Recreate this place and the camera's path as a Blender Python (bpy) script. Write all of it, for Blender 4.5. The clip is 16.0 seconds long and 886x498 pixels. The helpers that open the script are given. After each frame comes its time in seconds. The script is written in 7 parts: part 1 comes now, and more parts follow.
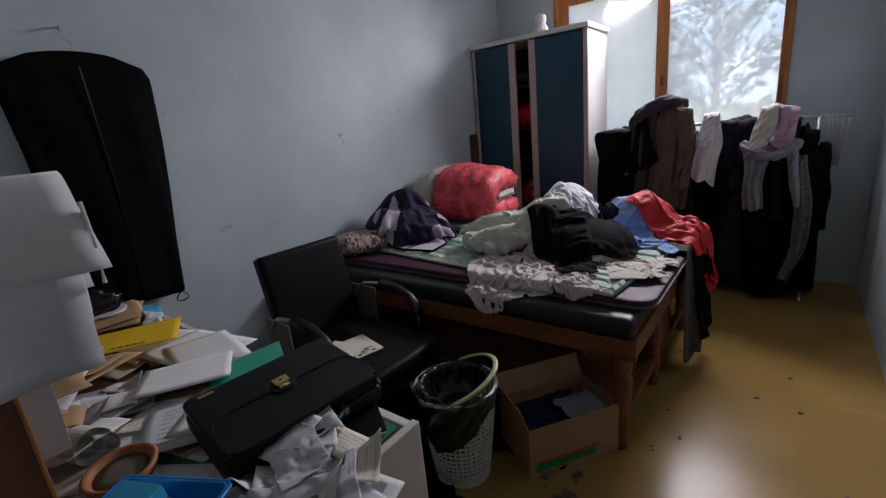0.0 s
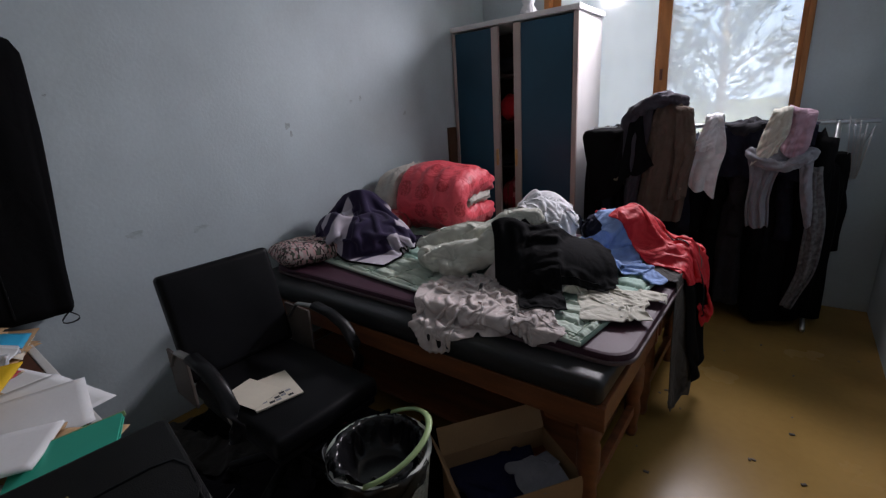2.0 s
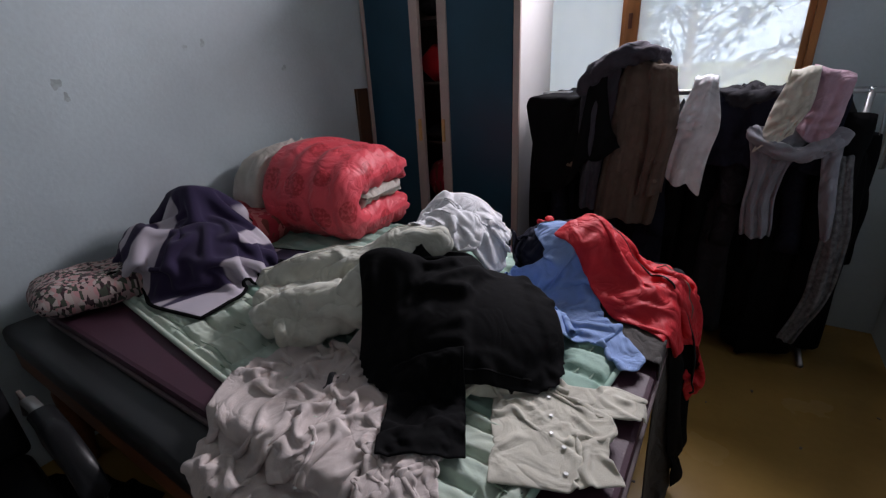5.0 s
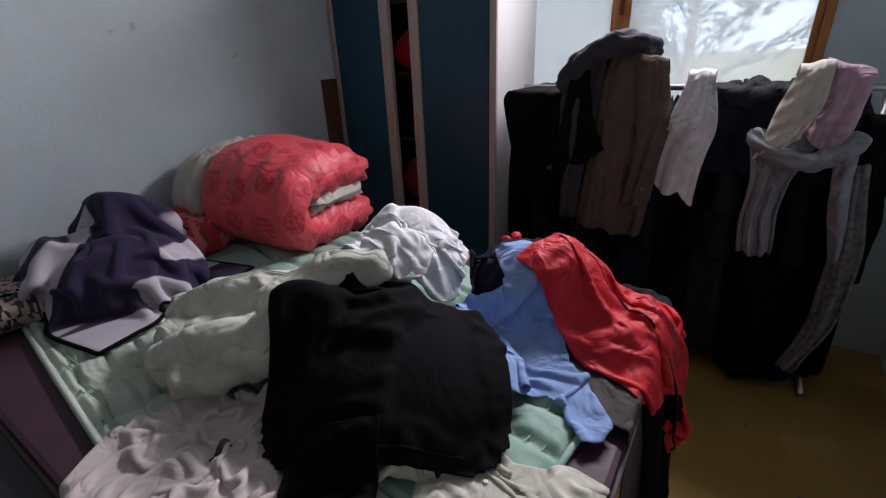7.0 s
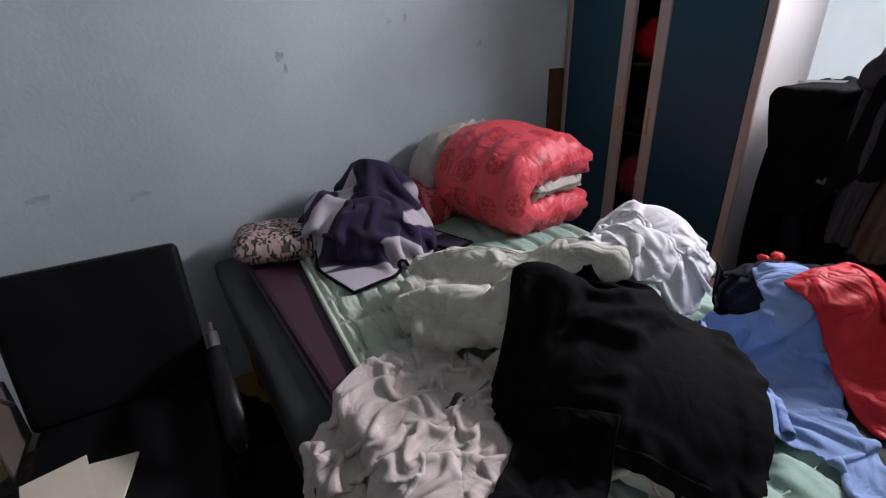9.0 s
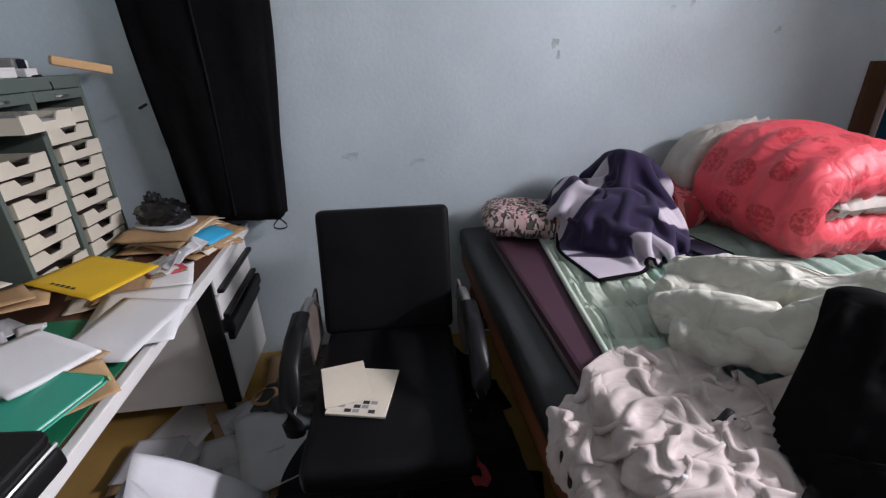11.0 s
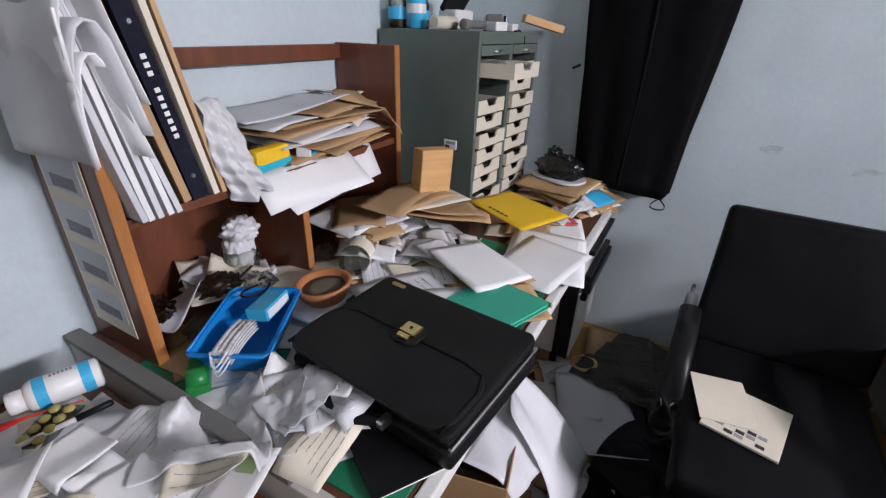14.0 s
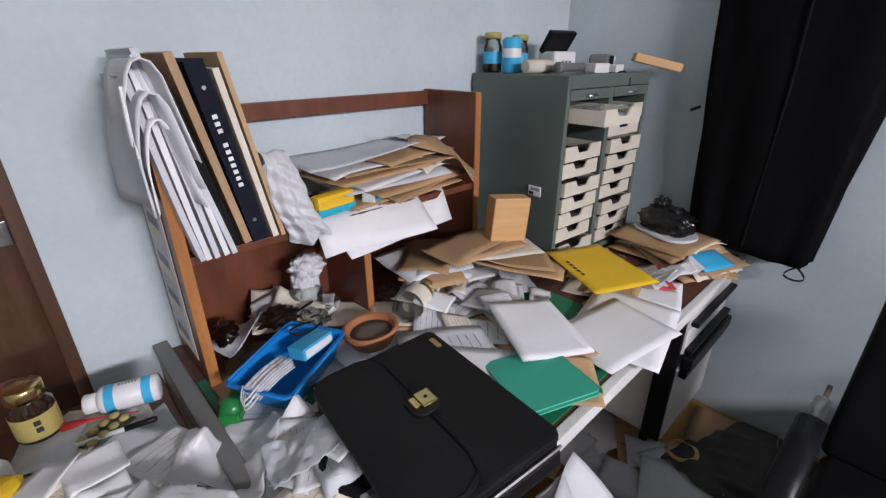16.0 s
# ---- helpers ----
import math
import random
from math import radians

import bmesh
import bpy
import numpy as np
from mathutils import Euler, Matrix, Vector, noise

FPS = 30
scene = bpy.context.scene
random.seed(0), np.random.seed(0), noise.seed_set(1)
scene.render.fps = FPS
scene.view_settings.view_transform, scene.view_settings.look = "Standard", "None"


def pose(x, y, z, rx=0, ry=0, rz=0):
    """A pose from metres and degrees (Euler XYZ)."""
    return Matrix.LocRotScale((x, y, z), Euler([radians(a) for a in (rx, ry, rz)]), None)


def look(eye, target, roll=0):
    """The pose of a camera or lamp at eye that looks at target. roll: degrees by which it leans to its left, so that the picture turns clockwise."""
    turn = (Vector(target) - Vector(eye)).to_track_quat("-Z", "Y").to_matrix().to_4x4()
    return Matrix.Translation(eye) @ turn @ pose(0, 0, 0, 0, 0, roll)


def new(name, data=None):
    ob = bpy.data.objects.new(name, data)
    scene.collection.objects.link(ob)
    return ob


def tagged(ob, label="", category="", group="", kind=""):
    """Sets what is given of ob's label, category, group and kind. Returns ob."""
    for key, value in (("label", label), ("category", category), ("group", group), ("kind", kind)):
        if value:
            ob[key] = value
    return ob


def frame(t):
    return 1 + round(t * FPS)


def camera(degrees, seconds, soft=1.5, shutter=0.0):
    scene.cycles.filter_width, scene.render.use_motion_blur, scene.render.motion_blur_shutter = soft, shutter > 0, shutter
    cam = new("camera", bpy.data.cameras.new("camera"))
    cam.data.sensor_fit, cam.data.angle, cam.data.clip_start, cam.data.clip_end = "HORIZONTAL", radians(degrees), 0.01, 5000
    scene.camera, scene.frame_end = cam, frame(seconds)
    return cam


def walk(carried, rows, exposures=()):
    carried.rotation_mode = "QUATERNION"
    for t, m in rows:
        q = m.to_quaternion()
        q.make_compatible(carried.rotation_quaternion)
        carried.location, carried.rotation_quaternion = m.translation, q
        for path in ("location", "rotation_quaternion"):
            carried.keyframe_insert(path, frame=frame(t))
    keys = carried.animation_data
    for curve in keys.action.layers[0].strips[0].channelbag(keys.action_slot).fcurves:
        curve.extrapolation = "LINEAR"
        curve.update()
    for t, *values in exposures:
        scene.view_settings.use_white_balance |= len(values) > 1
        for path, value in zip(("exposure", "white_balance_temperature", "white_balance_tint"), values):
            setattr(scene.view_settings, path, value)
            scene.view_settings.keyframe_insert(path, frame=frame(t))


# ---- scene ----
cam = camera(89.8, 16.0, soft=1.3)
METRES, EYE, TILT, LEAN, TURN = 3.0, 1.47, 0.0, 0.0, 38.6
ROWS = [
    (0.0, 0.0, 0.0, 0.0, -1.49, -15.54, 5.36),
    (0.5, 0.0374, 0.0311, 0.0107, 0.16, -14.29, 4.8),
    (1.0, 0.0695, 0.0536, 0.0196, 0.78, -15.08, 4.66),
    (1.5, 0.0742, 0.0791, 0.0187, -0.21, -16.77, 3.69),
    (2.0, 0.0841, 0.1369, 0.0083, -1.21, -17.19, 3.59),
    (2.5, 0.1036, 0.1796, 0.0067, -2.79, -17.86, 4.11),
    (3.0, 0.1375, 0.2204, 0.0063, -0.22, -17.6, 4.08),
    (3.5, 0.1784, 0.2713, 0.0055, 2.45, -18.09, 4.01),
    (4.0, 0.1879, 0.3279, -0.0018, 1.96, -19.58, 3.25),
    (4.5, 0.1951, 0.3959, -0.0013, -1.6, -20.96, 2.67),
    (5.0, 0.2108, 0.4321, -0.0033, -6.01, -22.18, 2.62),
    (7.5, 0.279, 0.5137, -0.0025, -5.1, -24.25, 2.03),
    (8.0, 0.2555, 0.5112, -0.0026, 2.83, -24.25, 1.97),
    (10.5, 0.1791, 0.4669, -0.0072, 35.3, -23.75, 1.49),
    (11.0, 0.1623, 0.4484, -0.0087, 43.69, -23.87, 1.37),
    (11.5, 0.1481, 0.4251, -0.0087, 48.48, -24.2, 0.83),
    (12.0, 0.1329, 0.3961, -0.0107, 52.87, -24.57, 0.11),
    (12.5, 0.1191, 0.367, -0.0091, 60.41, -24.56, -0.34),
    (13.0, 0.1029, 0.3404, -0.0085, 67.57, -24.64, -0.92),
    (13.5, 0.0958, 0.3276, -0.0132, 73.49, -25.33, -1.35),
    (14.0, 0.0884, 0.3225, -0.019, 80.81, -26.63, -1.63),
    (14.5, 0.0753, 0.3381, -0.0205, 89.72, -27.53, -1.59),
    (15.0, 0.0697, 0.3603, -0.0197, 95.87, -27.55, -1.0),
    (15.5, 0.0666, 0.3777, -0.0144, 98.09, -26.25, -0.42),
    (16.0, 0.063, 0.3871, -0.0028, 97.91, -23.58, 0.25),
]
EXPOSURES = [(0.0, 2.75), (5.0, 2.65), (8.0, 2.75), (10.5, 3.5), (12.0, 3.85), (14.0, 3.9), (16.0, 3.85)]
walk(cam, [(t, pose(0, 0, EYE, TILT, LEAN, TURN) @ pose(METRES * x, METRES * y, METRES * z, 90 + pitch, roll, yaw)) for t, x, y, z, yaw, pitch, roll in ROWS], EXPOSURES)

# ---- light ----
world = bpy.data.worlds.new("overcast_sky")
scene.world = world
world.use_nodes = True
wn = world.node_tree.nodes
sky = wn.new("ShaderNodeTexSky")
sky.sky_type = "NISHITA"
sky.sun_disc = False
sky.sun_elevation, sky.sun_rotation = radians(48), radians(150)
sky.air_density, sky.dust_density, sky.ozone_density = 0.7, 7.0, 0.5
wn["Background"].inputs["Strength"].default_value = 0.15
world.node_tree.links.new(sky.outputs[0], wn["Background"].inputs["Color"])

sun_data = bpy.data.lights.new("sun", "SUN")
sun_data.energy, sun_data.angle, sun_data.color = 0.6, radians(12), (1.0, 0.96, 0.9)
sun_ob = new("sun", sun_data)
sun_ob.matrix_world = look((3, -6, 10), (0, 0, 0))

portal_data = bpy.data.lights.new("window_portal", "AREA")
portal_data.shape, portal_data.size, portal_data.size_y = "RECTANGLE", 1.75, 1.45
portal_data.cycles.is_portal = True
portal = new("window_portal", portal_data)
portal.matrix_world = look((-0.98, 4.57, 1.75), (-0.98, 0, 1.75))

# daylight of the sky, let in through the upper part of the window's opening
sky_data = bpy.data.lights.new("window_daylight", "AREA")
sky_data.shape, sky_data.size, sky_data.size_y = "RECTANGLE", 1.30, 0.22
sky_data.energy, sky_data.color, sky_data.spread = 5.6, (1.0, 0.945, 1.045), radians(124)
window_sky = new("window_daylight", sky_data)
window_sky.matrix_world = look((-0.76, 4.375, 2.41), (-1.0, 2.2, 0.95))

# ---- materials ----
MATS = {}


def ramp_colors(nt, fac, stops):
    r = nt.nodes.new("ShaderNodeValToRGB")
    while len(r.color_ramp.elements) < len(stops):
        r.color_ramp.elements.new(0.5)
    for e, (p, c) in zip(r.color_ramp.elements, stops):
        e.position, e.color = p, (*c, 1)
    nt.links.new(fac, r.inputs[0])
    return r.outputs[0]


def mat(name, color, rough=0.6, vary=0.15, scale=8.0, grain=120.0, bump=0.1, metal=0.0, coords="Object", stretch=(1, 1, 1), dirt=0.0,
        dirt_color=(0.1, 0.09, 0.07), sheen=0.0, per_object=0.0, coat=0.0, rough_vary=0.1, gloss=0.4):
    """A surface with two scales of colour change, fine relief, and blotches of dirt."""
    m = bpy.data.materials.new(name)
    m.use_nodes = True
    nt = m.node_tree
    n, link = nt.nodes, nt.links.new
    b = n["Principled BSDF"]
    tc = n.new("ShaderNodeTexCoord")
    mp = n.new("ShaderNodeMapping")
    mp.inputs["Scale"].default_value = stretch
    link(tc.outputs[coords], mp.inputs[0])
    big = n.new("ShaderNodeTexNoise")
    big.inputs["Scale"].default_value, big.inputs["Detail"].default_value = scale, 5
    fine = n.new("ShaderNodeTexNoise")
    fine.inputs["Scale"].default_value, fine.inputs["Detail"].default_value = grain, 4
    link(mp.outputs[0], big.inputs["Vector"])
    link(mp.outputs[0], fine.inputs["Vector"])
    lo = tuple(max(0, c * (1 - vary)) for c in color)
    hi = tuple(min(1, c * (1 + vary)) for c in color)
    col = ramp_colors(nt, big.outputs["Fac"], [(0.3, lo), (0.7, hi)])
    mix = n.new("ShaderNodeMix")
    mix.data_type, mix.blend_type = "RGBA", "MULTIPLY"
    mix.inputs[0].default_value = 1.0
    link(col, mix.inputs[6])
    link(ramp_colors(nt, fine.outputs["Fac"], [(0.25, (1 - vary * 0.7,) * 3), (0.75, (1, 1, 1))]), mix.inputs[7])
    col = mix.outputs[2]
    if dirt:
        d = n.new("ShaderNodeTexNoise")
        d.inputs["Scale"].default_value, d.inputs["Detail"].default_value, d.inputs["Roughness"].default_value = scale * 0.45, 8, 0.65
        link(mp.outputs[0], d.inputs["Vector"])
        f = ramp_colors(nt, d.outputs["Fac"], [(0.52, (0, 0, 0)), (0.75, (dirt,) * 3)])
        mx = n.new("ShaderNodeMix")
        mx.data_type = "RGBA"
        link(f, mx.inputs[0])
        link(col, mx.inputs[6])
        mx.inputs[7].default_value = (*dirt_color, 1)
        col = mx.outputs[2]
    if per_object:
        oi = n.new("ShaderNodeObjectInfo")
        hv = n.new("ShaderNodeHueSaturation")
        mr = n.new("ShaderNodeMapRange")
        mr.inputs["To Min"].default_value, mr.inputs["To Max"].default_value = 1 - per_object, 1 + per_object
        link(oi.outputs["Random"], mr.inputs["Value"])
        link(mr.outputs[0], hv.inputs["Value"])
        link(col, hv.inputs["Color"])
        col = hv.outputs[0]
    link(col, b.inputs["Base Color"])
    b.inputs["Metallic"].default_value = metal
    rr = n.new("ShaderNodeMapRange")
    rr.inputs["To Min"].default_value, rr.inputs["To Max"].default_value = max(0.03, rough - rough_vary), min(1, rough + rough_vary)
    link(big.outputs["Fac"], rr.inputs["Value"])
    link(rr.outputs[0], b.inputs["Roughness"])
    b.inputs["Sheen Weight"].default_value = sheen
    b.inputs["Coat Weight"].default_value = coat
    b.inputs["Specular IOR Level"].default_value = gloss
    if bump:
        bp = n.new("ShaderNodeBump")
        bp.inputs["Strength"].default_value, bp.inputs["Distance"].default_value = bump, 0.004
        link(fine.outputs["Fac"], bp.inputs["Height"])
        link(bp.outputs[0], b.inputs["Normal"])
    MATS[name] = m
    return m


def pattern_mat(name, kind, stops, scale, rough=0.8, distort=0.0, sheen=0.2, coords="UV", stretch=(1, 1, 1)):
    """Printed cloth: colour patches by a noise or by cells, in the cloth's own coordinates."""
    m = bpy.data.materials.new(name)
    m.use_nodes = True
    nt = m.node_tree
    n, link = nt.nodes, nt.links.new
    b = n["Principled BSDF"]
    tc = n.new("ShaderNodeTexCoord")
    mp = n.new("ShaderNodeMapping")
    mp.inputs["Scale"].default_value = stretch
    link(tc.outputs[coords], mp.inputs[0])
    if kind == "noise":
        t = n.new("ShaderNodeTexNoise")
        t.inputs["Scale"].default_value, t.inputs["Detail"].default_value, t.inputs["Distortion"].default_value = scale, 1.5, distort
        fac = t.outputs["Fac"]
    elif kind == "cells":
        t = n.new("ShaderNodeTexVoronoi")
        t.inputs["Scale"].default_value = scale
        s = n.new("ShaderNodeSeparateColor")
        link(t.outputs["Color"], s.inputs[0])
        fac = s.outputs[0]
    else:
        t = n.new("ShaderNodeTexWave")
        t.inputs["Scale"].default_value, t.inputs["Distortion"].default_value, t.inputs["Detail"].default_value = scale, distort, 2
        fac = t.outputs["Fac"]
    link(mp.outputs[0], t.inputs["Vector"])
    r = n.new("ShaderNodeValToRGB")
    r.color_ramp.interpolation = "CONSTANT" if kind == "cells" else "LINEAR"
    while len(r.color_ramp.elements) < len(stops):
        r.color_ramp.elements.new(0.5)
    for e, (p, c) in zip(r.color_ramp.elements, stops):
        e.position, e.color = p, (*c, 1)
    link(fac, r.inputs[0])
    g = n.new("ShaderNodeTexNoise")
    g.inputs["Scale"].default_value = 350
    link(tc.outputs["Object"], g.inputs["Vector"])
    bp = n.new("ShaderNodeBump")
    bp.inputs["Strength"].default_value, bp.inputs["Distance"].default_value = 0.2, 0.003
    link(g.outputs["Fac"], bp.inputs["Height"])
    link(bp.outputs[0], b.inputs["Normal"])
    link(r.outputs[0], b.inputs["Base Color"])
    b.inputs["Roughness"].default_value, b.inputs["Sheen Weight"].default_value, b.inputs["Specular IOR Level"].default_value = rough, sheen * 0.4, 0.2
    MATS[name] = m
    return m


def fabric(name, color, rough=0.85, vary=0.12, sheen=0.15, bump=0.18, wrinkle=0.55, gloss=0.08):
    """Woven cloth with creases of a hand's breadth over the fine weave."""
    m = mat(name, color, rough, vary, 14, 420, bump, sheen=sheen, rough_vary=0.05, gloss=gloss)
    nt = m.node_tree
    n, link = nt.nodes, nt.links.new
    tc, no, ab, sub = n.new("ShaderNodeTexCoord"), n.new("ShaderNodeTexNoise"), n.new("ShaderNodeMath"), n.new("ShaderNodeMath")
    no.inputs["Scale"].default_value, no.inputs["Detail"].default_value, no.inputs["Distortion"].default_value = 9.0, 2.5, 0.9
    sub.operation, ab.operation = "SUBTRACT", "ABSOLUTE"
    sub.inputs[1].default_value = 0.5
    link(tc.outputs["Object"], no.inputs["Vector"])
    link(no.outputs["Fac"], sub.inputs[0])
    link(sub.outputs[0], ab.inputs[0])
    crease = n.new("ShaderNodeBump")
    crease.inputs["Strength"].default_value, crease.inputs["Distance"].default_value = wrinkle, 0.06
    link(ab.outputs[0], crease.inputs["Height"])
    weave = n["Bump"]
    link(crease.outputs[0], weave.inputs["Normal"])
    return m


wall_paint = mat("wall_paint", (0.525, 0.60, 0.625), 0.7, 0.09, 1.6, 60, 0.2, coords="Object", dirt=0.32, dirt_color=(0.33, 0.37, 0.35))
ceiling_paint = mat("ceiling_paint", (0.74, 0.74, 0.7), 0.85, 0.05, 2, 60, 0.1)
lino = mat("lino", (0.33, 0.205, 0.06), 0.25, 0.12, 2.2, 30, 0.12, gloss=0.2, dirt=0.3, dirt_color=(0.2, 0.13, 0.05), rough_vary=0.08)
orange_wood = mat("orange_wood", (0.42, 0.17, 0.05), 0.45, 0.25, 3, 60, 0.15, stretch=(8, 8, 1), coat=0.1)
brown_wood = mat("brown_wood", (0.15, 0.05, 0.024), 0.4, 0.25, 3, 60, 0.12, stretch=(8, 8, 1), coat=0.15)
door_wood = mat("door_wood", (0.1, 0.045, 0.022), 0.5, 0.3, 3, 60, 0.15, stretch=(9, 9, 1))
bed_wood = mat("bed_wood", (0.2, 0.07, 0.028), 0.45, 0.3, 4, 80, 0.15, stretch=(1, 6, 6), coat=0.1)
arm_plate = mat("arm_plate", (0.13, 0.105, 0.09), 0.5, 0.12, 8, 150, 0.06)
leather = mat("leather", (0.007, 0.007, 0.008), 0.42, 0.25, 6, 300, 0.25, rough_vary=0.1, gloss=0.11)
table_leather = mat("table_leather", (0.018, 0.019, 0.02), 0.42, 0.25, 5, 320, 0.2, gloss=0.3)
case_leather = mat("case_leather", (0.010, 0.010, 0.010), 0.45, 0.3, 9, 380, 0.35, gloss=0.2)
plastic_black = mat("plastic_black", (0.009, 0.009, 0.010), 0.38, 0.15, 9, 200, 0.06, gloss=0.18)
chair_metal = mat("chair_metal", (0.45, 0.44, 0.42), 0.35, 0.1, 9, 200, 0.03, metal=0.9)
grey_metal = mat("grey_metal", (0.6, 0.6, 0.6), 0.3, 0.08, 9, 200, 0.02, metal=1.0)
brass = mat("brass", (0.72, 0.55, 0.24), 0.28, 0.12, 12, 200, 0.04, metal=1.0)
cabinet_green = mat("cabinet_green", (0.115, 0.145, 0.125), 0.42, 0.08, 4, 260, 0.06, dirt=0.15, dirt_color=(0.07, 0.08, 0.07))
tray_cream = mat("tray_cream", (0.68, 0.63, 0.51), 0.45, 0.06, 8, 150, 0.04, dirt=0.15, dirt_color=(0.4, 0.34, 0.24))
desk_laminate = mat("desk_laminate", (0.60, 0.57, 0.52), 0.45, 0.06, 5, 160, 0.04, dirt=0.12, dirt_color=(0.35, 0.31, 0.26))
desk_white = mat("desk_white", (0.74, 0.73, 0.70), 0.4, 0.04, 5, 160, 0.03)
desk_brown = mat("desk_brown", (0.12, 0.05, 0.03), 0.45, 0.2, 5, 90, 0.06, stretch=(1, 8, 8))
desk_grey = mat("desk_grey", (0.17, 0.17, 0.16), 0.5, 0.06, 5, 160, 0.05)
blotter_green = mat("blotter_green", (0.018, 0.19, 0.095), 0.42, 0.12, 5, 220, 0.05)
wardrobe_white = mat("wardrobe_white", (0.70, 0.68, 0.67), 0.5, 0.05, 4, 120, 0.04)
wardrobe_blue = mat("wardrobe_blue", (0.012, 0.06, 0.10), 0.4, 0.12, 3, 160, 0.05)
wardrobe_pink = mat("wardrobe_pink", (0.50, 0.40, 0.36), 0.45, 0.08, 4, 120, 0.04)
# dark colour standing in for the shade inside wardrobe and trays
shaded_inside = mat("shaded_inside", (0.05, 0.035, 0.03), 0.7, 0.15, 4, 120, 0.04)
paper_white = mat("paper_white", (0.80, 0.80, 0.80), 0.75, 0.04, 5, 90, 0.06, per_object=0.07)
paper_grey = mat("paper_grey", (0.60, 0.61, 0.63), 0.75, 0.06, 5, 90, 0.06, per_object=0.08)
paper_cream = mat("paper_cream", (0.72, 0.66, 0.54), 0.75, 0.06, 5, 90, 0.06, per_object=0.1)
kraft = mat("kraft", (0.45, 0.29, 0.15), 0.7, 0.1, 7, 160, 0.1, per_object=0.2)
cardboard = mat("cardboard", (0.36, 0.22, 0.11), 0.8, 0.1, 5, 140, 0.1, dirt=0.2, dirt_color=(0.2, 0.13, 0.07))
ink = mat("ink", (0.03, 0.03, 0.035), 0.7, 0.1, 9, 100, 0)
ink_grey = mat("ink_grey", (0.28, 0.28, 0.30), 0.7, 0.1, 9, 100, 0)
yellow_paper = mat("yellow_paper", (0.80, 0.50, 0.02), 0.6, 0.05, 6, 120, 0.06)
green_paper = mat("green_paper", (0.05, 0.48, 0.33), 0.5, 0.05, 6, 120, 0.05)
blue_plastic = mat("blue_plastic", (0.01, 0.22, 0.62), 0.32, 0.08, 6, 120, 0.03)
sky_blue = mat("sky_blue", (0.05, 0.42, 0.70), 0.4, 0.08, 6, 120, 0.03)
cyan_paper = mat("cyan_paper", (0.02, 0.42, 0.55), 0.4, 0.08, 6, 120, 0.03)
red_plastic = mat("red_plastic", (0.60, 0.03, 0.03), 0.35, 0.08, 6, 120, 0.03)
red_paper = mat("red_paper", (0.62, 0.08, 0.10), 0.5, 0.1, 6, 120, 0.03)
green_plastic = mat("green_plastic", (0.02, 0.22, 0.05), 0.3, 0.12, 6, 120, 0.03)
lime_plastic = mat("lime_plastic", (0.35, 0.48, 0.22), 0.4, 0.08, 6, 120, 0.03)
basket_plastic = mat("basket_plastic", (0.62, 0.66, 0.60), 0.4, 0.06, 6, 120, 0.03, dirt=0.2)
white_plastic = mat("white_plastic", (0.76, 0.76, 0.74), 0.35, 0.04, 6, 120, 0.02)
clay = mat("clay", (0.42, 0.17, 0.07), 0.55, 0.12, 9, 160, 0.08)
clay_dark = mat("clay_dark", (0.16, 0.13, 0.10), 0.8, 0.2, 12, 160, 0.15)
light_wood = mat("light_wood", (0.62, 0.36, 0.15), 0.5, 0.12, 3, 60, 0.1, stretch=(2, 2, 14))
black_bag = mat("black_bag", (0.010, 0.010, 0.011), 0.25, 0.2, 9, 200, 0.06)
amber_glass = mat("amber_glass", (0.03, 0.012, 0.006), 0.12, 0.1, 9, 200, 0, coat=0.5)
label_gold = mat("label_gold", (0.45, 0.38, 0.12), 0.45, 0.1, 9, 200, 0.02)
purple_mat = mat("purple_mat", (0.060, 0.026, 0.040), 0.5, 0.12, 5, 200, 0.1, gloss=0.2)
purple_light = mat("purple_light", (0.11, 0.075, 0.08), 0.6, 0.1, 5, 200, 0.1)
cloth_black = fabric("cloth_black", (0.0055, 0.0055, 0.006), sheen=0.0, wrinkle=0.12, gloss=0.05)
cloth_charcoal = fabric("cloth_charcoal", (0.025, 0.024, 0.028), sheen=0.0)
cloth_navy = fabric("cloth_navy", (0.015, 0.016, 0.027), sheen=0.0)
cloth_indigo = fabric("cloth_indigo", (0.02, 0.022, 0.06), sheen=0.0)
cloth_grey = fabric("cloth_grey", (0.24, 0.24, 0.27))
cloth_darkgrey = fabric("cloth_darkgrey", (0.075, 0.07, 0.066), sheen=0.03)
cloth_brown = fabric("cloth_brown", (0.115, 0.085, 0.068), sheen=0.05)
cloth_white = fabric("cloth_white", (0.72, 0.72, 0.74))
cloth_beige = fabric("cloth_beige", (0.58, 0.51, 0.485), wrinkle=0.4)
cloth_cream = fabric("cloth_cream", (0.55, 0.53, 0.45), wrinkle=0.4)
film_white = mat("film_white", (0.62, 0.62, 0.63), 0.3, 0.06, 9, 160, 0.05, gloss=0.5)
cloth_mint = fabric("cloth_mint", (0.58, 0.58, 0.50), rough=0.6)
cloth_blue = fabric("cloth_blue", (0.24, 0.34, 0.58), sheen=0.05)
cloth_pink = fabric("cloth_pink", (0.42, 0.28, 0.34))
cloth_red = fabric("cloth_red", (0.56, 0.018, 0.028), rough=0.55, sheen=0.0, gloss=0.25)
quilt_red = fabric("quilt_red", (0.70, 0.068, 0.092), rough=0.46, vary=0.08, sheen=0.1, wrinkle=0.4, gloss=0.4)


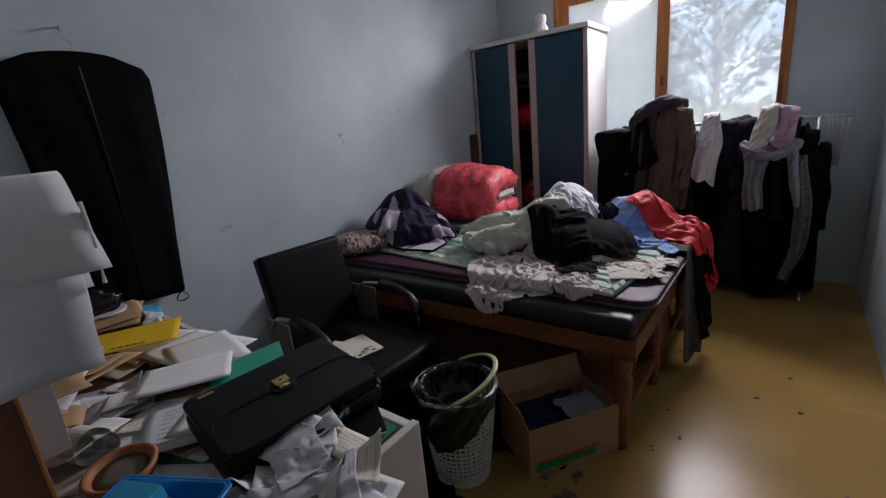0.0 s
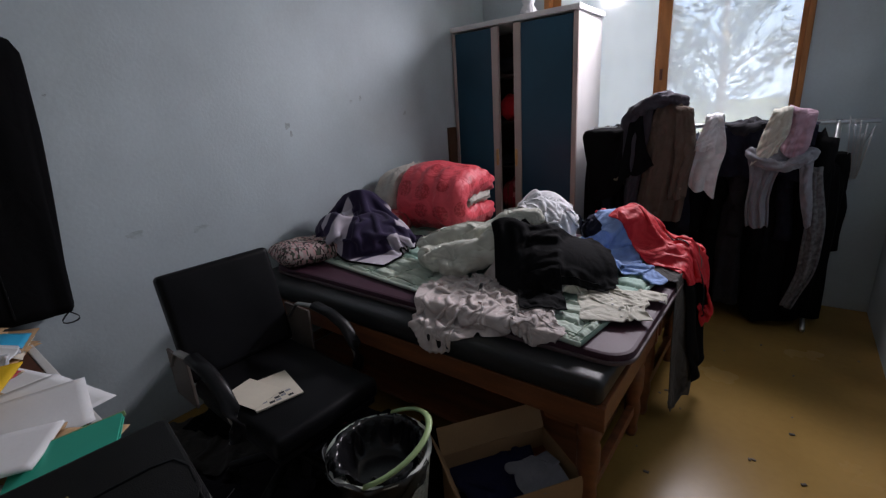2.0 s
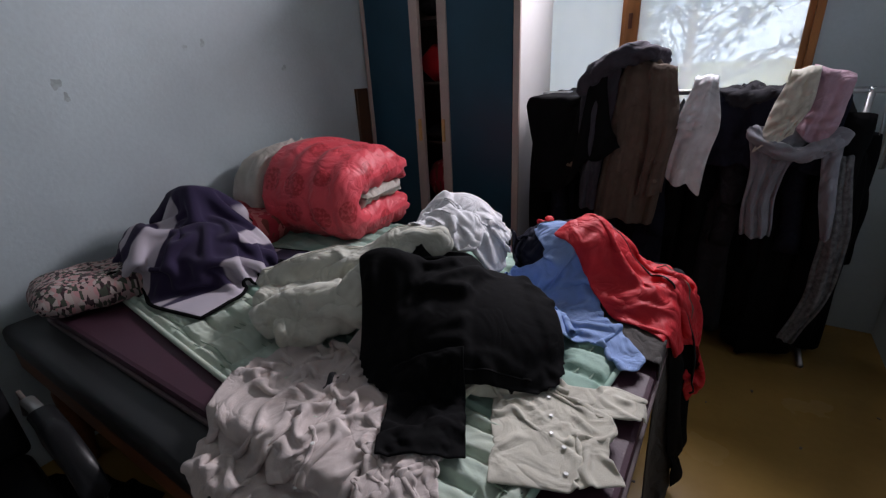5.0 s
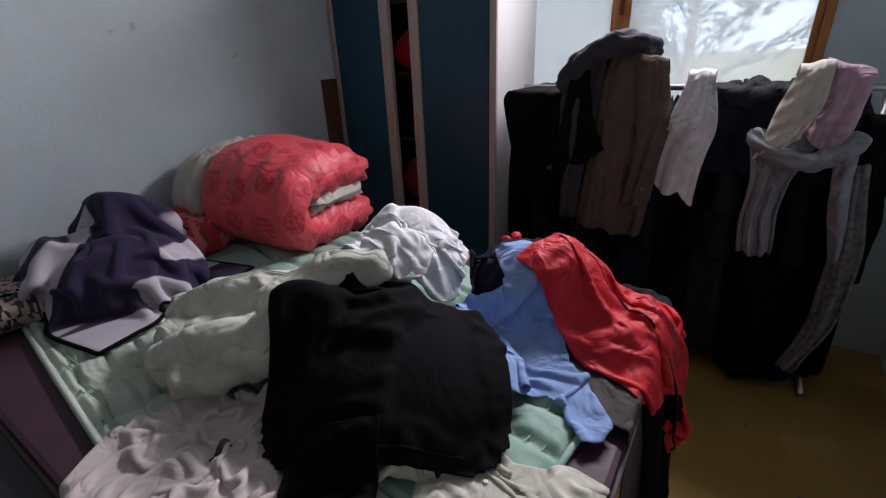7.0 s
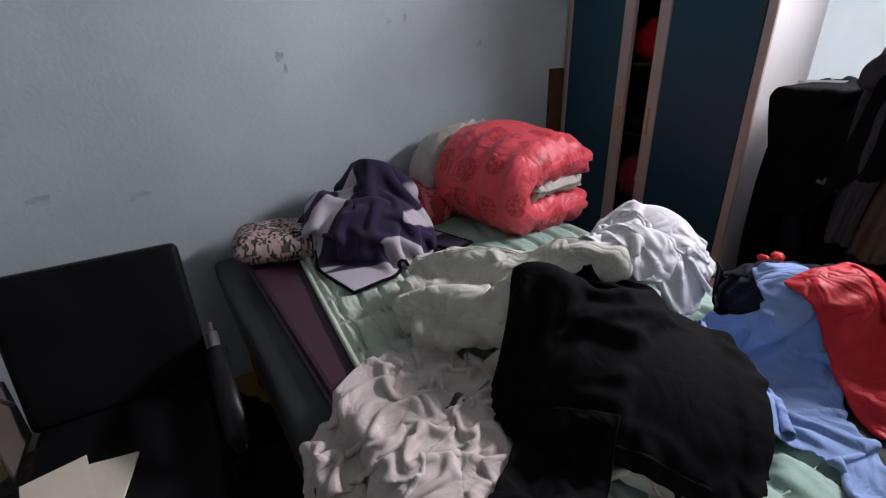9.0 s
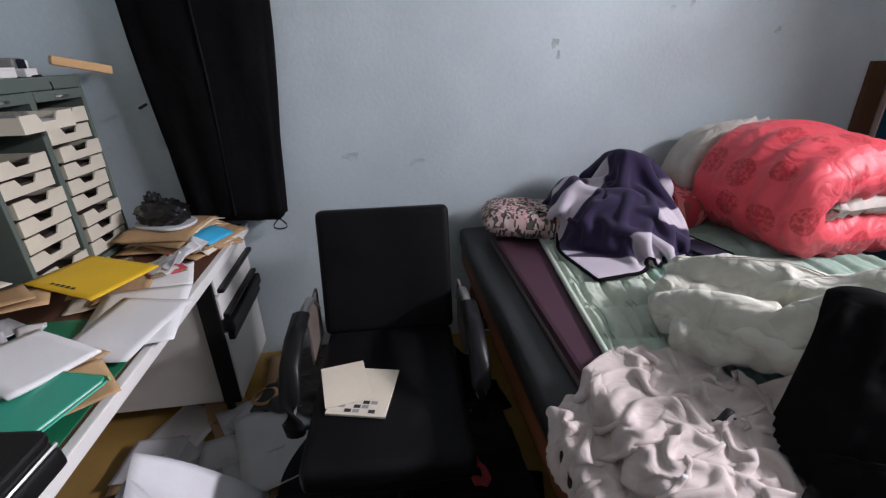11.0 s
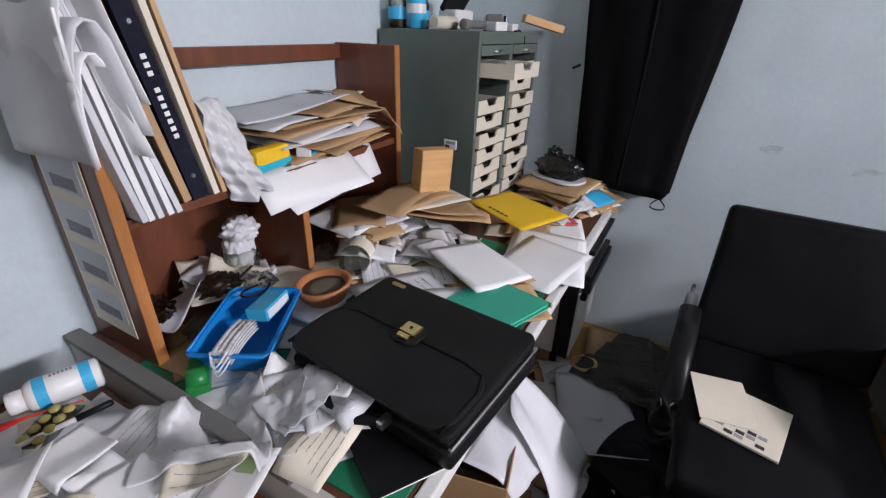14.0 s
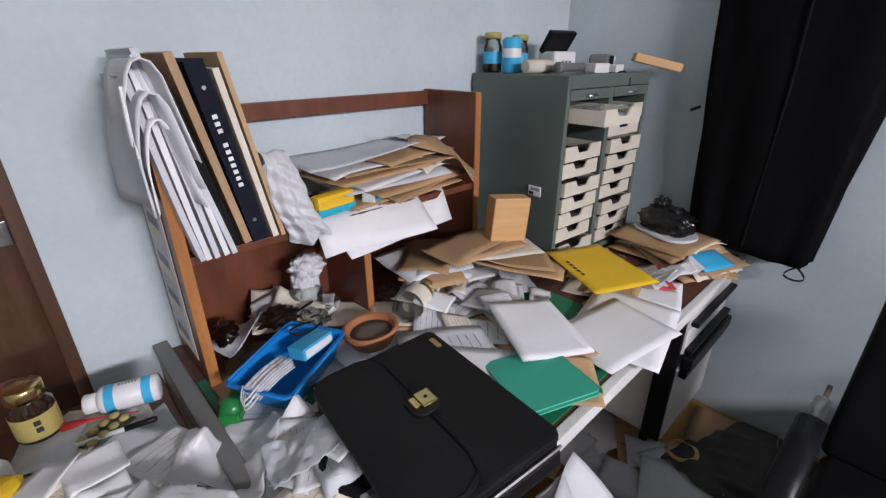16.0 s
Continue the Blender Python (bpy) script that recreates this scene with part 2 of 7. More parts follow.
def medallions(m, color, scale, radius):
    """Round woven medallions on a printed satin."""
    nt = m.node_tree
    n, link = nt.nodes, nt.links.new
    tc, vo, no = n.new("ShaderNodeTexCoord"), n.new("ShaderNodeTexVoronoi"), n.new("ShaderNodeTexNoise")
    vo.inputs["Scale"].default_value, vo.inputs["Randomness"].default_value = scale, 0.45
    no.inputs["Scale"].default_value, no.inputs["Detail"].default_value = 70, 2
    link(tc.outputs["Object"], vo.inputs["Vector"])
    link(tc.outputs["Object"], no.inputs["Vector"])
    disc = ramp_colors(nt, vo.outputs["Distance"], [(radius - 0.03, (0.8, 0.8, 0.8)), (radius, (0, 0, 0))])
    weave = ramp_colors(nt, no.outputs["Fac"], [(0.40, (0.25, 0.25, 0.25)), (0.55, (1, 1, 1))])
    mu, mx = n.new("ShaderNodeMix"), n.new("ShaderNodeMix")
    mu.data_type, mu.blend_type, mx.data_type = "RGBA", "MULTIPLY", "RGBA"
    mu.inputs[0].default_value = 1.0
    link(disc, mu.inputs[6])
    link(weave, mu.inputs[7])
    base = n["Principled BSDF"].inputs["Base Color"]
    link(mu.outputs[2], mx.inputs[0])
    link(base.links[0].from_socket, mx.inputs[6])
    mx.inputs[7].default_value = (*color, 1)
    link(mx.outputs[2], base)


medallions(quilt_red, (0.36, 0.006, 0.014), 7.0, 0.42)
quilt_cream = fabric("quilt_cream", (0.52, 0.48, 0.43), rough=0.6, wrinkle=0.35)
quilt_green = pattern_mat("quilt_green", "noise", [(0.42, (0.50, 0.56, 0.47)), (0.6, (0.43, 0.52, 0.44))], 4, rough=0.65, coords="Object")
quilt_teal = pattern_mat("quilt_teal", "noise", [(0.42, (0.26, 0.40, 0.33)), (0.6, (0.33, 0.46, 0.39))], 6, rough=0.65, coords="Object")
fleece = pattern_mat("fleece", "noise", [(0.0, (0.022, 0.016, 0.042)), (0.495, (0.03, 0.021, 0.055)), (0.51, (0.50, 0.45, 0.50)), (0.7, (0.46, 0.42, 0.48))], 3.4, rough=0.95, distort=1.0, stretch=(1, 0.55, 1))
floral = pattern_mat("floral", "cells", [(0.0, (0.05, 0.03, 0.035)), (0.22, (0.45, 0.33, 0.31)), (0.45, (0.50, 0.27, 0.27)), (0.62, (0.07, 0.08, 0.06)), (0.82, (0.48, 0.41, 0.38))], 95)
red_floral = pattern_mat("red_floral", "cells", [(0.0, (0.40, 0.03, 0.05)), (0.5, (0.55, 0.16, 0.16)), (0.75, (0.2, 0.05, 0.04))], 38)
packet_print = pattern_mat("packet_print", "cells", [(0.0, (0.55, 0.08, 0.10)), (0.35, (0.7, 0.6, 0.45)), (0.6, (0.25, 0.2, 0.12)), (0.8, (0.7, 0.68, 0.62))], 30, coords="Object")


def clear_mat(name, tint, rough, clear, haze=0.0):
    """Thin clear plastic or glass: part see-through, part gloss, part milky."""
    m = bpy.data.materials.new(name)
    m.use_nodes = True
    nt = m.node_tree
    n, link = nt.nodes, nt.links.new
    out = n["Material Output"]
    n.remove(n["Principled BSDF"])
    tr, gl, df = n.new("ShaderNodeBsdfTransparent"), n.new("ShaderNodeBsdfGlossy"), n.new("ShaderNodeBsdfTranslucent")
    tr.inputs[0].default_value = (*tint, 1)
    gl.inputs["Roughness"].default_value = rough
    df.inputs[0].default_value = (*tint, 1)
    a, c = n.new("ShaderNodeMixShader"), n.new("ShaderNodeMixShader")
    fr = n.new("ShaderNodeFresnel")
    fr.inputs["IOR"].default_value = 1.45
    no = n.new("ShaderNodeTexNoise")
    no.inputs["Scale"].default_value = 3
    mr = n.new("ShaderNodeMapRange")
    mr.inputs["To Min"].default_value, mr.inputs["To Max"].default_value = max(0, haze - 0.12) if haze else 0, min(1, haze + 0.12) if haze else 0
    link(no.outputs["Fac"], mr.inputs["Value"])
    link(mr.outputs[0], a.inputs[0])
    link(tr.outputs[0], a.inputs[1])
    link(df.outputs[0], a.inputs[2])
    link(fr.outputs[0], c.inputs[0])
    link(a.outputs[0], c.inputs[1])
    link(gl.outputs[0], c.inputs[2])
    link(c.outputs[0], out.inputs["Surface"])
    MATS[name] = m
    return m


glass_hazy = clear_mat("glass_hazy", (0.98, 0.98, 1.0), 0.1, 0.7, 0.44)
glass_frosted = clear_mat("glass_frosted", (0.99, 0.98, 0.97), 0.2, 0.4, 0.85)
clear_plastic = clear_mat("clear_plastic", (0.86, 0.88, 0.88), 0.15, 0.8, 0.3)
jar_glass = clear_mat("jar_glass", (0.82, 0.84, 0.80), 0.05, 0.8, 0.15)
smoke_bag = clear_mat("smoke_bag", (0.35, 0.36, 0.36), 0.22, 0.5, 0.35)

# ---- shape helpers ----
I4 = Matrix.Identity(4)


def mesh_of(name, bm, material, smooth=False):
    me = bpy.data.meshes.new(name)
    bm.normal_update()
    bm.to_mesh(me)
    bm.free()
    me.materials.append(material)
    if smooth:
        for p in me.polygons:
            p.use_smooth = True
    return me


def part(name, bm, material, parent, label="", smooth=False):
    ob = new(name, mesh_of(name, bm, material, smooth))
    ob.parent = parent
    if label:
        tagged(ob, label)
    return ob


def empty_thing(name, m, label, category, group="", kind=""):
    ob = new(name)
    ob.empty_display_size = 0.05
    ob.matrix_world = m
    return tagged(ob, label, category, group, kind)


def mesh_thing(name, bm, material, m, label, category, group="", kind="", smooth=False):
    ob = new(name, mesh_of(name, bm, material, smooth))
    ob.matrix_world = m
    return tagged(ob, label, category, group, kind)


def add_box(bm, x0, x1, y0, y1, z0, z1, bevel=0.0, seg=2, m=I4):
    g = bmesh.ops.create_cube(bm, size=1.0, matrix=m @ Matrix.Translation(((x0 + x1) / 2, (y0 + y1) / 2, (z0 + z1) / 2)) @ Matrix.Diagonal((x1 - x0, y1 - y0, z1 - z0, 1)))
    if bevel > 0:
        vs = set(g["verts"])
        es = [e for e in bm.edges if e.verts[0] in vs and e.verts[1] in vs]
        bmesh.ops.bevel(bm, geom=es, offset=bevel, segments=seg, profile=0.6, affect="EDGES")
    return bm


def box(x0, x1, y0, y1, z0, z1, bevel=0.0, seg=2, m=I4):
    return add_box(bmesh.new(), x0, x1, y0, y1, z0, z1, bevel, seg, m)


def add_lathe(bm, profile, seg=24, m=I4, cap=True):
    """Turn (radius, height) pairs round z."""
    rings = []
    for r, z in profile:
        rings.append([bm.verts.new(m @ Vector((r * math.cos(2 * math.pi * i / seg), r * math.sin(2 * math.pi * i / seg), z))) for i in range(seg)])
    for a, b in zip(rings, rings[1:]):
        for i in range(seg):
            j = (i + 1) % seg
            bm.faces.new((a[i], a[j], b[j], b[i]))
    if cap:
        bm.faces.new(list(reversed(rings[0])))
        bm.faces.new(rings[-1])
    return bm


def lathe(profile, seg=24, m=I4, cap=True):
    return add_lathe(bmesh.new(), profile, seg, m, cap)


def add_tube(bm, pts, radius, seg=8, flat=1.0, taper=None):
    """A round or flattened bar along a line of points."""
    pts = [Vector(p) for p in pts]
    rings, up = [], Vector((0, 0, 1))
    for i, p in enumerate(pts):
        d = (pts[min(i + 1, len(pts) - 1)] - pts[max(i - 1, 0)]).normalized()
        side = d.cross(up)
        if side.length < 1e-3:
            side = d.cross(Vector((0, 1, 0)))
        side.normalize()
        top = side.cross(d).normalized()
        r = radius if taper is None else radius * taper(i / (len(pts) - 1))
        rings.append([bm.verts.new(p + side * (r * math.cos(2 * math.pi * k / seg)) + top * (r * flat * math.sin(2 * math.pi * k / seg))) for k in range(seg)])
    for a, b in zip(rings, rings[1:]):
        for k in range(seg):
            j = (k + 1) % seg
            bm.faces.new((a[k], a[j], b[j], b[k]))
    bm.faces.new(list(reversed(rings[0])))
    bm.faces.new(rings[-1])
    return bm


def tube(pts, radius, seg=8, flat=1.0, taper=None):
    return add_tube(bmesh.new(), pts, radius, seg, flat, taper)


def arc_points(fn, n):
    return [fn(i / (n - 1)) for i in range(n)]


def grid_bm(P, uv=None, closed_u=False):
    """A sheet through an (n, m, 3) array of places."""
    n, k = P.shape[:2]
    bm = bmesh.new()
    vs = [[bm.verts.new(P[i, j]) for j in range(k)] for i in range(n)]
    layer = bm.loops.layers.uv.new("UVMap") if uv is not None else None
    for i in range(n if closed_u else n - 1):
        for j in range(k - 1):
            i2 = (i + 1) % n
            f = bm.faces.new((vs[i][j], vs[i2][j], vs[i2][j + 1], vs[i][j + 1]))
            if layer:
                for lp, (a, b) in zip(f.loops, ((i, j), (i + 1, j), (i + 1, j + 1), (i, j + 1))):
                    lp[layer].uv = (a * uv[0], b * uv[1])
    return bm


def thicken(ob, t, offset=1.0, sub=0):
    md = ob.modifiers.new("thickness", "SOLIDIFY")
    md.thickness, md.offset = t, offset
    if sub:
        sd = ob.modifiers.new("soft", "SUBSURF")
        sd.levels = sd.render_levels = sub
    return ob


class Pile:
    """Heights of what lies on a top, so that the next thing rests on it."""

    def __init__(self, x0, x1, y0, y1, base, step=0.012):
        self.x0, self.y0, self.step = x0, y0, step
        self.nx, self.ny = int((x1 - x0) / step) + 1, int((y1 - y0) / step) + 1
        X, Y = np.meshgrid(x0 + np.arange(self.nx) * step, y0 + np.arange(self.ny) * step, indexing="ij")
        self.H = base(X, Y).astype(float)

    def at(self, x, y):
        fx = np.clip((x - self.x0) / self.step, 0, self.nx - 1.001)
        fy = np.clip((y - self.y0) / self.step, 0, self.ny - 1.001)
        i, j = fx.astype(int), fy.astype(int)
        u, v = fx - i, fy - j
        H = self.H
        return (H[i, j] * (1 - u) + H[i + 1, j] * u) * (1 - v) + (H[i, j + 1] * (1 - u) + H[i + 1, j + 1] * u) * v

    def add(self, P, thick=0.004):
        """Lay a fine sheet of places on the heights."""
        n, k = P.shape[:2]
        span = max(np.abs(np.diff(P[..., :2], axis=0)).max(), np.abs(np.diff(P[..., :2], axis=1)).max())
        m = max(1, int(np.ceil(span / self.step * 1.5)))
        gu, gv = np.linspace(0, n - 1, (n - 1) * m + 1), np.linspace(0, k - 1, (k - 1) * m + 1)
        i, j = np.minimum(gu.astype(int), n - 2), np.minimum(gv.astype(int), k - 2)
        u, v = (gu - i)[:, None, None], (gv - j)[None, :, None]
        Q = (P[i][:, j] * (1 - u) + P[i + 1][:, j] * u) * (1 - v) + (P[i][:, j + 1] * (1 - u) + P[i + 1][:, j + 1] * u) * v
        a = np.round((Q[..., 0] - self.x0) / self.step).astype(int).ravel()
        b = np.round((Q[..., 1] - self.y0) / self.step).astype(int).ravel()
        ok = (a >= 0) & (a < self.nx) & (b >= 0) & (b < self.ny)
        np.maximum.at(self.H, (a[ok], b[ok]), Q[..., 2].ravel()[ok] + thick)

    def block(self, cx, cy, w, d, rz, top):
        c, s = math.cos(radians(rz)), math.sin(radians(rz))
        X, Y = np.meshgrid(self.x0 + np.arange(self.nx) * self.step, self.y0 + np.arange(self.ny) * self.step, indexing="ij")
        u, v = (X - cx) * c + (Y - cy) * s, -(X - cx) * s + (Y - cy) * c
        self.H[(abs(u) < w / 2) & (abs(v) < d / 2)] = np.maximum(self.H[(abs(u) < w / 2) & (abs(v) < d / 2)], top)


def cloth_sim(w, h, nx, start, support, seed, steps=110, rounds=7, thick=0.006, stiff=0.25, friction=0.7, pins=(), fold=0.0, weight=0.0022):
    """Let a sheet w by h fall on the heights support(x, y): springs between neighbours, weight, contact and friction."""
    ny = max(4, int(nx * h / w))
    rng = np.random.RandomState(seed)
    U, V = np.meshgrid(np.linspace(-0.5, 0.5, nx), np.linspace(-0.5, 0.5, ny), indexing="ij")
    P = start(U * w, V * h).astype(float)
    P += rng.normal(0, 0.004, P.shape)
    if fold:
        P[..., 2] += support(P[..., 0], P[..., 1]) + thick
        lo, hi = P[..., 2].min(), P[..., 2].max()
        for wave, share in ((0.30, 0.5), (0.17, 0.36), (0.10, 0.12)):
            for _ in range(2):
                th, p0, p1, p2 = rng.uniform(0, 3.14), *rng.uniform(0, 6.28, 3)
                A, B = U * w * math.cos(th) + V * h * math.sin(th), -U * w * math.sin(th) + V * h * math.cos(th)
                q = np.sin(6.28 * A / wave + p0 + 1.6 * np.sin(6.28 * B / (wave * 3.1) + p1)) * (0.6 + 0.4 * np.sin(6.28 * B / (wave * 4.3) + p2))
                P[..., 2] += fold * wave * share * (1 - np.abs(q)) ** 1.3
    else:
        for f, a in ((3, 0.02), (7, 0.010)):
            ph = rng.uniform(0, 6.28, 4)
            P[..., 2] += a * (np.sin(f * 6.28 * U * w / 0.6 + ph[0] + 2 * np.sin(4 * V + ph[1])) + np.sin(f * 6.28 * V * h / 0.6 + ph[2] + 2 * np.sin(4 * U + ph[3])))
    lx, ly = w / (nx - 1), h / (ny - 1)
    links = []
    for dx, dy, k in ((1, 0, 1.0), (0, 1, 1.0), (1, 1, 0.6), (1, -1, 0.6), (2, 0, stiff), (0, 2, stiff)):
        rest = math.hypot(dx * lx, dy * ly)
        step = 2 * max(dx, abs(dy))
        for s in range(step):
            if dx:
                A = (slice(s, nx - dx, step), slice(max(0, -dy), ny - max(0, dy)))
                B = (slice(s + dx, nx, step), slice(max(0, dy), ny - max(0, -dy)))
            else:
                A = (slice(None), slice(s, ny - dy, step))
                B = (slice(None), slice(s + dy, ny, step))
            links.append((A, B, rest, k))
    old = P.copy()
    fixed = [(i % nx, j % ny) for i, j in pins]
    keep = [P[i, j].copy() for i, j in fixed]
    for _ in range(steps):
        v = (P - old) * 0.90
        np.clip(v, -0.03, 0.03, out=v)
        old = P.copy()
        P = P + v
        P[..., 2] -= weight
        for _ in range(rounds):
            for A, B, rest, k in links:
                d = P[B] - P[A]
                ln = np.sqrt(np.einsum("ijk,ijk->ij", d, d)) + 1e-9
                c = d * ((ln - rest) / ln * (0.5 * k))[..., None]
                P[A] += c
                P[B] -= c
            for (i, j), p in zip(fixed, keep):
                P[i, j] = p
        hz = support(P[..., 0], P[..., 1]) + thick
        pen = hz - P[..., 2]
        deep = pen > 0.09
        P[deep] = np.where((support(old[deep][:, 0], old[deep][:, 1]) + thick - old[deep][:, 2] < 0.09)[:, None], old[deep], P[deep] + np.array([0, 0, 0.02]))
        touch = (pen > 0) & ~deep
        P[..., 2][touch] = hz[touch]
        P[..., :2][touch] -= friction * (P[..., :2] - old[..., :2])[touch]
    return P, (lx, ly)


def flat_start(cx, cy, z, rz, squeeze=0.75, squeeze_y=None):
    """A sheet gathered in plan, hung level over its place."""
    c, s = math.cos(radians(rz)), math.sin(radians(rz))
    sy = squeeze if squeeze_y is None else squeeze_y

    def fn(u, v):
        u, v = u * squeeze, v * sy
        return np.stack([cx + u * c - v * s, cy + u * s + v * c, np.full_like(u, z)], -1)
    return fn


SHEETS = {}


def on_sheet(ob, a, b, lift=0.0):
    """A place on a thrown garment, by shares of its cloth."""
    P = SHEETS[ob.name]
    n, k = P.shape[:2]
    i, j = min(max(a, 0.0), 0.999) * (n - 1), min(max(b, 0.0), 0.999) * (k - 1)
    i0, j0 = int(i), int(j)
    u, v = i - i0, j - j0
    p = (P[i0, j0] * (1 - u) + P[i0 + 1, j0] * u) * (1 - v) + (P[i0, j0 + 1] * (1 - u) + P[i0 + 1, j0 + 1] * u) * v
    return Vector(p) + Vector((0, 0, lift))


def seam(ob, name, material, a0, b0, a1, b1, radius=0.003, n=40, lift=0.003, label="", flat=0.7):
    """A stitched band, zip or hem that follows the cloth from one share to another."""
    return part(name, tube([on_sheet(ob, a0 + (a1 - a0) * q / (n - 1), b0 + (b1 - b0) * q / (n - 1), lift) for q in range(n)], radius, 6, flat), material, ob, label, True)


def buttons(ob, material, a0, b0, a1, b1, n):
    for q in range(n):
        p = on_sheet(ob, a0 + (a1 - a0) * q / (n - 1), b0 + (b1 - b0) * q / (n - 1), 0.004)
        part("button", lathe([(0.005, 0), (0.0055, 0.001), (0.004, 0.0025)], 10, pose(p.x, p.y, p.z)), material, ob)


def cut_shirt(u, v):
    return (np.abs(u) < 0.27) | (v > 0.16 + 0.10 * np.abs(u))


def cut_trousers(u, v):
    return ~((np.abs(u) < 0.05 + 0.05 * (0.2 - v)) & (v < 0.2))


def cut_oval(u, v):
    return (np.abs(u * 2) ** 3 + np.abs(v * 2) ** 3) < 1.02 + 0.12 * np.sin(9 * u + 4 * v)


def drop_cloth(name, label, category, material, w, h, cx, cy, z, rz, pile, seed, nx=44, squeeze=0.75, squeeze_y=None, thick=0.006, steps=110, sub=1, group="", stiff=0.25, friction=0.7, add=True, fold=0.0, cut=None, weight=0.0022):
    P, uv = cloth_sim(w, h, nx, flat_start(cx, cy, z, rz, squeeze, squeeze_y), pile.at, seed, steps, thick=thick * 0.6, stiff=stiff, friction=friction, fold=fold, weight=weight)
    if add:
        pile.add(P, thick)
    bm = grid_bm(P, uv)
    if cut:
        n, k = P.shape[:2]
        bm.faces.ensure_lookup_table()
        drop = []
        for q, f in enumerate(bm.faces):
            i, j = divmod(q, k - 1)
            if not cut(np.array((i + 0.5) / (n - 1) - 0.5), np.array((j + 0.5) / (k - 1) - 0.5)):
                drop.append(f)
        bmesh.ops.delete(bm, geom=drop, context="FACES")
    ob = mesh_thing(name, bm, material, I4, label, category, group, smooth=True)
    thicken(ob, thick, 0.0, sub)
    SHEETS[ob.name] = P
    return ob


def toss(name, label, category, material, w, h, cx, cy, rz, pile, seed, nx=52, squeeze=0.7, squeeze_y=None, fold=0.5, thick=0.005, steps=45, cut=None, **kw):
    """A garment thrown down in folds on what lies there."""
    return drop_cloth(name, label, category, material, w, h, cx, cy, 0.0, rz, pile, seed, nx, squeeze, squeeze_y, thick, steps, kw.pop("sub", 1), friction=kw.pop("friction", 0.93), fold=fold, cut=cut, stiff=kw.pop("stiff", 0.3), **kw)


def setting(name, bm, material, label, category, smooth=False):
    return mesh_thing(name, bm, material, I4, label, category, kind="structure", smooth=smooth)

# ---- the room ----
X0, X1, Y0, Y1, TOP = -2.52, 0.49, -0.205, 4.40, 2.70
WX0, WX1, WZ0, WZ1 = -1.90, -0.06, 0.98, 2.55
DX0, DX1, DTOP = -0.545, 0.40, 2.03

setting("floor", box(X0 - 0.12, X1 + 0.12, -1.7, Y1 + 0.15, -0.1, 0), lino, "worn ochre-yellow glossy linoleum floor", "floor")
setting("ceiling", box(X0 - 0.12, X1 + 0.12, -1.7, Y1 + 0.15, TOP, TOP + 0.1), ceiling_paint, "plain off-white papered ceiling", "ceiling")
setting("wall_west", box(X0 - 0.12, X0, Y0 - 0.12, Y1 + 0.15, 0, TOP), wall_paint, "pale blue-green painted wall with stains", "wall")
setting("wall_east", box(X1, X1 + 0.12, Y0 - 0.12, Y1 + 0.15, 0, TOP), wall_paint, "pale blue-green painted wall", "wall")
bm = bmesh.new()
add_box(bm, X0, WX0, Y1, Y1 + 0.15, 0, TOP)
add_box(bm, WX1, X1, Y1, Y1 + 0.15, 0, TOP)
add_box(bm, WX0, WX1, Y1, Y1 + 0.15, 0, WZ0)
add_box(bm, WX0, WX1, Y1, Y1 + 0.15, WZ1, TOP)
setting("wall_north", bm, wall_paint, "pale blue-green wall with the window", "wall")
bm = bmesh.new()
add_box(bm, X0, DX0, Y0 - 0.12, Y0, 0, TOP)
add_box(bm, DX1, X1, Y0 - 0.12, Y0, 0, TOP)
add_box(bm, DX0, DX1, Y0 - 0.12, Y0, DTOP, TOP)
setting("wall_south", bm, wall_paint, "pale blue-green wall behind the desk, with the doorway", "wall")
# added dark box, unseen, keeps the space beyond the door closed and dark
bm = bmesh.new()
add_box(bm, X0 - 0.12, X0, -1.7, Y0 - 0.12, 0, TOP)
add_box(bm, X1, X1 + 0.12, -1.7, Y0 - 0.12, 0, TOP)
add_box(bm, X0, X1, -1.82, -1.7, 0, TOP)
setting("wall_hall", bm, door_wood, "added dark box walls closing off the unseen hall", "wall")

stain_mat = mat("stain_mat", (0.46, 0.525, 0.54), 0.8, 0.2, 20, 90, 0.1)
stain_dark = mat("stain_dark", (0.41, 0.465, 0.475), 0.8, 0.2, 20, 90, 0.1)


def smudge(m, w, h, material, seed):
    """A grubby patch on the wall, of uneven outline."""
    r = random.Random(seed)
    bm = bmesh.new()
    ph = [r.uniform(0, 6.28) for _ in range(4)]
    ring = []
    for i in range(22):
        a = 2 * math.pi * i / 22
        k = 1 + 0.25 * math.sin(2 * a + ph[0]) + 0.18 * math.sin(3 * a + ph[1]) + 0.10 * math.sin(7 * a + ph[2])
        ring.append(bm.verts.new((w / 2 * k * math.cos(a), h / 2 * k * math.sin(a), 0.0006)))
    bm.faces.new(ring)
    return mesh_thing("wall_stain", bm, material, m, "grey grubby smudge on the painted wall", "stain", "stains on the wall", "structure")


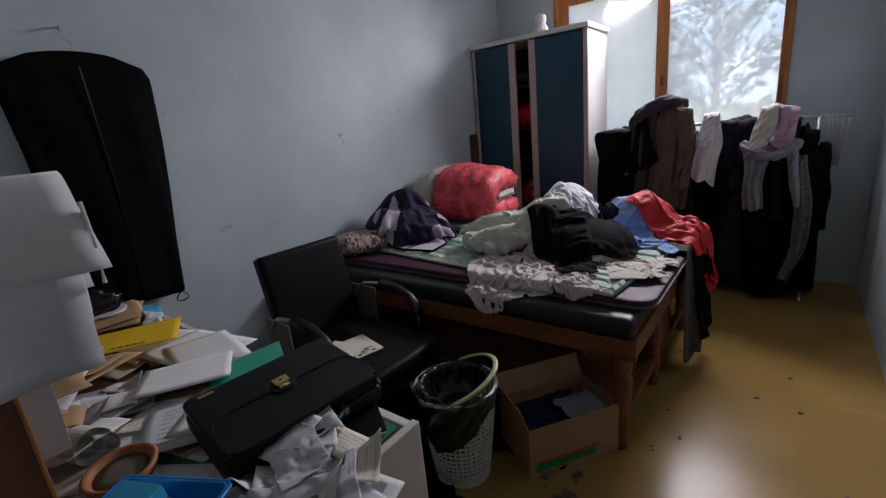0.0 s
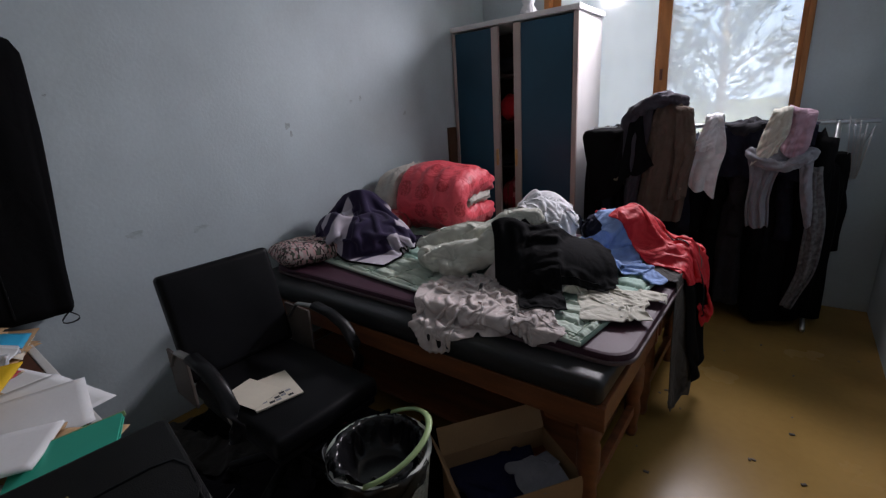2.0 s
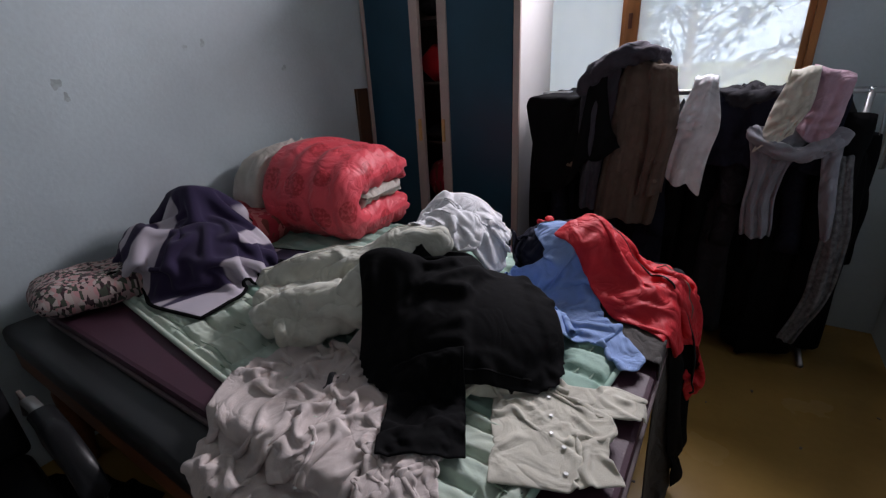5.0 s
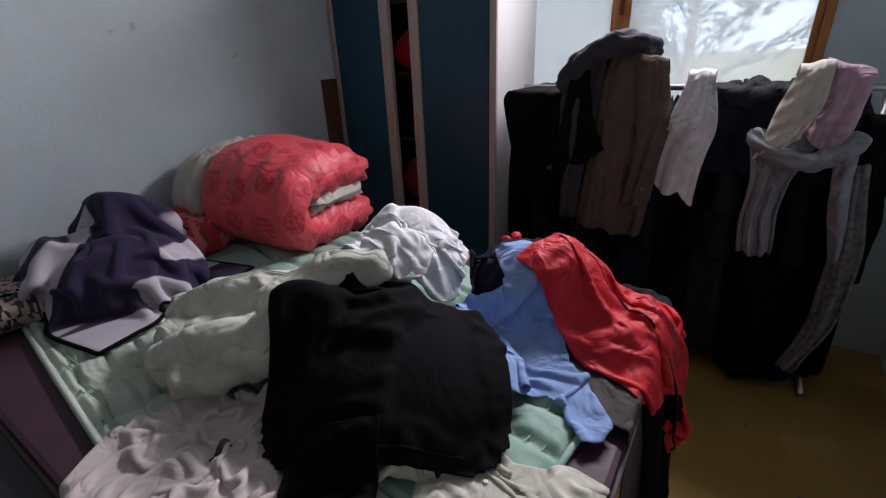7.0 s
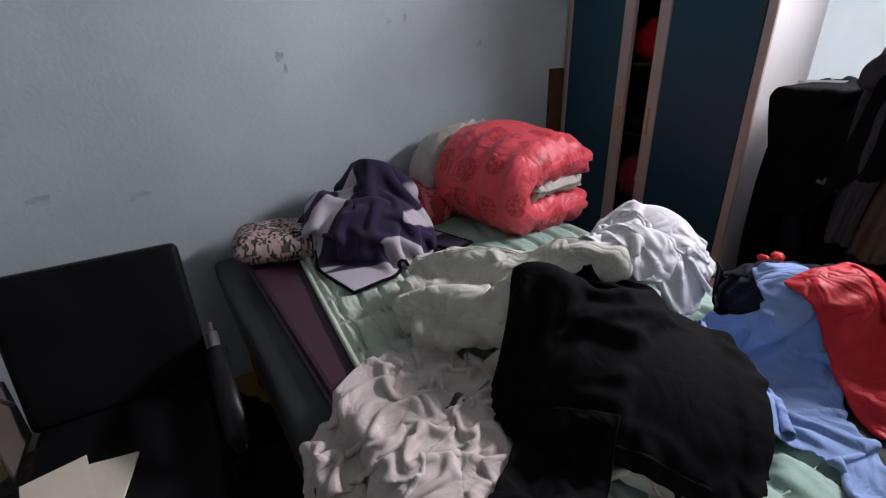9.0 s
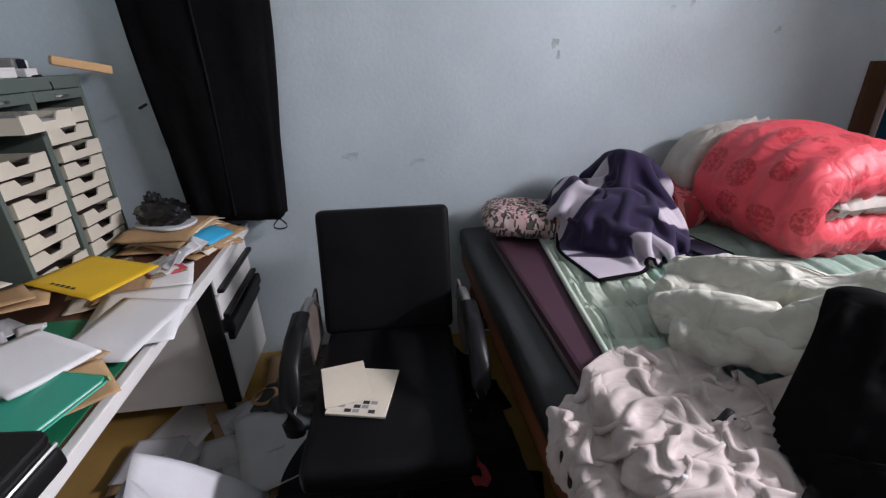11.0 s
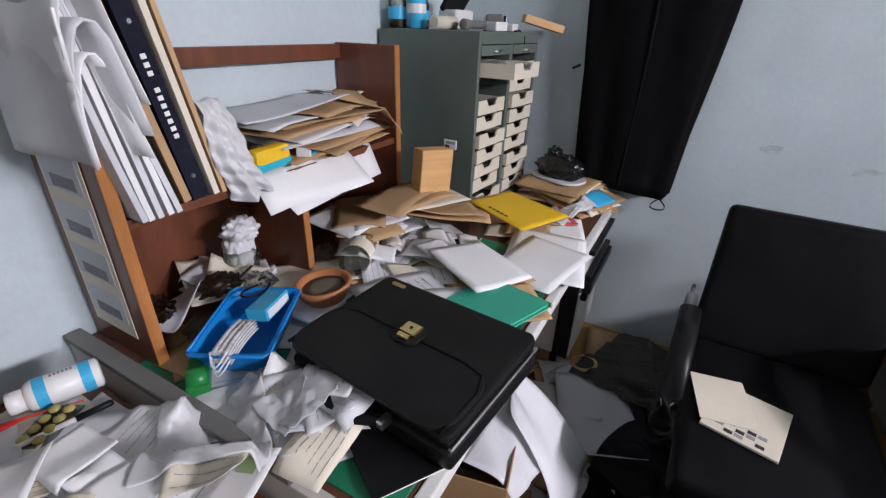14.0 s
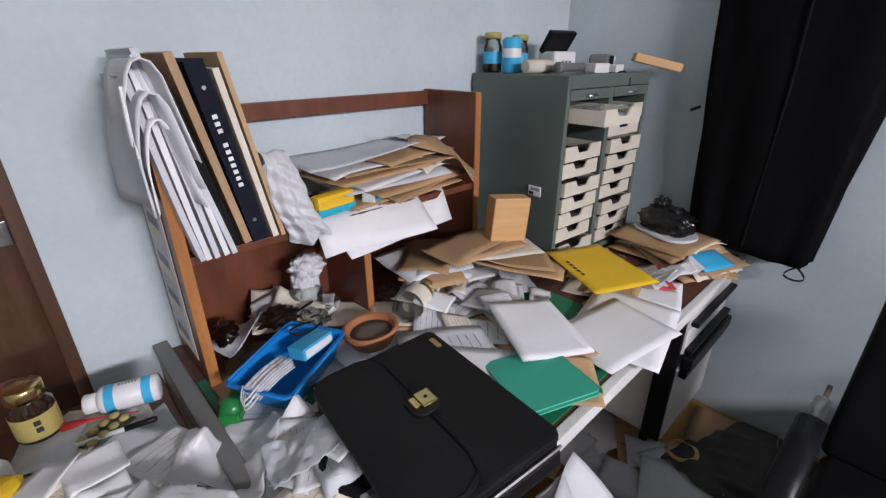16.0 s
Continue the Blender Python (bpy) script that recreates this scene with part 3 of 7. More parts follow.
for i, (y, z, w, h, k) in enumerate(((2.13, 1.47, 0.03, 0.045, 1), (2.15, 1.42, 0.022, 0.03, 1), (1.20, 1.02, 0.09, 0.03, 0), (1.50, 0.98, 0.07, 0.035, 0), (2.75, 1.62, 0.025, 0.03, 1), (2.66, 1.60, 0.03, 0.02, 0), (0.62, 1.22, 0.03, 0.07, 0), (3.2, 1.5, 0.03, 0.03, 1), (1.02, 1.66, 0.012, 0.012, 1))):
    smudge(Matrix.Translation((-2.52, y, z)) @ Matrix.Rotation(radians(90), 4, "Y") @ Matrix.Rotation(radians(90), 4, "Z"), w, h, stain_dark if k else stain_mat, 700 + i)

# window: fixed frame, two sashes with milky panes
win = empty_thing("window_1", pose(0, 0, 0), "orange-brown wooden sliding window with hazy panes", "window", kind="structure")
part("window_frame", box(WX0, WX0 + 0.05, Y1 - 0.012, Y1 + 0.13, WZ0, WZ1, 0.004), orange_wood, win)
part("window_frame", box(WX1 - 0.035, WX1, Y1 - 0.012, Y1 + 0.13, WZ0, WZ1, 0.004), orange_wood, win)
part("window_frame", box(WX0 + 0.05, WX1 - 0.035, Y1 - 0.012, Y1 + 0.13, WZ1 - 0.05, WZ1, 0.004), orange_wood, win)
part("window_sill", box(WX0 + 0.05, WX1 - 0.035, Y1 - 0.03, Y1 + 0.13, WZ0, WZ0 + 0.05, 0.004), orange_wood, win)


def sash(x0, x1, y, stile_a, stile_b, pane):
    f = part("sash", box(x0, x0 + stile_a, y, y + 0.035, WZ0 + 0.05, WZ1 - 0.05, 0.004), orange_wood, win)
    for b in (box(x1 - stile_b, x1, y, y + 0.035, WZ0 + 0.05, WZ1 - 0.05, 0.004),
              box(x0 + stile_a, x1 - stile_b, y, y + 0.035, WZ0 + 0.05, WZ0 + 0.12, 0.004),
              box(x0 + stile_a, x1 - stile_b, y, y + 0.035, WZ1 - 0.12, WZ1 - 0.05, 0.004)):
        part("sash_rail", b, orange_wood, f)
    g = part("pane", box(x0 + stile_a, x1 - stile_b, y + 0.014, y + 0.019, WZ0 + 0.12, WZ1 - 0.12), pane, f)
    g.visible_shadow = False


sash(WX0 + 0.05, -0.90, Y1 + 0.055, 0.07, 0.10, glass_frosted)
sash(-0.97, WX1 - 0.035, Y1 + 0.012, 0.075, 0.03, glass_hazy)
part("latch", box(-0.95, -0.93, Y1 + 0.0, Y1 + 0.012, 1.62, 1.70, 0.003), brown_wood, win, "worn sash pull")

# doorway: frame and the leaf, ajar into the dark hall
door = empty_thing("door_1", pose(DX1 - 0.03, Y0 - 0.10, 0, 0, 0, 7), "dark brown panelled wooden door, ajar", "door", kind="structure")
LW = DX1 - 0.03 - (DX0 + 0.03)
part("leaf", box(-LW, 0, -0.018, 0.018, 0.01, 1.98, 0.003), door_wood, door)
for z0, z1 in ((0.12, 0.72), (0.84, 1.86)):
    for a, b, c, d in ((-LW + 0.10, -0.10, z0, z0 + 0.03), (-LW + 0.10, -0.10, z1 - 0.03, z1), (-LW + 0.10, -LW + 0.13, z0 + 0.03, z1 - 0.03), (-0.13, -0.10, z0 + 0.03, z1 - 0.03)):
        part("panel_moulding", box(a, b, 0.018, 0.028, c, d, 0.004), brown_wood, door)
part("latch_plate", box(-LW + 0.004, -LW + 0.046, 0.0185, 0.021, 1.05, 1.11, 0.002), grey_metal, door, "bare steel latch plate")
knob = part("knob", lathe([(0.012, 0), (0.012, 0.03), (0.024, 0.036), (0.028, 0.05), (0.02, 0.064), (0.004, 0.068)], 20, pose(-LW + 0.085, 0.02, 1.0, -90, 0, 0)), grey_metal, door, "steel round door knob", True)
fr = empty_thing("door_frame", pose(0, 0, 0), "dark brown wooden door frame", "door frame", kind="structure")
part("jamb", box(DX0, DX0 + 0.028, Y0 - 0.125, Y0 + 0.006, 0, DTOP, 0.003), door_wood, fr)
part("jamb", box(DX1 - 0.028, DX1, Y0 - 0.125, Y0 + 0.006, 0, DTOP, 0.003), door_wood, fr)
part("head", box(DX0 + 0.028, DX1 - 0.028, Y0 - 0.125, Y0 + 0.006, DTOP - 0.03, DTOP, 0.003), door_wood, fr)

# ---- outside: ground, hill and a pine ----
ground_mat = mat("ground_mat", (0.12, 0.13, 0.07), 0.95, 0.3, 0.3, 6, 0.2)
# hill colour already holds the pale blue of distant air haze
hill_haze_mat = mat("hill_haze_mat", (0.22, 0.28, 0.33), 0.95, 0.12, 0.05, 0.6, 0)
bark = mat("bark", (0.12, 0.10, 0.085), 0.9, 0.3, 6, 60, 0.4)
needles = mat("needles", (0.10, 0.12, 0.10), 0.8, 0.3, 5, 60, 0)
setting("ground", box(-400, 400, 4.7, 800, -0.6, -0.5), ground_mat, "grassy ground outside the window", "ground")
rng = np.random.RandomState(3)
xs = np.linspace(-300, 300, 90)
ridge = 18 + 9 * np.sin(xs / 60 + 1) + 5 * np.sin(xs / 23) + 2 * np.sin(xs / 7)
P = np.stack([np.stack([xs, np.full_like(xs, 160 + 60 * k), ridge * math.sin(k * 1.57) - 0.5 + rng.uniform(-0.6, 0.6, 90) * (k > 0)], -1) for k in np.linspace(0, 1, 12)], 1)
setting("backdrop", grid_bm(P), hill_haze_mat, "distant wooded hills with blue-grey haze painted into their colour", "hills", True)


def pine(x, y, height, seed, lean):
    r = random.Random(seed)
    t = empty_thing("pine_tree", pose(x, y, -0.5), "dark pine tree seen hazily through the window", "tree")
    trunk = arc_points(lambda u: (lean * u * u * height + 0.12 * math.sin(5 * u), 0.1 * math.sin(3 * u), height * u), 14)
    bm = tube(trunk, 0.085, 9, 1.0, lambda u: 1.1 - 0.95 * u)
    crown = bmesh.new()
    for i in range(34):
        u = 0.22 + 0.76 * i / 33
        base = Vector((lean * u * u * height + 0.12 * math.sin(5 * u), 0.1 * math.sin(3 * u), height * u))
        a = i * 2.4 + r.uniform(-0.4, 0.4)
        ln = (1.9 * (1.05 - u) + 0.35) * r.uniform(0.7, 1.15)
        d = Vector((math.cos(a), math.sin(a), 0.0))
        limb = [base + d * (ln * k) + Vector((0, 0, ln * (0.75 * k - 0.12 * k * k))) for k in (0, 0.25, 0.5, 0.75, 1.0)]
        add_tube(bm, limb, 0.022 * (1.2 - u), 5, 1, lambda k: 1.05 - 0.85 * k)
        for _ in range(60):
            k = r.uniform(0.2, 1.05)
            c = limb[0].lerp(limb[-1], k) + Vector((r.gauss(0, 0.13), r.gauss(0, 0.13), r.gauss(0.05, 0.10)))
            tuft = (d + Vector((r.gauss(0, 0.5), r.gauss(0, 0.5), r.uniform(0.1, 0.8)))).normalized()
            for _ in range(7):
                q = (tuft + Vector((r.gauss(0, 0.5), r.gauss(0, 0.5), r.gauss(0, 0.5)))).normalized()
                s = q.cross(Vector((r.random(), r.random(), r.random()))).normalized() * 0.012
                e = c + q * r.uniform(0.12, 0.24)
                crown.faces.new([crown.verts.new(p) for p in (c - s, c + s, e)])
    part("trunk", bm, bark, t)
    part("crown", crown, needles, t)
    return t


pine(-1.25, 9.3, 5.6, 5, 0.03)
pine(-4.6, 14.0, 5.0, 8, 0.0)
pine(2.6, 17.0, 4.2, 9, 0.02)

# ---- the two treatment tables used as a bed ----
TX0, TX1 = -2.47, -0.42


def turned_leg(h):
    return lathe([(0.022, 0), (0.03, 0.03), (0.026, 0.06), (0.036, 0.14), (0.03, 0.20), (0.041, 0.26), (0.041, h - 0.12), (0.034, h - 0.10), (0.041, h - 0.08), (0.041, h)], 18)


def treatment_table(y0, y1):
    t = empty_thing("treatment_table", pose(0, 0, 0), "wooden treatment table with black leather cushion and turned legs", "table", "treatment tables pushed together")
    yc = (y0 + y1) / 2
    ob = part("cushion", box(TX0, TX1 - 0.01, y0, y1, 0.565, 0.66, 0.036, 4), table_leather, t, "black padded leatherette", True)
    part("front_rail", box(TX0 + 0.01, TX1, y0 + 0.012, y0 + 0.037, 0.475, 0.565, 0.004), bed_wood, t)
    part("back_rail", box(TX0 + 0.01, TX1, y1 - 0.037, y1 - 0.012, 0.475, 0.565, 0.004), bed_wood, t)
    part("end_rail", box(TX1 - 0.03, TX1 - 0.005, y0 + 0.038, y1 - 0.038, 0.475, 0.565, 0.004), bed_wood, t)
    part("end_rail", box(TX0 + 0.012, TX0 + 0.04, y0 + 0.038, y1 - 0.038, 0.475, 0.565, 0.004), bed_wood, t)
    for x in (TX0 + 0.09, TX1 - 0.07):
        for y in (y0 + 0.08, y1 - 0.08):
            lg = part("leg", turned_leg(0.474), bed_wood, t, smooth=True)
            lg.location = (x, y, 0)
    part("lower_shelf", box(TX0 + 0.16, TX1 - 0.12, y0 + 0.13, y1 - 0.13, 0.13, 0.15, 0.003), bed_wood, t)
    for x in (TX0 + 0.09, TX1 - 0.07):
        part("stretcher", box(x - 0.016, x + 0.016, y0 + 0.11, y1 - 0.11, 0.12, 0.17, 0.004), bed_wood, t)
    for y in (y0 + 0.08, y1 - 0.08):
        part("apron_bracket", box(TX1 - 0.24, TX1 - 0.11, y - 0.01, y + 0.01, 0.40, 0.474, 0.02), bed_wood, t)
    return t


treatment_table(1.685, 2.42)
treatment_table(2.44, 3.17)


def rounded_slab(x0, x1, y0, y1, z0, z1, r, edge):
    """A slab with corners rounded in plan and soft edges."""
    bm = bmesh.new()
    pts = []
    for cx, cy, a in ((x1 - r, y1 - r, 0), (x0 + r, y1 - r, 90), (x0 + r, y0 + r, 180), (x1 - r, y0 + r, 270)):
        for k in range(7):
            q = radians(a + 15 * k)
            pts.append((cx + r * math.cos(q), cy + r * math.sin(q)))
    f = bm.faces.new([bm.verts.new((x, y, z0)) for x, y in pts])
    g = bmesh.ops.extrude_face_region(bm, geom=[f])
    top = [v for v in g["geom"] if isinstance(v, bmesh.types.BMVert)]
    for v in top:
        v.co.z = z1
    bmesh.ops.recalc_face_normals(bm, faces=bm.faces)
    rim = [e for e in bm.edges if abs(e.verts[0].co.z - e.verts[1].co.z) < 1e-6]
    bmesh.ops.bevel(bm, geom=rim, offset=edge, segments=2, profile=0.6, affect="EDGES")
    return bm


heat_mat = empty_thing("heating_mat", pose(0, 0, 0), "thick purple-brown heating mat with piped edge on the tables", "mattress pad")
part("pad", rounded_slab(-2.40, -0.385, 1.80, 3.14, 0.661, 0.70, 0.09, 0.014), purple_mat, heat_mat)
part("border", rounded_slab(-2.408, -0.377, 1.792, 3.148, 0.661, 0.676, 0.10, 0.005), purple_light, heat_mat, "pale beige side piping")

# quilted pad: real relief between the seams
def quilted(x0, x1, y0, y1, z, nx, ny, seam, wave, high=0.02):
    u, v = np.meshgrid(np.linspace(x0, x1, nx), np.linspace(y0, y1, ny), indexing="ij")
    ph = np.abs(np.sin(np.pi * (v + wave * np.sin(u * 21)) / seam))
    cross = np.abs(np.sin(np.pi * (u + wave * np.sin(v * 17)) / (seam * 2.2)))
    edge = np.minimum(np.minimum(u - x0, x1 - u), np.minimum(v - y0, y1 - v))
    rng_ = np.random.RandomState(8)
    wr = 0.0025 * np.sin(u * 90 + 9 * np.sin(v * 31)) * np.sin(v * 70 + 7 * np.sin(u * 23))
    z_ = z + (high * np.minimum(1, 1.6 * np.minimum(ph, cross)) + wr) * np.clip(edge / 0.02, 0.15, 1)
    return grid_bm(np.stack([u, v, z_], -1))


pad = empty_thing("quilted_pad", pose(-1.36, 2.46, 0.702, 0, 0, -6.5), "pale green quilted bed pad with teal centre", "bed pad")
ob = part("border_panel", quilted(-0.88, 0.88, -0.56, -0.26, 0.004, 200, 60, 0.075, 0.006), quilt_green, pad, "pale green stitched border", True)
thicken(ob, 0.006, -1)
ob = part("centre_panel", quilted(-0.88, 0.88, -0.262, 0.62, 0.003, 200, 110, 0.11, 0.008), quilt_teal, pad, "teal green stitched centre", True)
thicken(ob, 0.005, -1)
ob = part("hem", tube([(-0.885, -0.562, 0.008), (-0.3, -0.565, 0.009), (0.3, -0.563, 0.009), (0.885, -0.562, 0.008)], 0.009, 8), quilt_green, pad, smooth=True)
stitch = fabric("stitch", (0.30, 0.38, 0.30))
for y in (-0.535, -0.515, -0.41, -0.39, -0.29):
    part("stitch_line", tube(arc_points(lambda u: (-0.87 + 1.74 * u, y + 0.004 * math.sin(60 * u), 0.0135 + 0.003 * math.sin(47 * u)), 60), 0.0022, 5), stitch, pad, "darker stitched seam")
for x in (0.80, 0.84):
    part("stitch_line", tube(arc_points(lambda u: (x + 0.003 * math.sin(40 * u), -0.55 + 1.15 * u, 0.0135), 40), 0.0022, 5), stitch, pad, "darker stitched seam")
ob = part("hem", tube([(0.883, -0.555, 0.008), (0.884, 0.0, 0.008), (0.883, 0.6, 0.008)], 0.008, 8), quilt_teal, pad, smooth=True)

BED = Pile(-2.52, 0.45, 1.2, 3.9, lambda x, y: np.where((x > -2.42) & (x < -0.38) & (y > 1.79) & (y < 3.15), 0.722, np.where((x < -0.43) & (y > 1.685) & (y < 3.17), 0.662, 0.0)))


def heap(pile, cx, cy, rx, ry, rz, h):
    """What lies hidden under the clothes."""
    c, s = math.cos(radians(rz)), math.sin(radians(rz))
    X, Y = np.meshgrid(pile.x0 + np.arange(pile.nx) * pile.step, pile.y0 + np.arange(pile.ny) * pile.step, indexing="ij")
    u, v = ((X - cx) * c + (Y - cy) * s) / rx, (-(X - cx) * s + (Y - cy) * c) / ry
    q = np.clip(1 - u * u - v * v, 0, 1)
    pile.H += h * np.sqrt(q) * (pile.H > 0.3)


def pillow(name, label, material, w, d, h, m, seed, category="pillow"):
    r = np.random.RandomState(seed)
    n = 26
    U, V = np.meshgrid(np.linspace(-1, 1, n), np.linspace(-1, 1, n), indexing="ij")
    ph = r.uniform(0, 6, 4)
    puff = np.clip((1 - U ** 4) * (1 - V ** 4), 0, 1) ** 0.5 * (1 + 0.10 * np.sin(5 * U + ph[0]) * np.sin(4 * V + ph[1]) + 0.05 * np.sin(11 * U + 5 * V + ph[2]))
    pinch = 1 - 0.06 * (np.abs(U) * np.abs(V)) ** 2
    top = np.stack([U * w / 2 * pinch, V * d / 2 * pinch, h / 2 + puff * h / 2], -1)
    bot = np.stack([U * w / 2 * pinch, V * d / 2 * pinch, h / 2 - puff * h / 2], -1)[:, ::-1]
    bm = grid_bm(top, (w / n, d / n))
    b2 = bpy.data.meshes.new("half")
    half = grid_bm(bot, (w / n, d / n))
    half.to_mesh(b2)
    half.free()
    bm.from_mesh(b2)
    bpy.data.meshes.remove(b2)
    bmesh.ops.remove_doubles(bm, verts=bm.verts, dist=0.002)
    return mesh_thing(name, bm, material, m, label, category, smooth=True)


pillow("floral_pillow", "small pillow in pink and black floral print", floral, 0.42, 0.30, 0.13, pose(-2.25, 1.96, 0.70, 0, 3, 78), 4)
BED.block(-2.25, 1.96, 0.26, 0.36, 0, 0.80)
pillow("floral_cushion", "crumpled red floral cushion by the wall", red_floral, 0.40, 0.55, 0.17, pose(-2.27, 2.52, 0.712, 0, 6, 8), 9, "cushion")
BED.block(-2.27, 2.52, 0.30, 0.45, 0, 0.86)


# folded red comforter: a thick C fold with a cream layer inside
def folded_comforter():
    t = empty_thing("folded_comforter", pose(-2.44, 2.93, 0.71, 0, 0, 6), "thick folded satin comforter, red with cream lining, on the bed", "comforter")
    L = 0.72
    r = np.random.RandomState(2)

    def loft(path, thick, x0, x1, material, name, label, wr=1.0, n=46, flare=0.0):
        """Sweep a soft layer of cloth, laid along a path in section, from x0 to x1."""
        pts = [Vector((0, *p)) for p in path]
        sec = []
        k = len(pts)
        nor = []
        for i in range(k):
            d = (pts[min(i + 1, k - 1)] - pts[max(i - 1, 0)]).normalized()
            nor.append(Vector((0, -d.z, d.y)))
        for i in range(k):
            sec.append((pts[i] + nor[i] * thick / 2, nor[i]))
        a = math.atan2(nor[-1].z, nor[-1].y)
        for q in range(1, 6):
            an = a - math.pi * q / 6
            sec.append((pts[-1] + Vector((0, math.cos(an), math.sin(an))) * thick / 2, Vector((0, math.cos(an), math.sin(an)))))
        for i in reversed(range(k)):
            sec.append((pts[i] - nor[i] * thick / 2, -nor[i]))
        a = math.atan2(-nor[0].z, -nor[0].y)
        for q in range(1, 6):
            an = a - math.pi * q / 6
            sec.append((pts[0] + Vector((0, math.cos(an), math.sin(an))) * thick / 2, Vector((0, math.cos(an), math.sin(an)))))
        P = np.zeros((len(sec), n, 3))
        for j in range(n):
            u = j / (n - 1)
            x = x0 + (x1 - x0) * u
            e = min(1.0, min(u, 1 - u) * n / 5)
            pinch = 1 - (1 - e) ** 2 * 0.55
            for i, (p, q) in enumerate(sec):
                w = i / len(sec)
                end = max(0, 1 - (1 - u) * 5)
                rip = wr * (0.010 * math.sin(9 * x * 6 + 3 * math.sin(w * 19)) * math.sin(w * 13 + x * 9) + 0.022 * end * math.sin(w * 150 + 2 * math.sin(w * 31)))
                c = Vector((x, p.y - q.y * thick / 2, p.z - q.z * thick / 2))
                v = c + q * (thick / 2 * pinch + rip)
                g = math.sin(math.pi * min(1.0, max(0.0, 0.12 + 0.76 * x / L)))
                v.z *= 0.92 + 0.30 * g * max(0.0, 1 - (v.y / 0.34) ** 2)
                v.y *= 0.96 + 0.12 * g
                P[i, j] = (v.x, v.y, v.z)
        bm = grid_bm(P, (0.04, (x1 - x0) / n), closed_u=True)
        edges = [e for e in bm.edges if e.is_boundary]
        bmesh.ops.holes_fill(bm, edges=edges)
        bmesh.ops.recalc_face_normals(bm, faces=bm.faces)
        return part(name, bm, material, t, label, True)

    def c_path(w, h, n=26):
        out = []
        for i in range(n):
            a = i / (n - 1)
            if a < 0.36:
                out.append((w / 2 - (w - h / 2) * a / 0.36, h))
            elif a < 0.64:
                q = math.pi * (a - 0.36) / 0.28
                out.append((-w / 2 + h / 2 - h / 2 * math.sin(q), h / 2 + h / 2 * math.cos(q)))
            else:
                out.append((-w / 2 + h / 2 + (w - h / 2) * (a - 0.64) / 0.36, 0))
        return [(y, z + 0.075) for y, z in out]
    loft(c_path(0.42, 0.215), 0.15, 0.20, L, quilt_red, "outer_fold", "glossy red satin")
    loft(c_path(0.42, 0.22), 0.15, 0.0, 0.21, quilt_cream, "lining_fold", "cream cotton lining")
    loft([(-0.10 + 0.03 * i, 0.185) for i in range(11)], 0.07, 0.03, L - 0.015, quilt_cream, "inner_layer", "cream lining of the inner fold")
    return t


folded_comforter()
BED.block(-2.08, 2.97, 0.74, 0.50, 6, 1.02)

# clothes thrown on the bed, lowest first
heap(BED, -0.92, 2.38, 0.32, 0.28, 0, 0.17)
heap(BED, -1.10, 2.72, 0.19, 0.17, 0, 0.32)
heap(BED, -0.77, 2.88, 0.22, 0.16, 0, 0.20)
heap(BED, -0.52, 2.85, 0.22, 0.16, 0, 0.06)
toss("dark_trousers", "dark charcoal trousers crumpled on the bed", "trousers", cloth_charcoal, 1.0, 0.46, -0.56, 2.99, -36, BED, 21, 52, 0.74, cut=cut_trousers)
toss("grey_trousers", "dark grey trousers hanging over the bed edge", "trousers", cloth_darkgrey, 0.30, 1.0, -0.38, 2.62, 74, BED, 22, 26, 0.72, 0.86, fold=0.25, steps=120)
toss("black_trousers", "black trousers hanging over the bed edge", "trousers", cloth_black, 0.34, 1.0, -0.36, 2.80, 84, BED, 23, 26, 0.72, 0.86, fold=0.25, steps=120)


def soft_tube(pts, radius, seed, seg=26, flat=0.8, wr=0.012, n=40):
    """A stuffed sleeve: a bar along a curve with folds across it."""
    r = np.random.RandomState(seed)
    ph = r.uniform(0, 6.28, 5)
    pts = [Vector(p) for p in pts]

    def along(u):
        f = u * (len(pts) - 1)
        i = min(int(f), len(pts) - 2)
        a, b = pts[i], pts[i + 1]
        p0, p3 = pts[max(i - 1, 0)], pts[min(i + 2, len(pts) - 1)]
        k = f - i
        return 0.5 * ((2 * a) + (b - p0) * k + (2 * p0 - 5 * a + 4 * b - p3) * k * k + (3 * a - p0 - 3 * b + p3) * k ** 3)
    P = np.zeros((seg, n, 3))
    for j in range(n):
        u = j / (n - 1)
        c = along(u)
        d = (along(min(1, u + 0.02)) - along(max(0, u - 0.02))).normalized()
        side = d.cross(Vector((0, 0, 1))).normalized()
        top = side.cross(d)
        end = math.sqrt(max(0.02, 1 - max(0, (u - 0.9) / 0.1) ** 2)) * math.sqrt(max(0.02, 1 - max(0, (0.1 - u) / 0.1) ** 2))
        for i in range(seg):
            a = 2 * math.pi * i / seg
            w = wr * (abs(math.sin(9 * u + 1.3 * math.sin(2 * a + ph[0]) + ph[1])) + 0.6 * abs(math.sin(21 * u + 2 * math.sin(a + ph[2]) + ph[3])) - 0.8)
            q = (radius + w) * end
            P[i, j] = c + side * (q * math.cos(a)) + top * (q * flat * math.sin(a))
    bm = grid_bm(P, (0.02, 0.02), closed_u=True)
    bmesh.ops.holes_fill(bm, edges=[e for e in bm.edges if e.is_boundary])
    bmesh.ops.recalc_face_normals(bm, faces=bm.faces)
    return bm


heap(BED, -1.33, 2.37, 0.36, 0.09, 33, 0.19)
heap(BED, -1.25, 2.20, 0.27, 0.075, 30, 0.15)
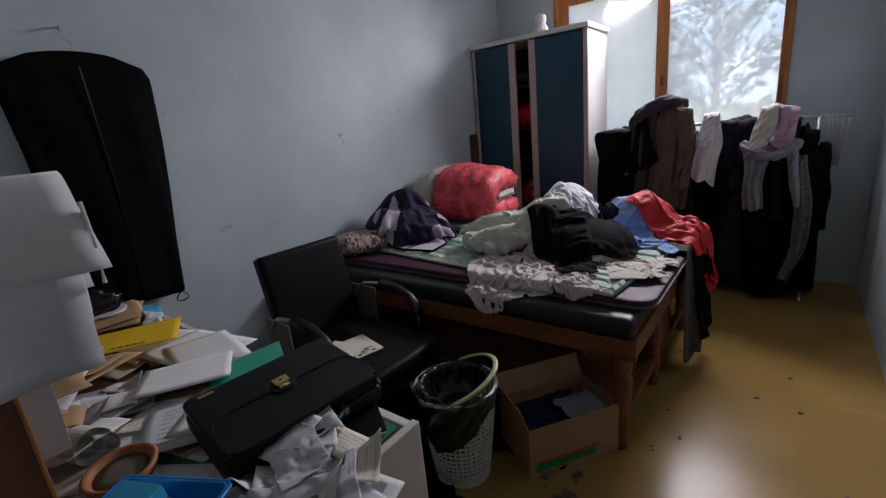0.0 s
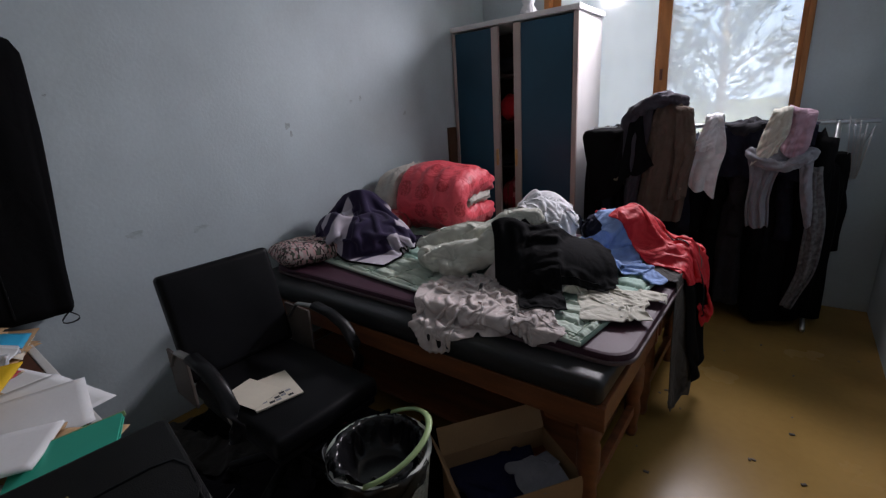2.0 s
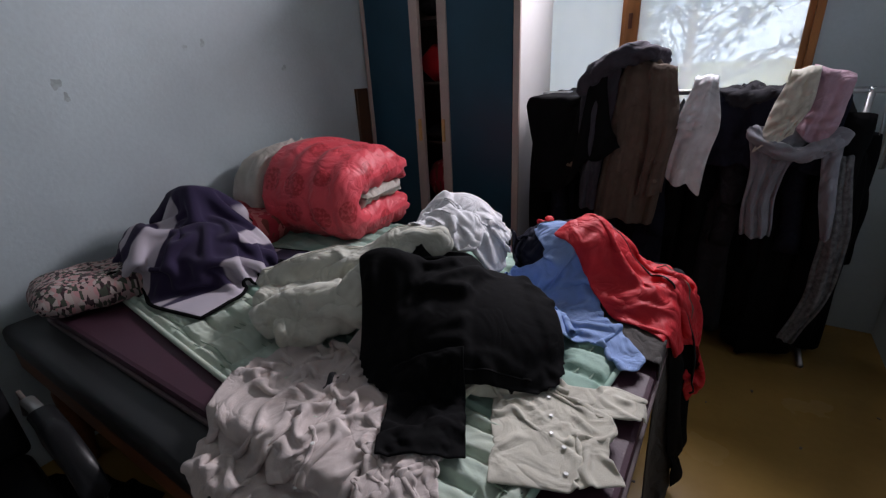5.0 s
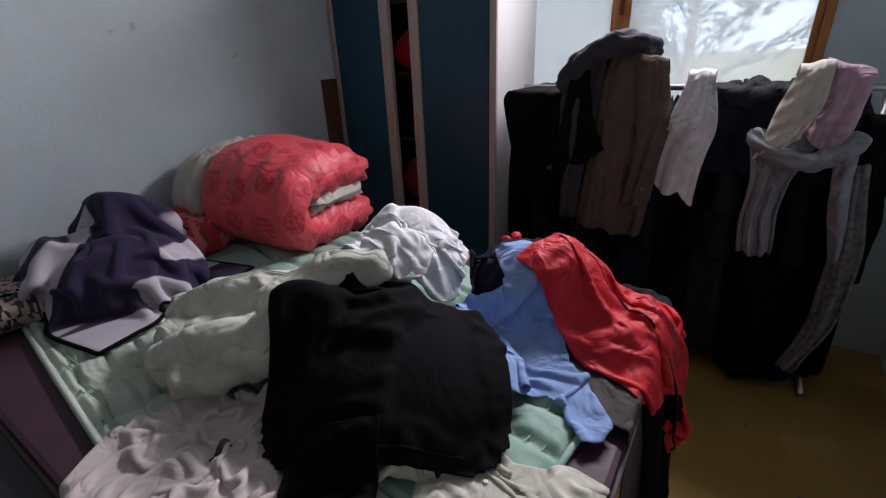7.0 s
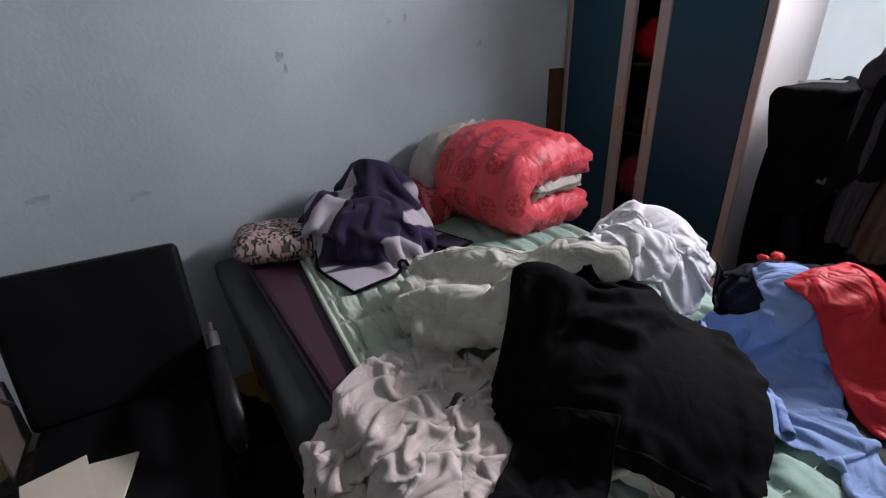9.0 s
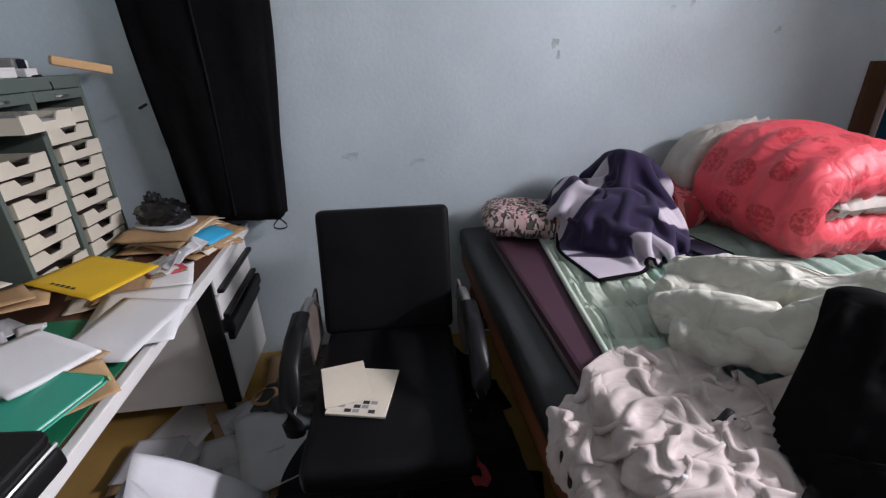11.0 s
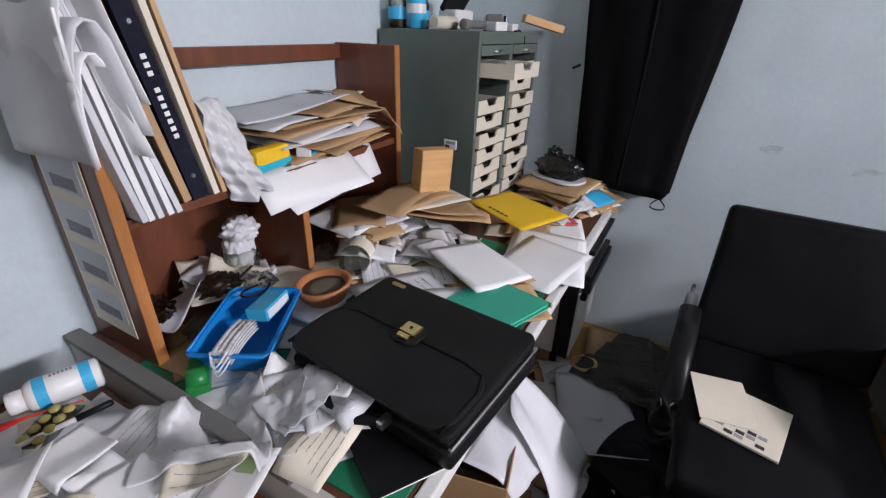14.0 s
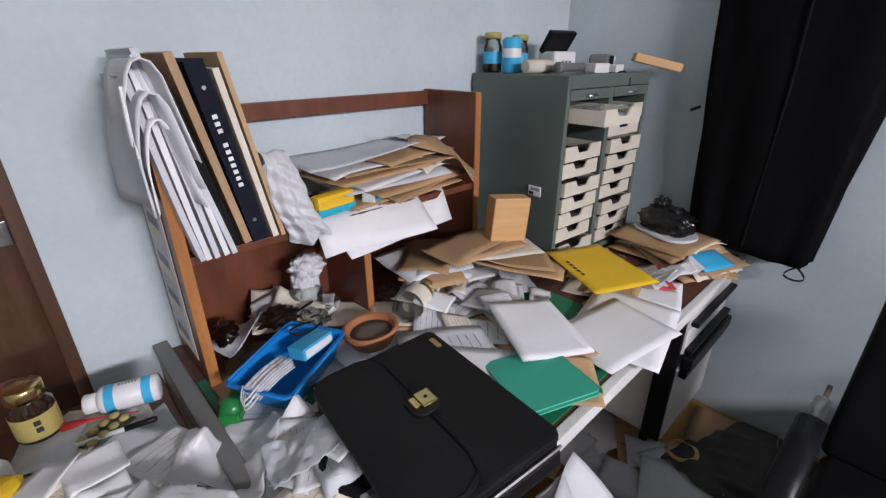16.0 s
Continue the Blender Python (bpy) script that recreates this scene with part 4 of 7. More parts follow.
pj_ = toss("padded_jacket", "rumpled pale grey-green padded jacket with stuffed sleeves", "jacket", cloth_mint, 0.92, 0.74, -1.26, 2.36, 32, BED, 24, 58, 0.70, 0.52, fold=0.85, thick=0.016, stiff=0.3, sub=1, steps=50)
part("sleeve", soft_tube([(-1.52, 2.11, 0.765), (-1.42, 2.26, 0.80), (-1.29, 2.36, 0.86), (-1.15, 2.45, 0.93), (-1.05, 2.56, 0.95)], 0.078, 51, wr=0.022, flat=0.72), cloth_mint, pj_, "puffy sleeve with gathered folds", True)
part("sleeve", soft_tube([(-1.36, 2.07, 0.755), (-1.25, 2.16, 0.785), (-1.13, 2.24, 0.84), (-1.02, 2.31, 0.87)], 0.066, 52, wr=0.022, flat=0.72), cloth_mint, pj_, "puffy sleeve with gathered folds", True)
for k in range(4):
    seam(pj_, "quilting_seam", cloth_cream, 0.05, 0.22 + 0.18 * k, 0.95, 0.22 + 0.18 * k, 0.0025, lift=0.011)
toss("white_shirt", "crumpled white shirt on top of the heap", "shirt", cloth_white, 0.60, 0.58, -1.09, 2.68, 30, BED, 25, 56, 0.60, fold=0.7, cut=cut_oval)
toss("navy_shirt", "dark navy shirt crumpled in the heap", "shirt", cloth_navy, 0.5, 0.4, -0.80, 2.86, 12, BED, 34, 44, 0.62, fold=0.7, cut=cut_oval)
toss("blue_shirt", "light blue cotton shirt thrown on the heap", "shirt", cloth_blue, 0.82, 0.42, -0.71, 2.60, -48, BED, 26, 64, 0.70, 0.6, fold=0.6, cut=cut_shirt)
rj = toss("red_jacket", "bright red zipped jacket spread over the clothes", "jacket", cloth_red, 1.0, 0.60, -0.51, 2.86, -28, BED, 27, 76, 0.80, 0.52, fold=0.55, cut=cut_shirt)
seam(rj, "collar", cloth_red, 0.02, 0.2, 0.03, 0.8, 0.018, 24, 0.012, flat=0.6)
seam(rj, "zip", plastic_black, 0.10, 0.45, 0.95, 0.45, 0.004, 60, label="black zip")
seam(rj, "pocket_zip", clay_dark, 0.45, 0.68, 0.75, 0.66, 0.004, 30, label="dark pocket zip")
cs_ = toss("cream_shirt", "crumpled cream linen shirt near the mat edge", "shirt", cloth_cream, 0.60, 0.40, -0.57, 2.15, 24, BED, 28, 60, 0.72, 0.66, fold=0.45, cut=cut_shirt)
bs_ = toss("beige_shirt", "crumpled beige cotton shirt hanging over the mat", "shirt", cloth_beige, 0.92, 0.78, -1.02, 1.955, 30, BED, 29, 76, 0.64, 0.58, fold=0.30, cut=cut_oval)
buttons(cs_, white_plastic, 0.5, 0.1, 0.5, 0.9, 6)
seam(cs_, "collar", cloth_cream, 0.35, 0.92, 0.65, 0.92, 0.008, 20, 0.006)
seam(bs_, "placket", cloth_beige, 0.5, 0.08, 0.5, 0.92, 0.006, 50, 0.003)
buttons(bs_, white_plastic, 0.5, 0.12, 0.5, 0.88, 7)
seam(bs_, "dark_label", ink, 0.42, 0.62, 0.47, 0.70, 0.008, 8, 0.006, "small black label", 0.3)
toss("beige_cloth", "small crumpled beige cloth on the mat", "cloth", cloth_beige, 0.30, 0.36, -0.74, 1.87, 35, BED, 30, 40, 0.60, fold=0.7, cut=cut_oval)
bk_ = toss("black_coat", "large black coat spread over the heap of clothes", "coat", cloth_black, 0.60, 0.52, -0.87, 2.31, 32, BED, 31, 56, 0.93, 0.90, fold=0.05, cut=cut_oval)
toss("black_coat", "black coat sleeve lying on the mat", "coat", cloth_black, 0.20, 0.28, -0.80, 2.03, 30, BED, 35, 40, 0.9, 0.9, fold=0.08)
seam(bk_, "collar", cloth_black, 0.18, 0.86, 0.50, 0.93, 0.008, 24, 0.006, flat=0.6)
seam(bk_, "hem_seam", cloth_black, 0.25, 0.08, 0.80, 0.08, 0.004, 30)
heap(BED, -2.12, 2.28, 0.30, 0.24, 10, 0.20)
fb = toss("fleece_blanket", "crumpled fleece blanket with purple and white print", "blanket", fleece, 0.98, 0.82, -2.12, 2.27, 8, BED, 33, 56, 0.70, 0.64, fold=0.4, thick=0.012)
for q in ((0, 0, 1, 0), (0, 1, 1, 1), (0, 0, 0, 1), (1, 0, 1, 1)):
    seam(fb, "binding", cloth_black, *q, 0.008, 60, 0.002, "black binding tape")

# ---- wardrobe ----
wd = empty_thing("wardrobe", pose(0, 0, 0), "tall wardrobe with dark blue doors parted, pinkish stiles and white sides", "wardrobe")
part("side_panel", box(-1.425, -1.395, 3.885, 4.385, 0, 2.125, 0.003), wardrobe_white, wd, "off-white side")
part("side_panel", box(-2.50, -2.47, 3.885, 4.385, 0, 2.125, 0.003), wardrobe_white, wd)
# back and shelves take the dark colour, inner shade painted in
part("back_panel", box(-2.47, -1.425, 4.365, 4.385, 0.0, 2.125), shaded_inside, wd)
part("top", box(-2.515, -1.375, 3.85, 4.39, 2.126, 2.165, 0.008), wardrobe_white, wd, "light top board with overhang")
part("plinth", box(-2.47, -1.425, 3.90, 3.93, 0.0, 0.09), wardrobe_white, wd)
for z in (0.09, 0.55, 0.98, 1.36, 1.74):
    part("shelf", box(-2.465, -1.43, 3.97, 4.36, z, z + 0.018), shaded_inside, wd)
part("corner_stile", box(-1.425, -1.385, 3.862, 3.884, 0.0, 2.12, 0.006), wardrobe_pink, wd, "pinkish beige stile")
part("corner_stile", box(-2.505, -2.475, 3.862, 3.884, 0.0, 2.12, 0.006), wardrobe_pink, wd, "pinkish beige stile")
for x0, x1, stile in ((-2.474, -2.05, (-2.112, -2.05)), (-1.91, -1.43, (-1.91, -1.85))):
    d = part("door", box(x0 if stile[0] != x0 else stile[1], x1 if stile[1] != x1 else stile[0], 3.868, 3.888, 0.10, 2.11, 0.002), wardrobe_blue, wd, "dark blue sliding door")
    part("door_stile", box(stile[0], stile[1], 3.855, 3.888, 0.10, 2.115, 0.005), wardrobe_pink, d, "pinkish beige door stile")
    xc = stile[0] + 0.02 if stile[0] == -1.91 else stile[1] - 0.02
    part("handle", box(xc - 0.01, xc + 0.01, 3.838, 3.855, 1.02, 1.16, 0.006), light_wood, d, "small wooden pull")
for i, (z, m_, h) in enumerate(((1.76, cloth_charcoal, 0.14), (1.38, cloth_red, 0.22), (1.0, cloth_charcoal, 0.10), (0.57, red_floral, 0.3))):
    pillow("folded_clothes", "folded clothes on a wardrobe shelf", m_, 0.34, 0.34, h, pose(-1.98, 4.15, z + 0.001, 0, 0, 4 * i - 5), 40 + i, "clothes")
bm = lathe([(0.03, 0), (0.06, 0.012), (0.066, 0.04), (0.05, 0.07), (0.042, 0.085), (0.05, 0.11), (0.052, 0.13), (0.04, 0.155), (0.012, 0.165)], 24)
mesh_thing("ornament", bm, cloth_white, pose(-1.86, 4.02, 2.166), "small rounded white figurine on the wardrobe", "ornament", smooth=True)
mesh_thing("folded_board", box(-0.012, 0.012, -0.055, 0.055, 0, 1.355, 0.004), door_wood, pose(-2.506, 3.795, 0.0), "dark brown board standing between wall and wardrobe", "board")

# ---- clothes rack under the window ----
rack = empty_thing("clothes_rack", pose(0, 0, 0), "steel clothes rack loaded with garments below the window", "clothes rack")
for x in (-1.28, 0.14):
    part("upright", tube([(x, 4.08, 0.02), (x, 4.08, 1.30)], 0.014), grey_metal, rack, smooth=True)
    part("foot", tube([(x, 3.86, 0.014), (x, 4.32, 0.014)], 0.014), grey_metal, rack, smooth=True)
part("rail", tube([(-1.32, 4.08, 1.29), (0.32, 4.08, 1.29)], 0.014), grey_metal, rack, smooth=True)


def hanging_garment(name, label, category, material, m, width, length, depth, seed, sleeves=True, group="", folds=0.016, hem=1.05, square=False):
    """A garment on a hanger: shoulders, a body with hanging folds, sleeves; the hook is at the local origin."""
    r = np.random.RandomState(seed)
    ph = r.uniform(0, 6.28, 6)
    t = empty_thing(name, m, label, category, group)
    n, k = 44, 26
    P = np.zeros((n, k, 3))
    for j in range(k):
        u = j / (k - 1)
        z = -0.05 - length * u
        s = min(1, u / 0.10)
        hw = width / 2 * (0.20 + 0.80 * math.sin(s * math.pi / 2)) * (1 + (hem - 1) * u)
        if square:
            s = min(1, u / 0.09)
            hw = width / 2 * (0.55 + 0.45 * math.sqrt(1 - (1 - s) ** 2)) * (1 + (hem - 1) * max(0, u - 0.1))
        hd = depth / 2 * (0.45 + 0.55 * min(1, u / 0.2))
        for i in range(n):
            a = 2 * math.pi * i / n
            f = folds * min(1, u * 3) * (math.sin(7 * a + ph[0] + 1.5 * math.sin(3 * u + ph[1])) + 0.6 * math.sin(12 * a + ph[2] + 2 * u))
            cx, sy = math.cos(a), math.sin(a)
            e = 0.75
            P[i, j] = ((abs(cx) ** e) * math.copysign(1, cx) * hw + f * cx, (abs(sy) ** e) * math.copysign(1, sy) * hd + f * sy,
                       z - (0.015 if square else 0.05) * (abs(cx) ** 1.5) * (1 - u) + 0.008 * math.sin(3 * a + ph[3]) * u)
    bm = grid_bm(P, (0.03, length / k), closed_u=True)
    bmesh.ops.holes_fill(bm, edges=[e for e in bm.edges if e.is_boundary])
    bmesh.ops.recalc_face_normals(bm, faces=bm.faces)
    part("body", bm, material, t, smooth=True)
    if sleeves:
        for s in (-1, 1):
            pts = [(s * (width / 2 - 0.03 + 0.035 * math.sin(min(1, 2 * u) * 1.57) + 0.01 * math.sin(6 * u + ph[4])), 0.02 * math.sin(4 * u + ph[5]), -0.10 - 0.60 * u) for u in np.linspace(0, 1, 12)]
            part("sleeve", tube(pts, 0.062, 12, 0.8, lambda u: 1.05 - 0.25 * u + 0.06 * math.sin(14 * u)), material, t, smooth=True)
    part("hanger_hook", tube(arc_points(lambda u: (0.018 * math.sin(u * 4.2), 0, -0.05 + 0.052 * u + 0.012 * math.sin(u * 3.14)), 9), 0.0022, 6), grey_metal, t)
    return t


mats_dark = [cloth_black, cloth_navy, cloth_black, cloth_charcoal, cloth_black, cloth_navy, cloth_black, cloth_black, cloth_charcoal, cloth_black, cloth_navy, cloth_black]
for i in range(12):
    x = -1.20 + i * 0.112
    hanging_garment("hanging_coat", "dark wool coat hanging on the crowded rack", "coat", mats_dark[i], pose(x, 4.08 - 0.01 * (i % 3), 1.31, 0, 0, 90 + (i * 37 % 17) - 8), 0.46, 1.04 + 0.10 * ((i * 7) % 3) / 2, 0.21, 60 + i, True, "dark coats on the rack")
hanging_garment("long_coat", "long black coat hanging at the rack's end", "coat", cloth_black, pose(0.01, 3.97, 1.20, 0, 0, 35), 0.44, 1.10, 0.20, 81)

RACK = Pile(-1.6, 0.45, 3.2, 4.39, lambda x, y: np.where((x > -1.30) & (x < 0.16) & (y > 3.765) & (y < 4.35), 1.29, 0.0))
RACK.block(-0.75, 3.90, 0.42, 0.45, 0, 1.42)


def draped(name, label, category, material, w, h, cx, cy, rz, seed, nx=26, sq=0.7, thick=0.005, cut=None):
    return drop_cloth(name, label, category, material, w, h, cx, cy, 1.50, rz, RACK, seed, nx, sq, 0.94, thick, 130, 1, friction=0.96, cut=cut)


draped("black_jacket", "black jacket flung over the rack's top", "jacket", cloth_black, 0.55, 1.0, -1.08, 3.83, 3, 91, 30)
draped("dark_jeans", "dark navy trousers draped over the rack", "trousers", cloth_navy, 0.62, 0.85, -0.22, 3.93, -3, 93, 36)
draped("dark_jumper", "dark bundled jumper on the rack", "jumper", cloth_charcoal, 0.40, 0.40, -0.28, 3.93, 20, 98, 34, 0.6, 0.012, cut=cut_oval)


def edge_line(pts, v):
    """A smooth line through a few places, by shares of its length."""
    k = np.linspace(0, 1, len(pts))
    soft = np.stack([np.interp(np.clip(v + d, 0, 1), k, [p[q] for p in pts]) for q in (0, 1) for d in (-0.06, 0, 0.06)])
    return soft[:3].mean(0), soft[3:].mean(0)


def hung(name, label, category, material, left, right, y, seed, folds=3, amp=0.014, bulge=0.03, over=0.14, thick=0.005, hem=0.015, parent=None):
    """Cloth slung over the rack: it lies back over the rail and hangs between two edges, with folds that widen downwards."""
    r = np.random.RandomState(seed)
    ph = r.uniform(0, 6.28, 6)
    nu, nv, nb = 40, 44, 7
    u = np.linspace(0, 1, nu)[:, None]
    v = np.linspace(0, 1, nv)[None, :]
    (lx, lz), (rx, rz_) = edge_line(left, v), edge_line(right, v)
    wave = np.sin(6.28 * folds * u + ph[0] + 1.4 * np.sin(2.5 * v + ph[1])) + 0.5 * np.sin(6.28 * folds * 2.3 * u + ph[2] + 2 * v)
    ridge = 1 - np.abs(np.sin(3.14 * folds * u * (1.1 - 0.2 * v) + ph[3] + 1.2 * v))
    grow = 0.25 + 0.75 * v
    X = lx + (rx - lx) * u + 0.4 * amp * np.sin(7 * v + ph[4] + 3 * u)
    Y = y - bulge * np.sin(math.pi * u) ** 0.6 * np.minimum(1, 0.3 + 1.6 * v) - amp * grow * (0.5 * wave + 1.1 * ridge) + 0.004 * np.sin(31 * v + 9 * u + ph[5])
    Z = lz + (rz_ - lz) * u - hem * v ** 6 * np.abs(np.sin(3.14 * 1.5 * u + ph[2]))
    back = np.linspace(1, 0, nb, endpoint=False)[None, :]
    Xb = np.repeat(X[:, :1], nb, 1)
    Yb = Y[:, :1] + over * back
    Zb = Z[:, :1] + 0.03 * np.sin(math.pi * back ** 0.7) - 0.03 * back - 0.01 * np.sin(9 * u + ph[1]) * back
    P = np.stack([np.concatenate(q, 1) for q in ((Xb, X), (Yb, Y), (Zb, Z))], -1)
    bm = grid_bm(P, (0.01, 0.02))
    ob = part(name, bm, material, parent, label, True) if parent else mesh_thing(name, bm, material, I4, label, category, smooth=True)
    thicken(ob, thick, 0, 1)
    SHEETS[ob.name] = P
    return ob


cloth_tan = fabric("cloth_tan", (0.20, 0.145, 0.10), sheen=0.05)
cloth_knit = mat("cloth_knit", (0.16, 0.16, 0.165), 0.9, 0.45, 45, 300, 0.4, gloss=0.08)
cloth_plum = fabric("cloth_plum", (0.055, 0.050, 0.062), sheen=0.03)
bj = hung("brown_jacket", "brown wool jacket hung over the front of the rack", "jacket", cloth_brown, [(-0.77, 1.45), (-0.83, 1.35), (-0.85, 1.2), (-0.86, 0.95), (-0.88, 0.70)], [(-0.67, 1.46), (-0.60, 1.36), (-0.57, 1.2), (-0.58, 0.95), (-0.61, 0.68)], 3.74, 301, 3, 0.022, 0.06, thick=0.009)
hung("sleeve", "brown sleeve hanging in folds", "", cloth_brown, [(-0.69, 1.43), (-0.66, 1.15), (-0.68, 0.84)], [(-0.58, 1.41), (-0.54, 1.15), (-0.575, 0.86)], 3.69, 302, 2, 0.016, 0.05, 0.1, 0.008, parent=bj)
part("sleeve_button", lathe([(0.009, 0), (0.010, 0.002), (0.006, 0.005)], 12, pose(-0.60, 3.625, 0.93, 90, 0, 0)), clay_dark, bj, "dark sleeve button")
hung("tan_vest", "tan cloth hem showing under the dark garments", "vest", cloth_tan, [(-1.0, 1.24), (-1.04, 1.08), (-1.07, 0.98)], [(-0.93, 1.24), (-0.95, 1.06), (-0.97, 0.92)], 3.76, 303, 2, 0.014)
hd_ = hung("hooded_top", "dark plum hooded top slung over the brown jacket", "sweater", cloth_plum, [(-0.98, 1.43), (-0.98, 1.12), (-0.965, 0.76)], [(-0.80, 1.47), (-0.85, 1.14), (-0.88, 0.73)], 3.72, 304, 2, 0.018, 0.05, thick=0.009)
part("hood", soft_tube([(-0.98, 3.74, 1.30), (-0.92, 3.71, 1.40), (-0.82, 3.70, 1.465), (-0.72, 3.74, 1.48), (-0.65, 3.83, 1.43)], 0.056, 41, wr=0.02, flat=0.75), cloth_plum, hd_, "rolled dark hood", True)
ws = hung("white_shirt", "white shirt draped over the rack, sleeve hanging", "shirt", cloth_white, [(-0.50, 1.37), (-0.56, 1.13), (-0.585, 1.08), (-0.57, 0.94)], [(-0.42, 1.37), (-0.385, 1.17), (-0.40, 1.04), (-0.42, 0.88)], 3.73, 305, 2, 0.016, 0.03, hem=0.03)
hung("sleeve", "turned-back white cuff", "", cloth_white, [(-0.50, 1.36), (-0.54, 1.22), (-0.57, 1.16)], [(-0.44, 1.36), (-0.43, 1.24), (-0.45, 1.17)], 3.69, 306, 2, 0.010, 0.02, 0.1, parent=ws)
gs = hung("grey_shirt", "grey shirt knotted over the rack", "shirt", cloth_grey, [(-0.27, 1.16), (-0.25, 1.02), (-0.245, 0.86), (-0.225, 0.70)], [(-0.07, 1.15), (-0.11, 1.02), (-0.135, 0.86), (-0.125, 0.71)], 3.71, 307, 3, 0.018, 0.03, 0.06)
part("knot", soft_tube([(-0.27, 3.72, 1.17), (-0.19, 3.67, 1.10), (-0.09, 3.66, 1.075), (0.0, 3.69, 1.12), (0.04, 3.74, 1.16)], 0.032, 42, wr=0.016), cloth_grey, gs, "twisted sleeve across the front", True)
hung("sleeve", "hanging grey sleeve", "", cloth_grey, [(-0.03, 1.10), (0.01, 0.92), (0.045, 0.73)], [(0.045, 1.10), (0.055, 0.92), (0.085, 0.74)], 3.70, 308, 1, 0.012, 0.025, 0.05, parent=gs)
hung("beige_shirt", "pale beige shirt hanging over the rack", "shirt", cloth_cream, [(-0.18, 1.375), (-0.215, 1.21), (-0.255, 1.08)], [(-0.08, 1.39), (-0.095, 1.25), (-0.125, 1.15)], 3.69, 309, 2, 0.014, 0.03)
hung("pink_shirt", "dusty pink shirt hanging over the rack", "shirt", cloth_pink, [(-0.10, 1.39), (-0.105, 1.25), (-0.115, 1.16)], [(0.02, 1.355), (0.02, 1.21), (-0.02, 1.09)], 3.71, 310, 2, 0.012, 0.03)
hung("knit_scarf", "long mottled grey knit scarf hanging to the floor", "scarf", cloth_knit, [(0.01, 1.06), (0.06, 0.76), (0.06, 0.45), (-0.01, 0.22)], [(0.09, 1.06), (0.14, 0.78), (0.135, 0.46), (0.06, 0.20)], 3.73, 311, 2, 0.016, 0.03, 0.08, 0.009)


def wire_hanger(m):
    bm = bmesh.new()
    add_tube(bm, [(-0.2, 0, 0), (0.2, 0, 0), (0.0, 0, 0.10), (-0.2, 0, 0)], 0.0025, 6)
    add_tube(bm, arc_points(lambda u: (0.02 * math.sin(u * 4), 0, 0.10 + 0.06 * u), 7), 0.0025, 6)
    return mesh_thing("wire_hanger", bm, grey_metal, m, "empty wire clothes hanger on the rack", "hanger", "wire hangers", smooth=True)


for i in range(5):
    wire_hanger(pose(0.20 + 0.018 * i, 4.06 - 0.012 * i, 1.135 - 0.006 * i, 0, 70 - 4 * i, 70 + 6 * i))

# ---- chair ----
ch = empty_thing("office_chair", pose(-1.64, 1.315, 0, 0, 0, -2), "black leather office chair with padded back and curved arms", "chair")
part("seat", box(-0.30, 0.35, -0.235, 0.235, 0.385, 0.475, 0.035, 4), leather, ch, smooth=True)
part("seat_base", box(-0.28, 0.33, -0.22, 0.22, 0.355, 0.384, 0.008), plastic_black, ch)
back_m = pose(-0.30, 0, 0.46, 0, -13, 0)
part("backrest", box(-0.045, 0.03, -0.245, 0.245, 0.0, 0.475, 0.028, 4, back_m), leather, ch, smooth=True)
part("back_shell", box(-0.06, -0.046, -0.235, 0.235, 0.01, 0.465, 0.006, 2, back_m), plastic_black, ch)
for s in (-1, 1):
    y = s * 0.275
    loop = [(-0.33, y, 0.56), (-0.25, y, 0.645), (-0.14, y, 0.66), (0.02, y, 0.645), (0.12, y, 0.60), (0.165, y, 0.52), (0.15, y, 0.43), (0.08, y * 0.96, 0.37)]
    arm = part("armrest", tube(loop, 0.017, 8, 0.5), chair_metal, ch, "brushed steel arm bar", True)
    padp = [(-0.10, y, 0.672), (0.02, y, 0.66), (0.11, y, 0.625), (0.17, y, 0.55), (0.178, y, 0.48), (0.165, y, 0.43)]
    part("arm_pad", tube(padp, 0.03, 10, 0.55), plastic_black, arm, "black plastic arm pad", True)
    part("arm_panel", box(-0.36, -0.16, y - 0.006, y + 0.006, 0.42, 0.63, 0.004), arm_plate, ch, "brownish grey arm plate")
part("column", lathe([(0.03, 0.09), (0.03, 0.22), (0.022, 0.225), (0.022, 0.36)], 16), plastic_black, ch, smooth=True)
for i in range(5):
    a = radians(72 * i + 10)
    lg = part("leg", tube([(0.02 * math.cos(a), 0.02 * math.sin(a), 0.10), (0.16 * math.cos(a), 0.16 * math.sin(a), 0.085), (0.28 * math.cos(a), 0.28 * math.sin(a), 0.06)], 0.024, 8, 0.8), plastic_black, ch, smooth=True)
    part("castor", lathe([(0.012, -0.02), (0.027, -0.016), (0.027, 0.016), (0.012, 0.02)], 14, pose(0.28 * math.cos(a), 0.28 * math.sin(a), 0.027, 90, 0, math.degrees(a))), plastic_black, lg, smooth=True)


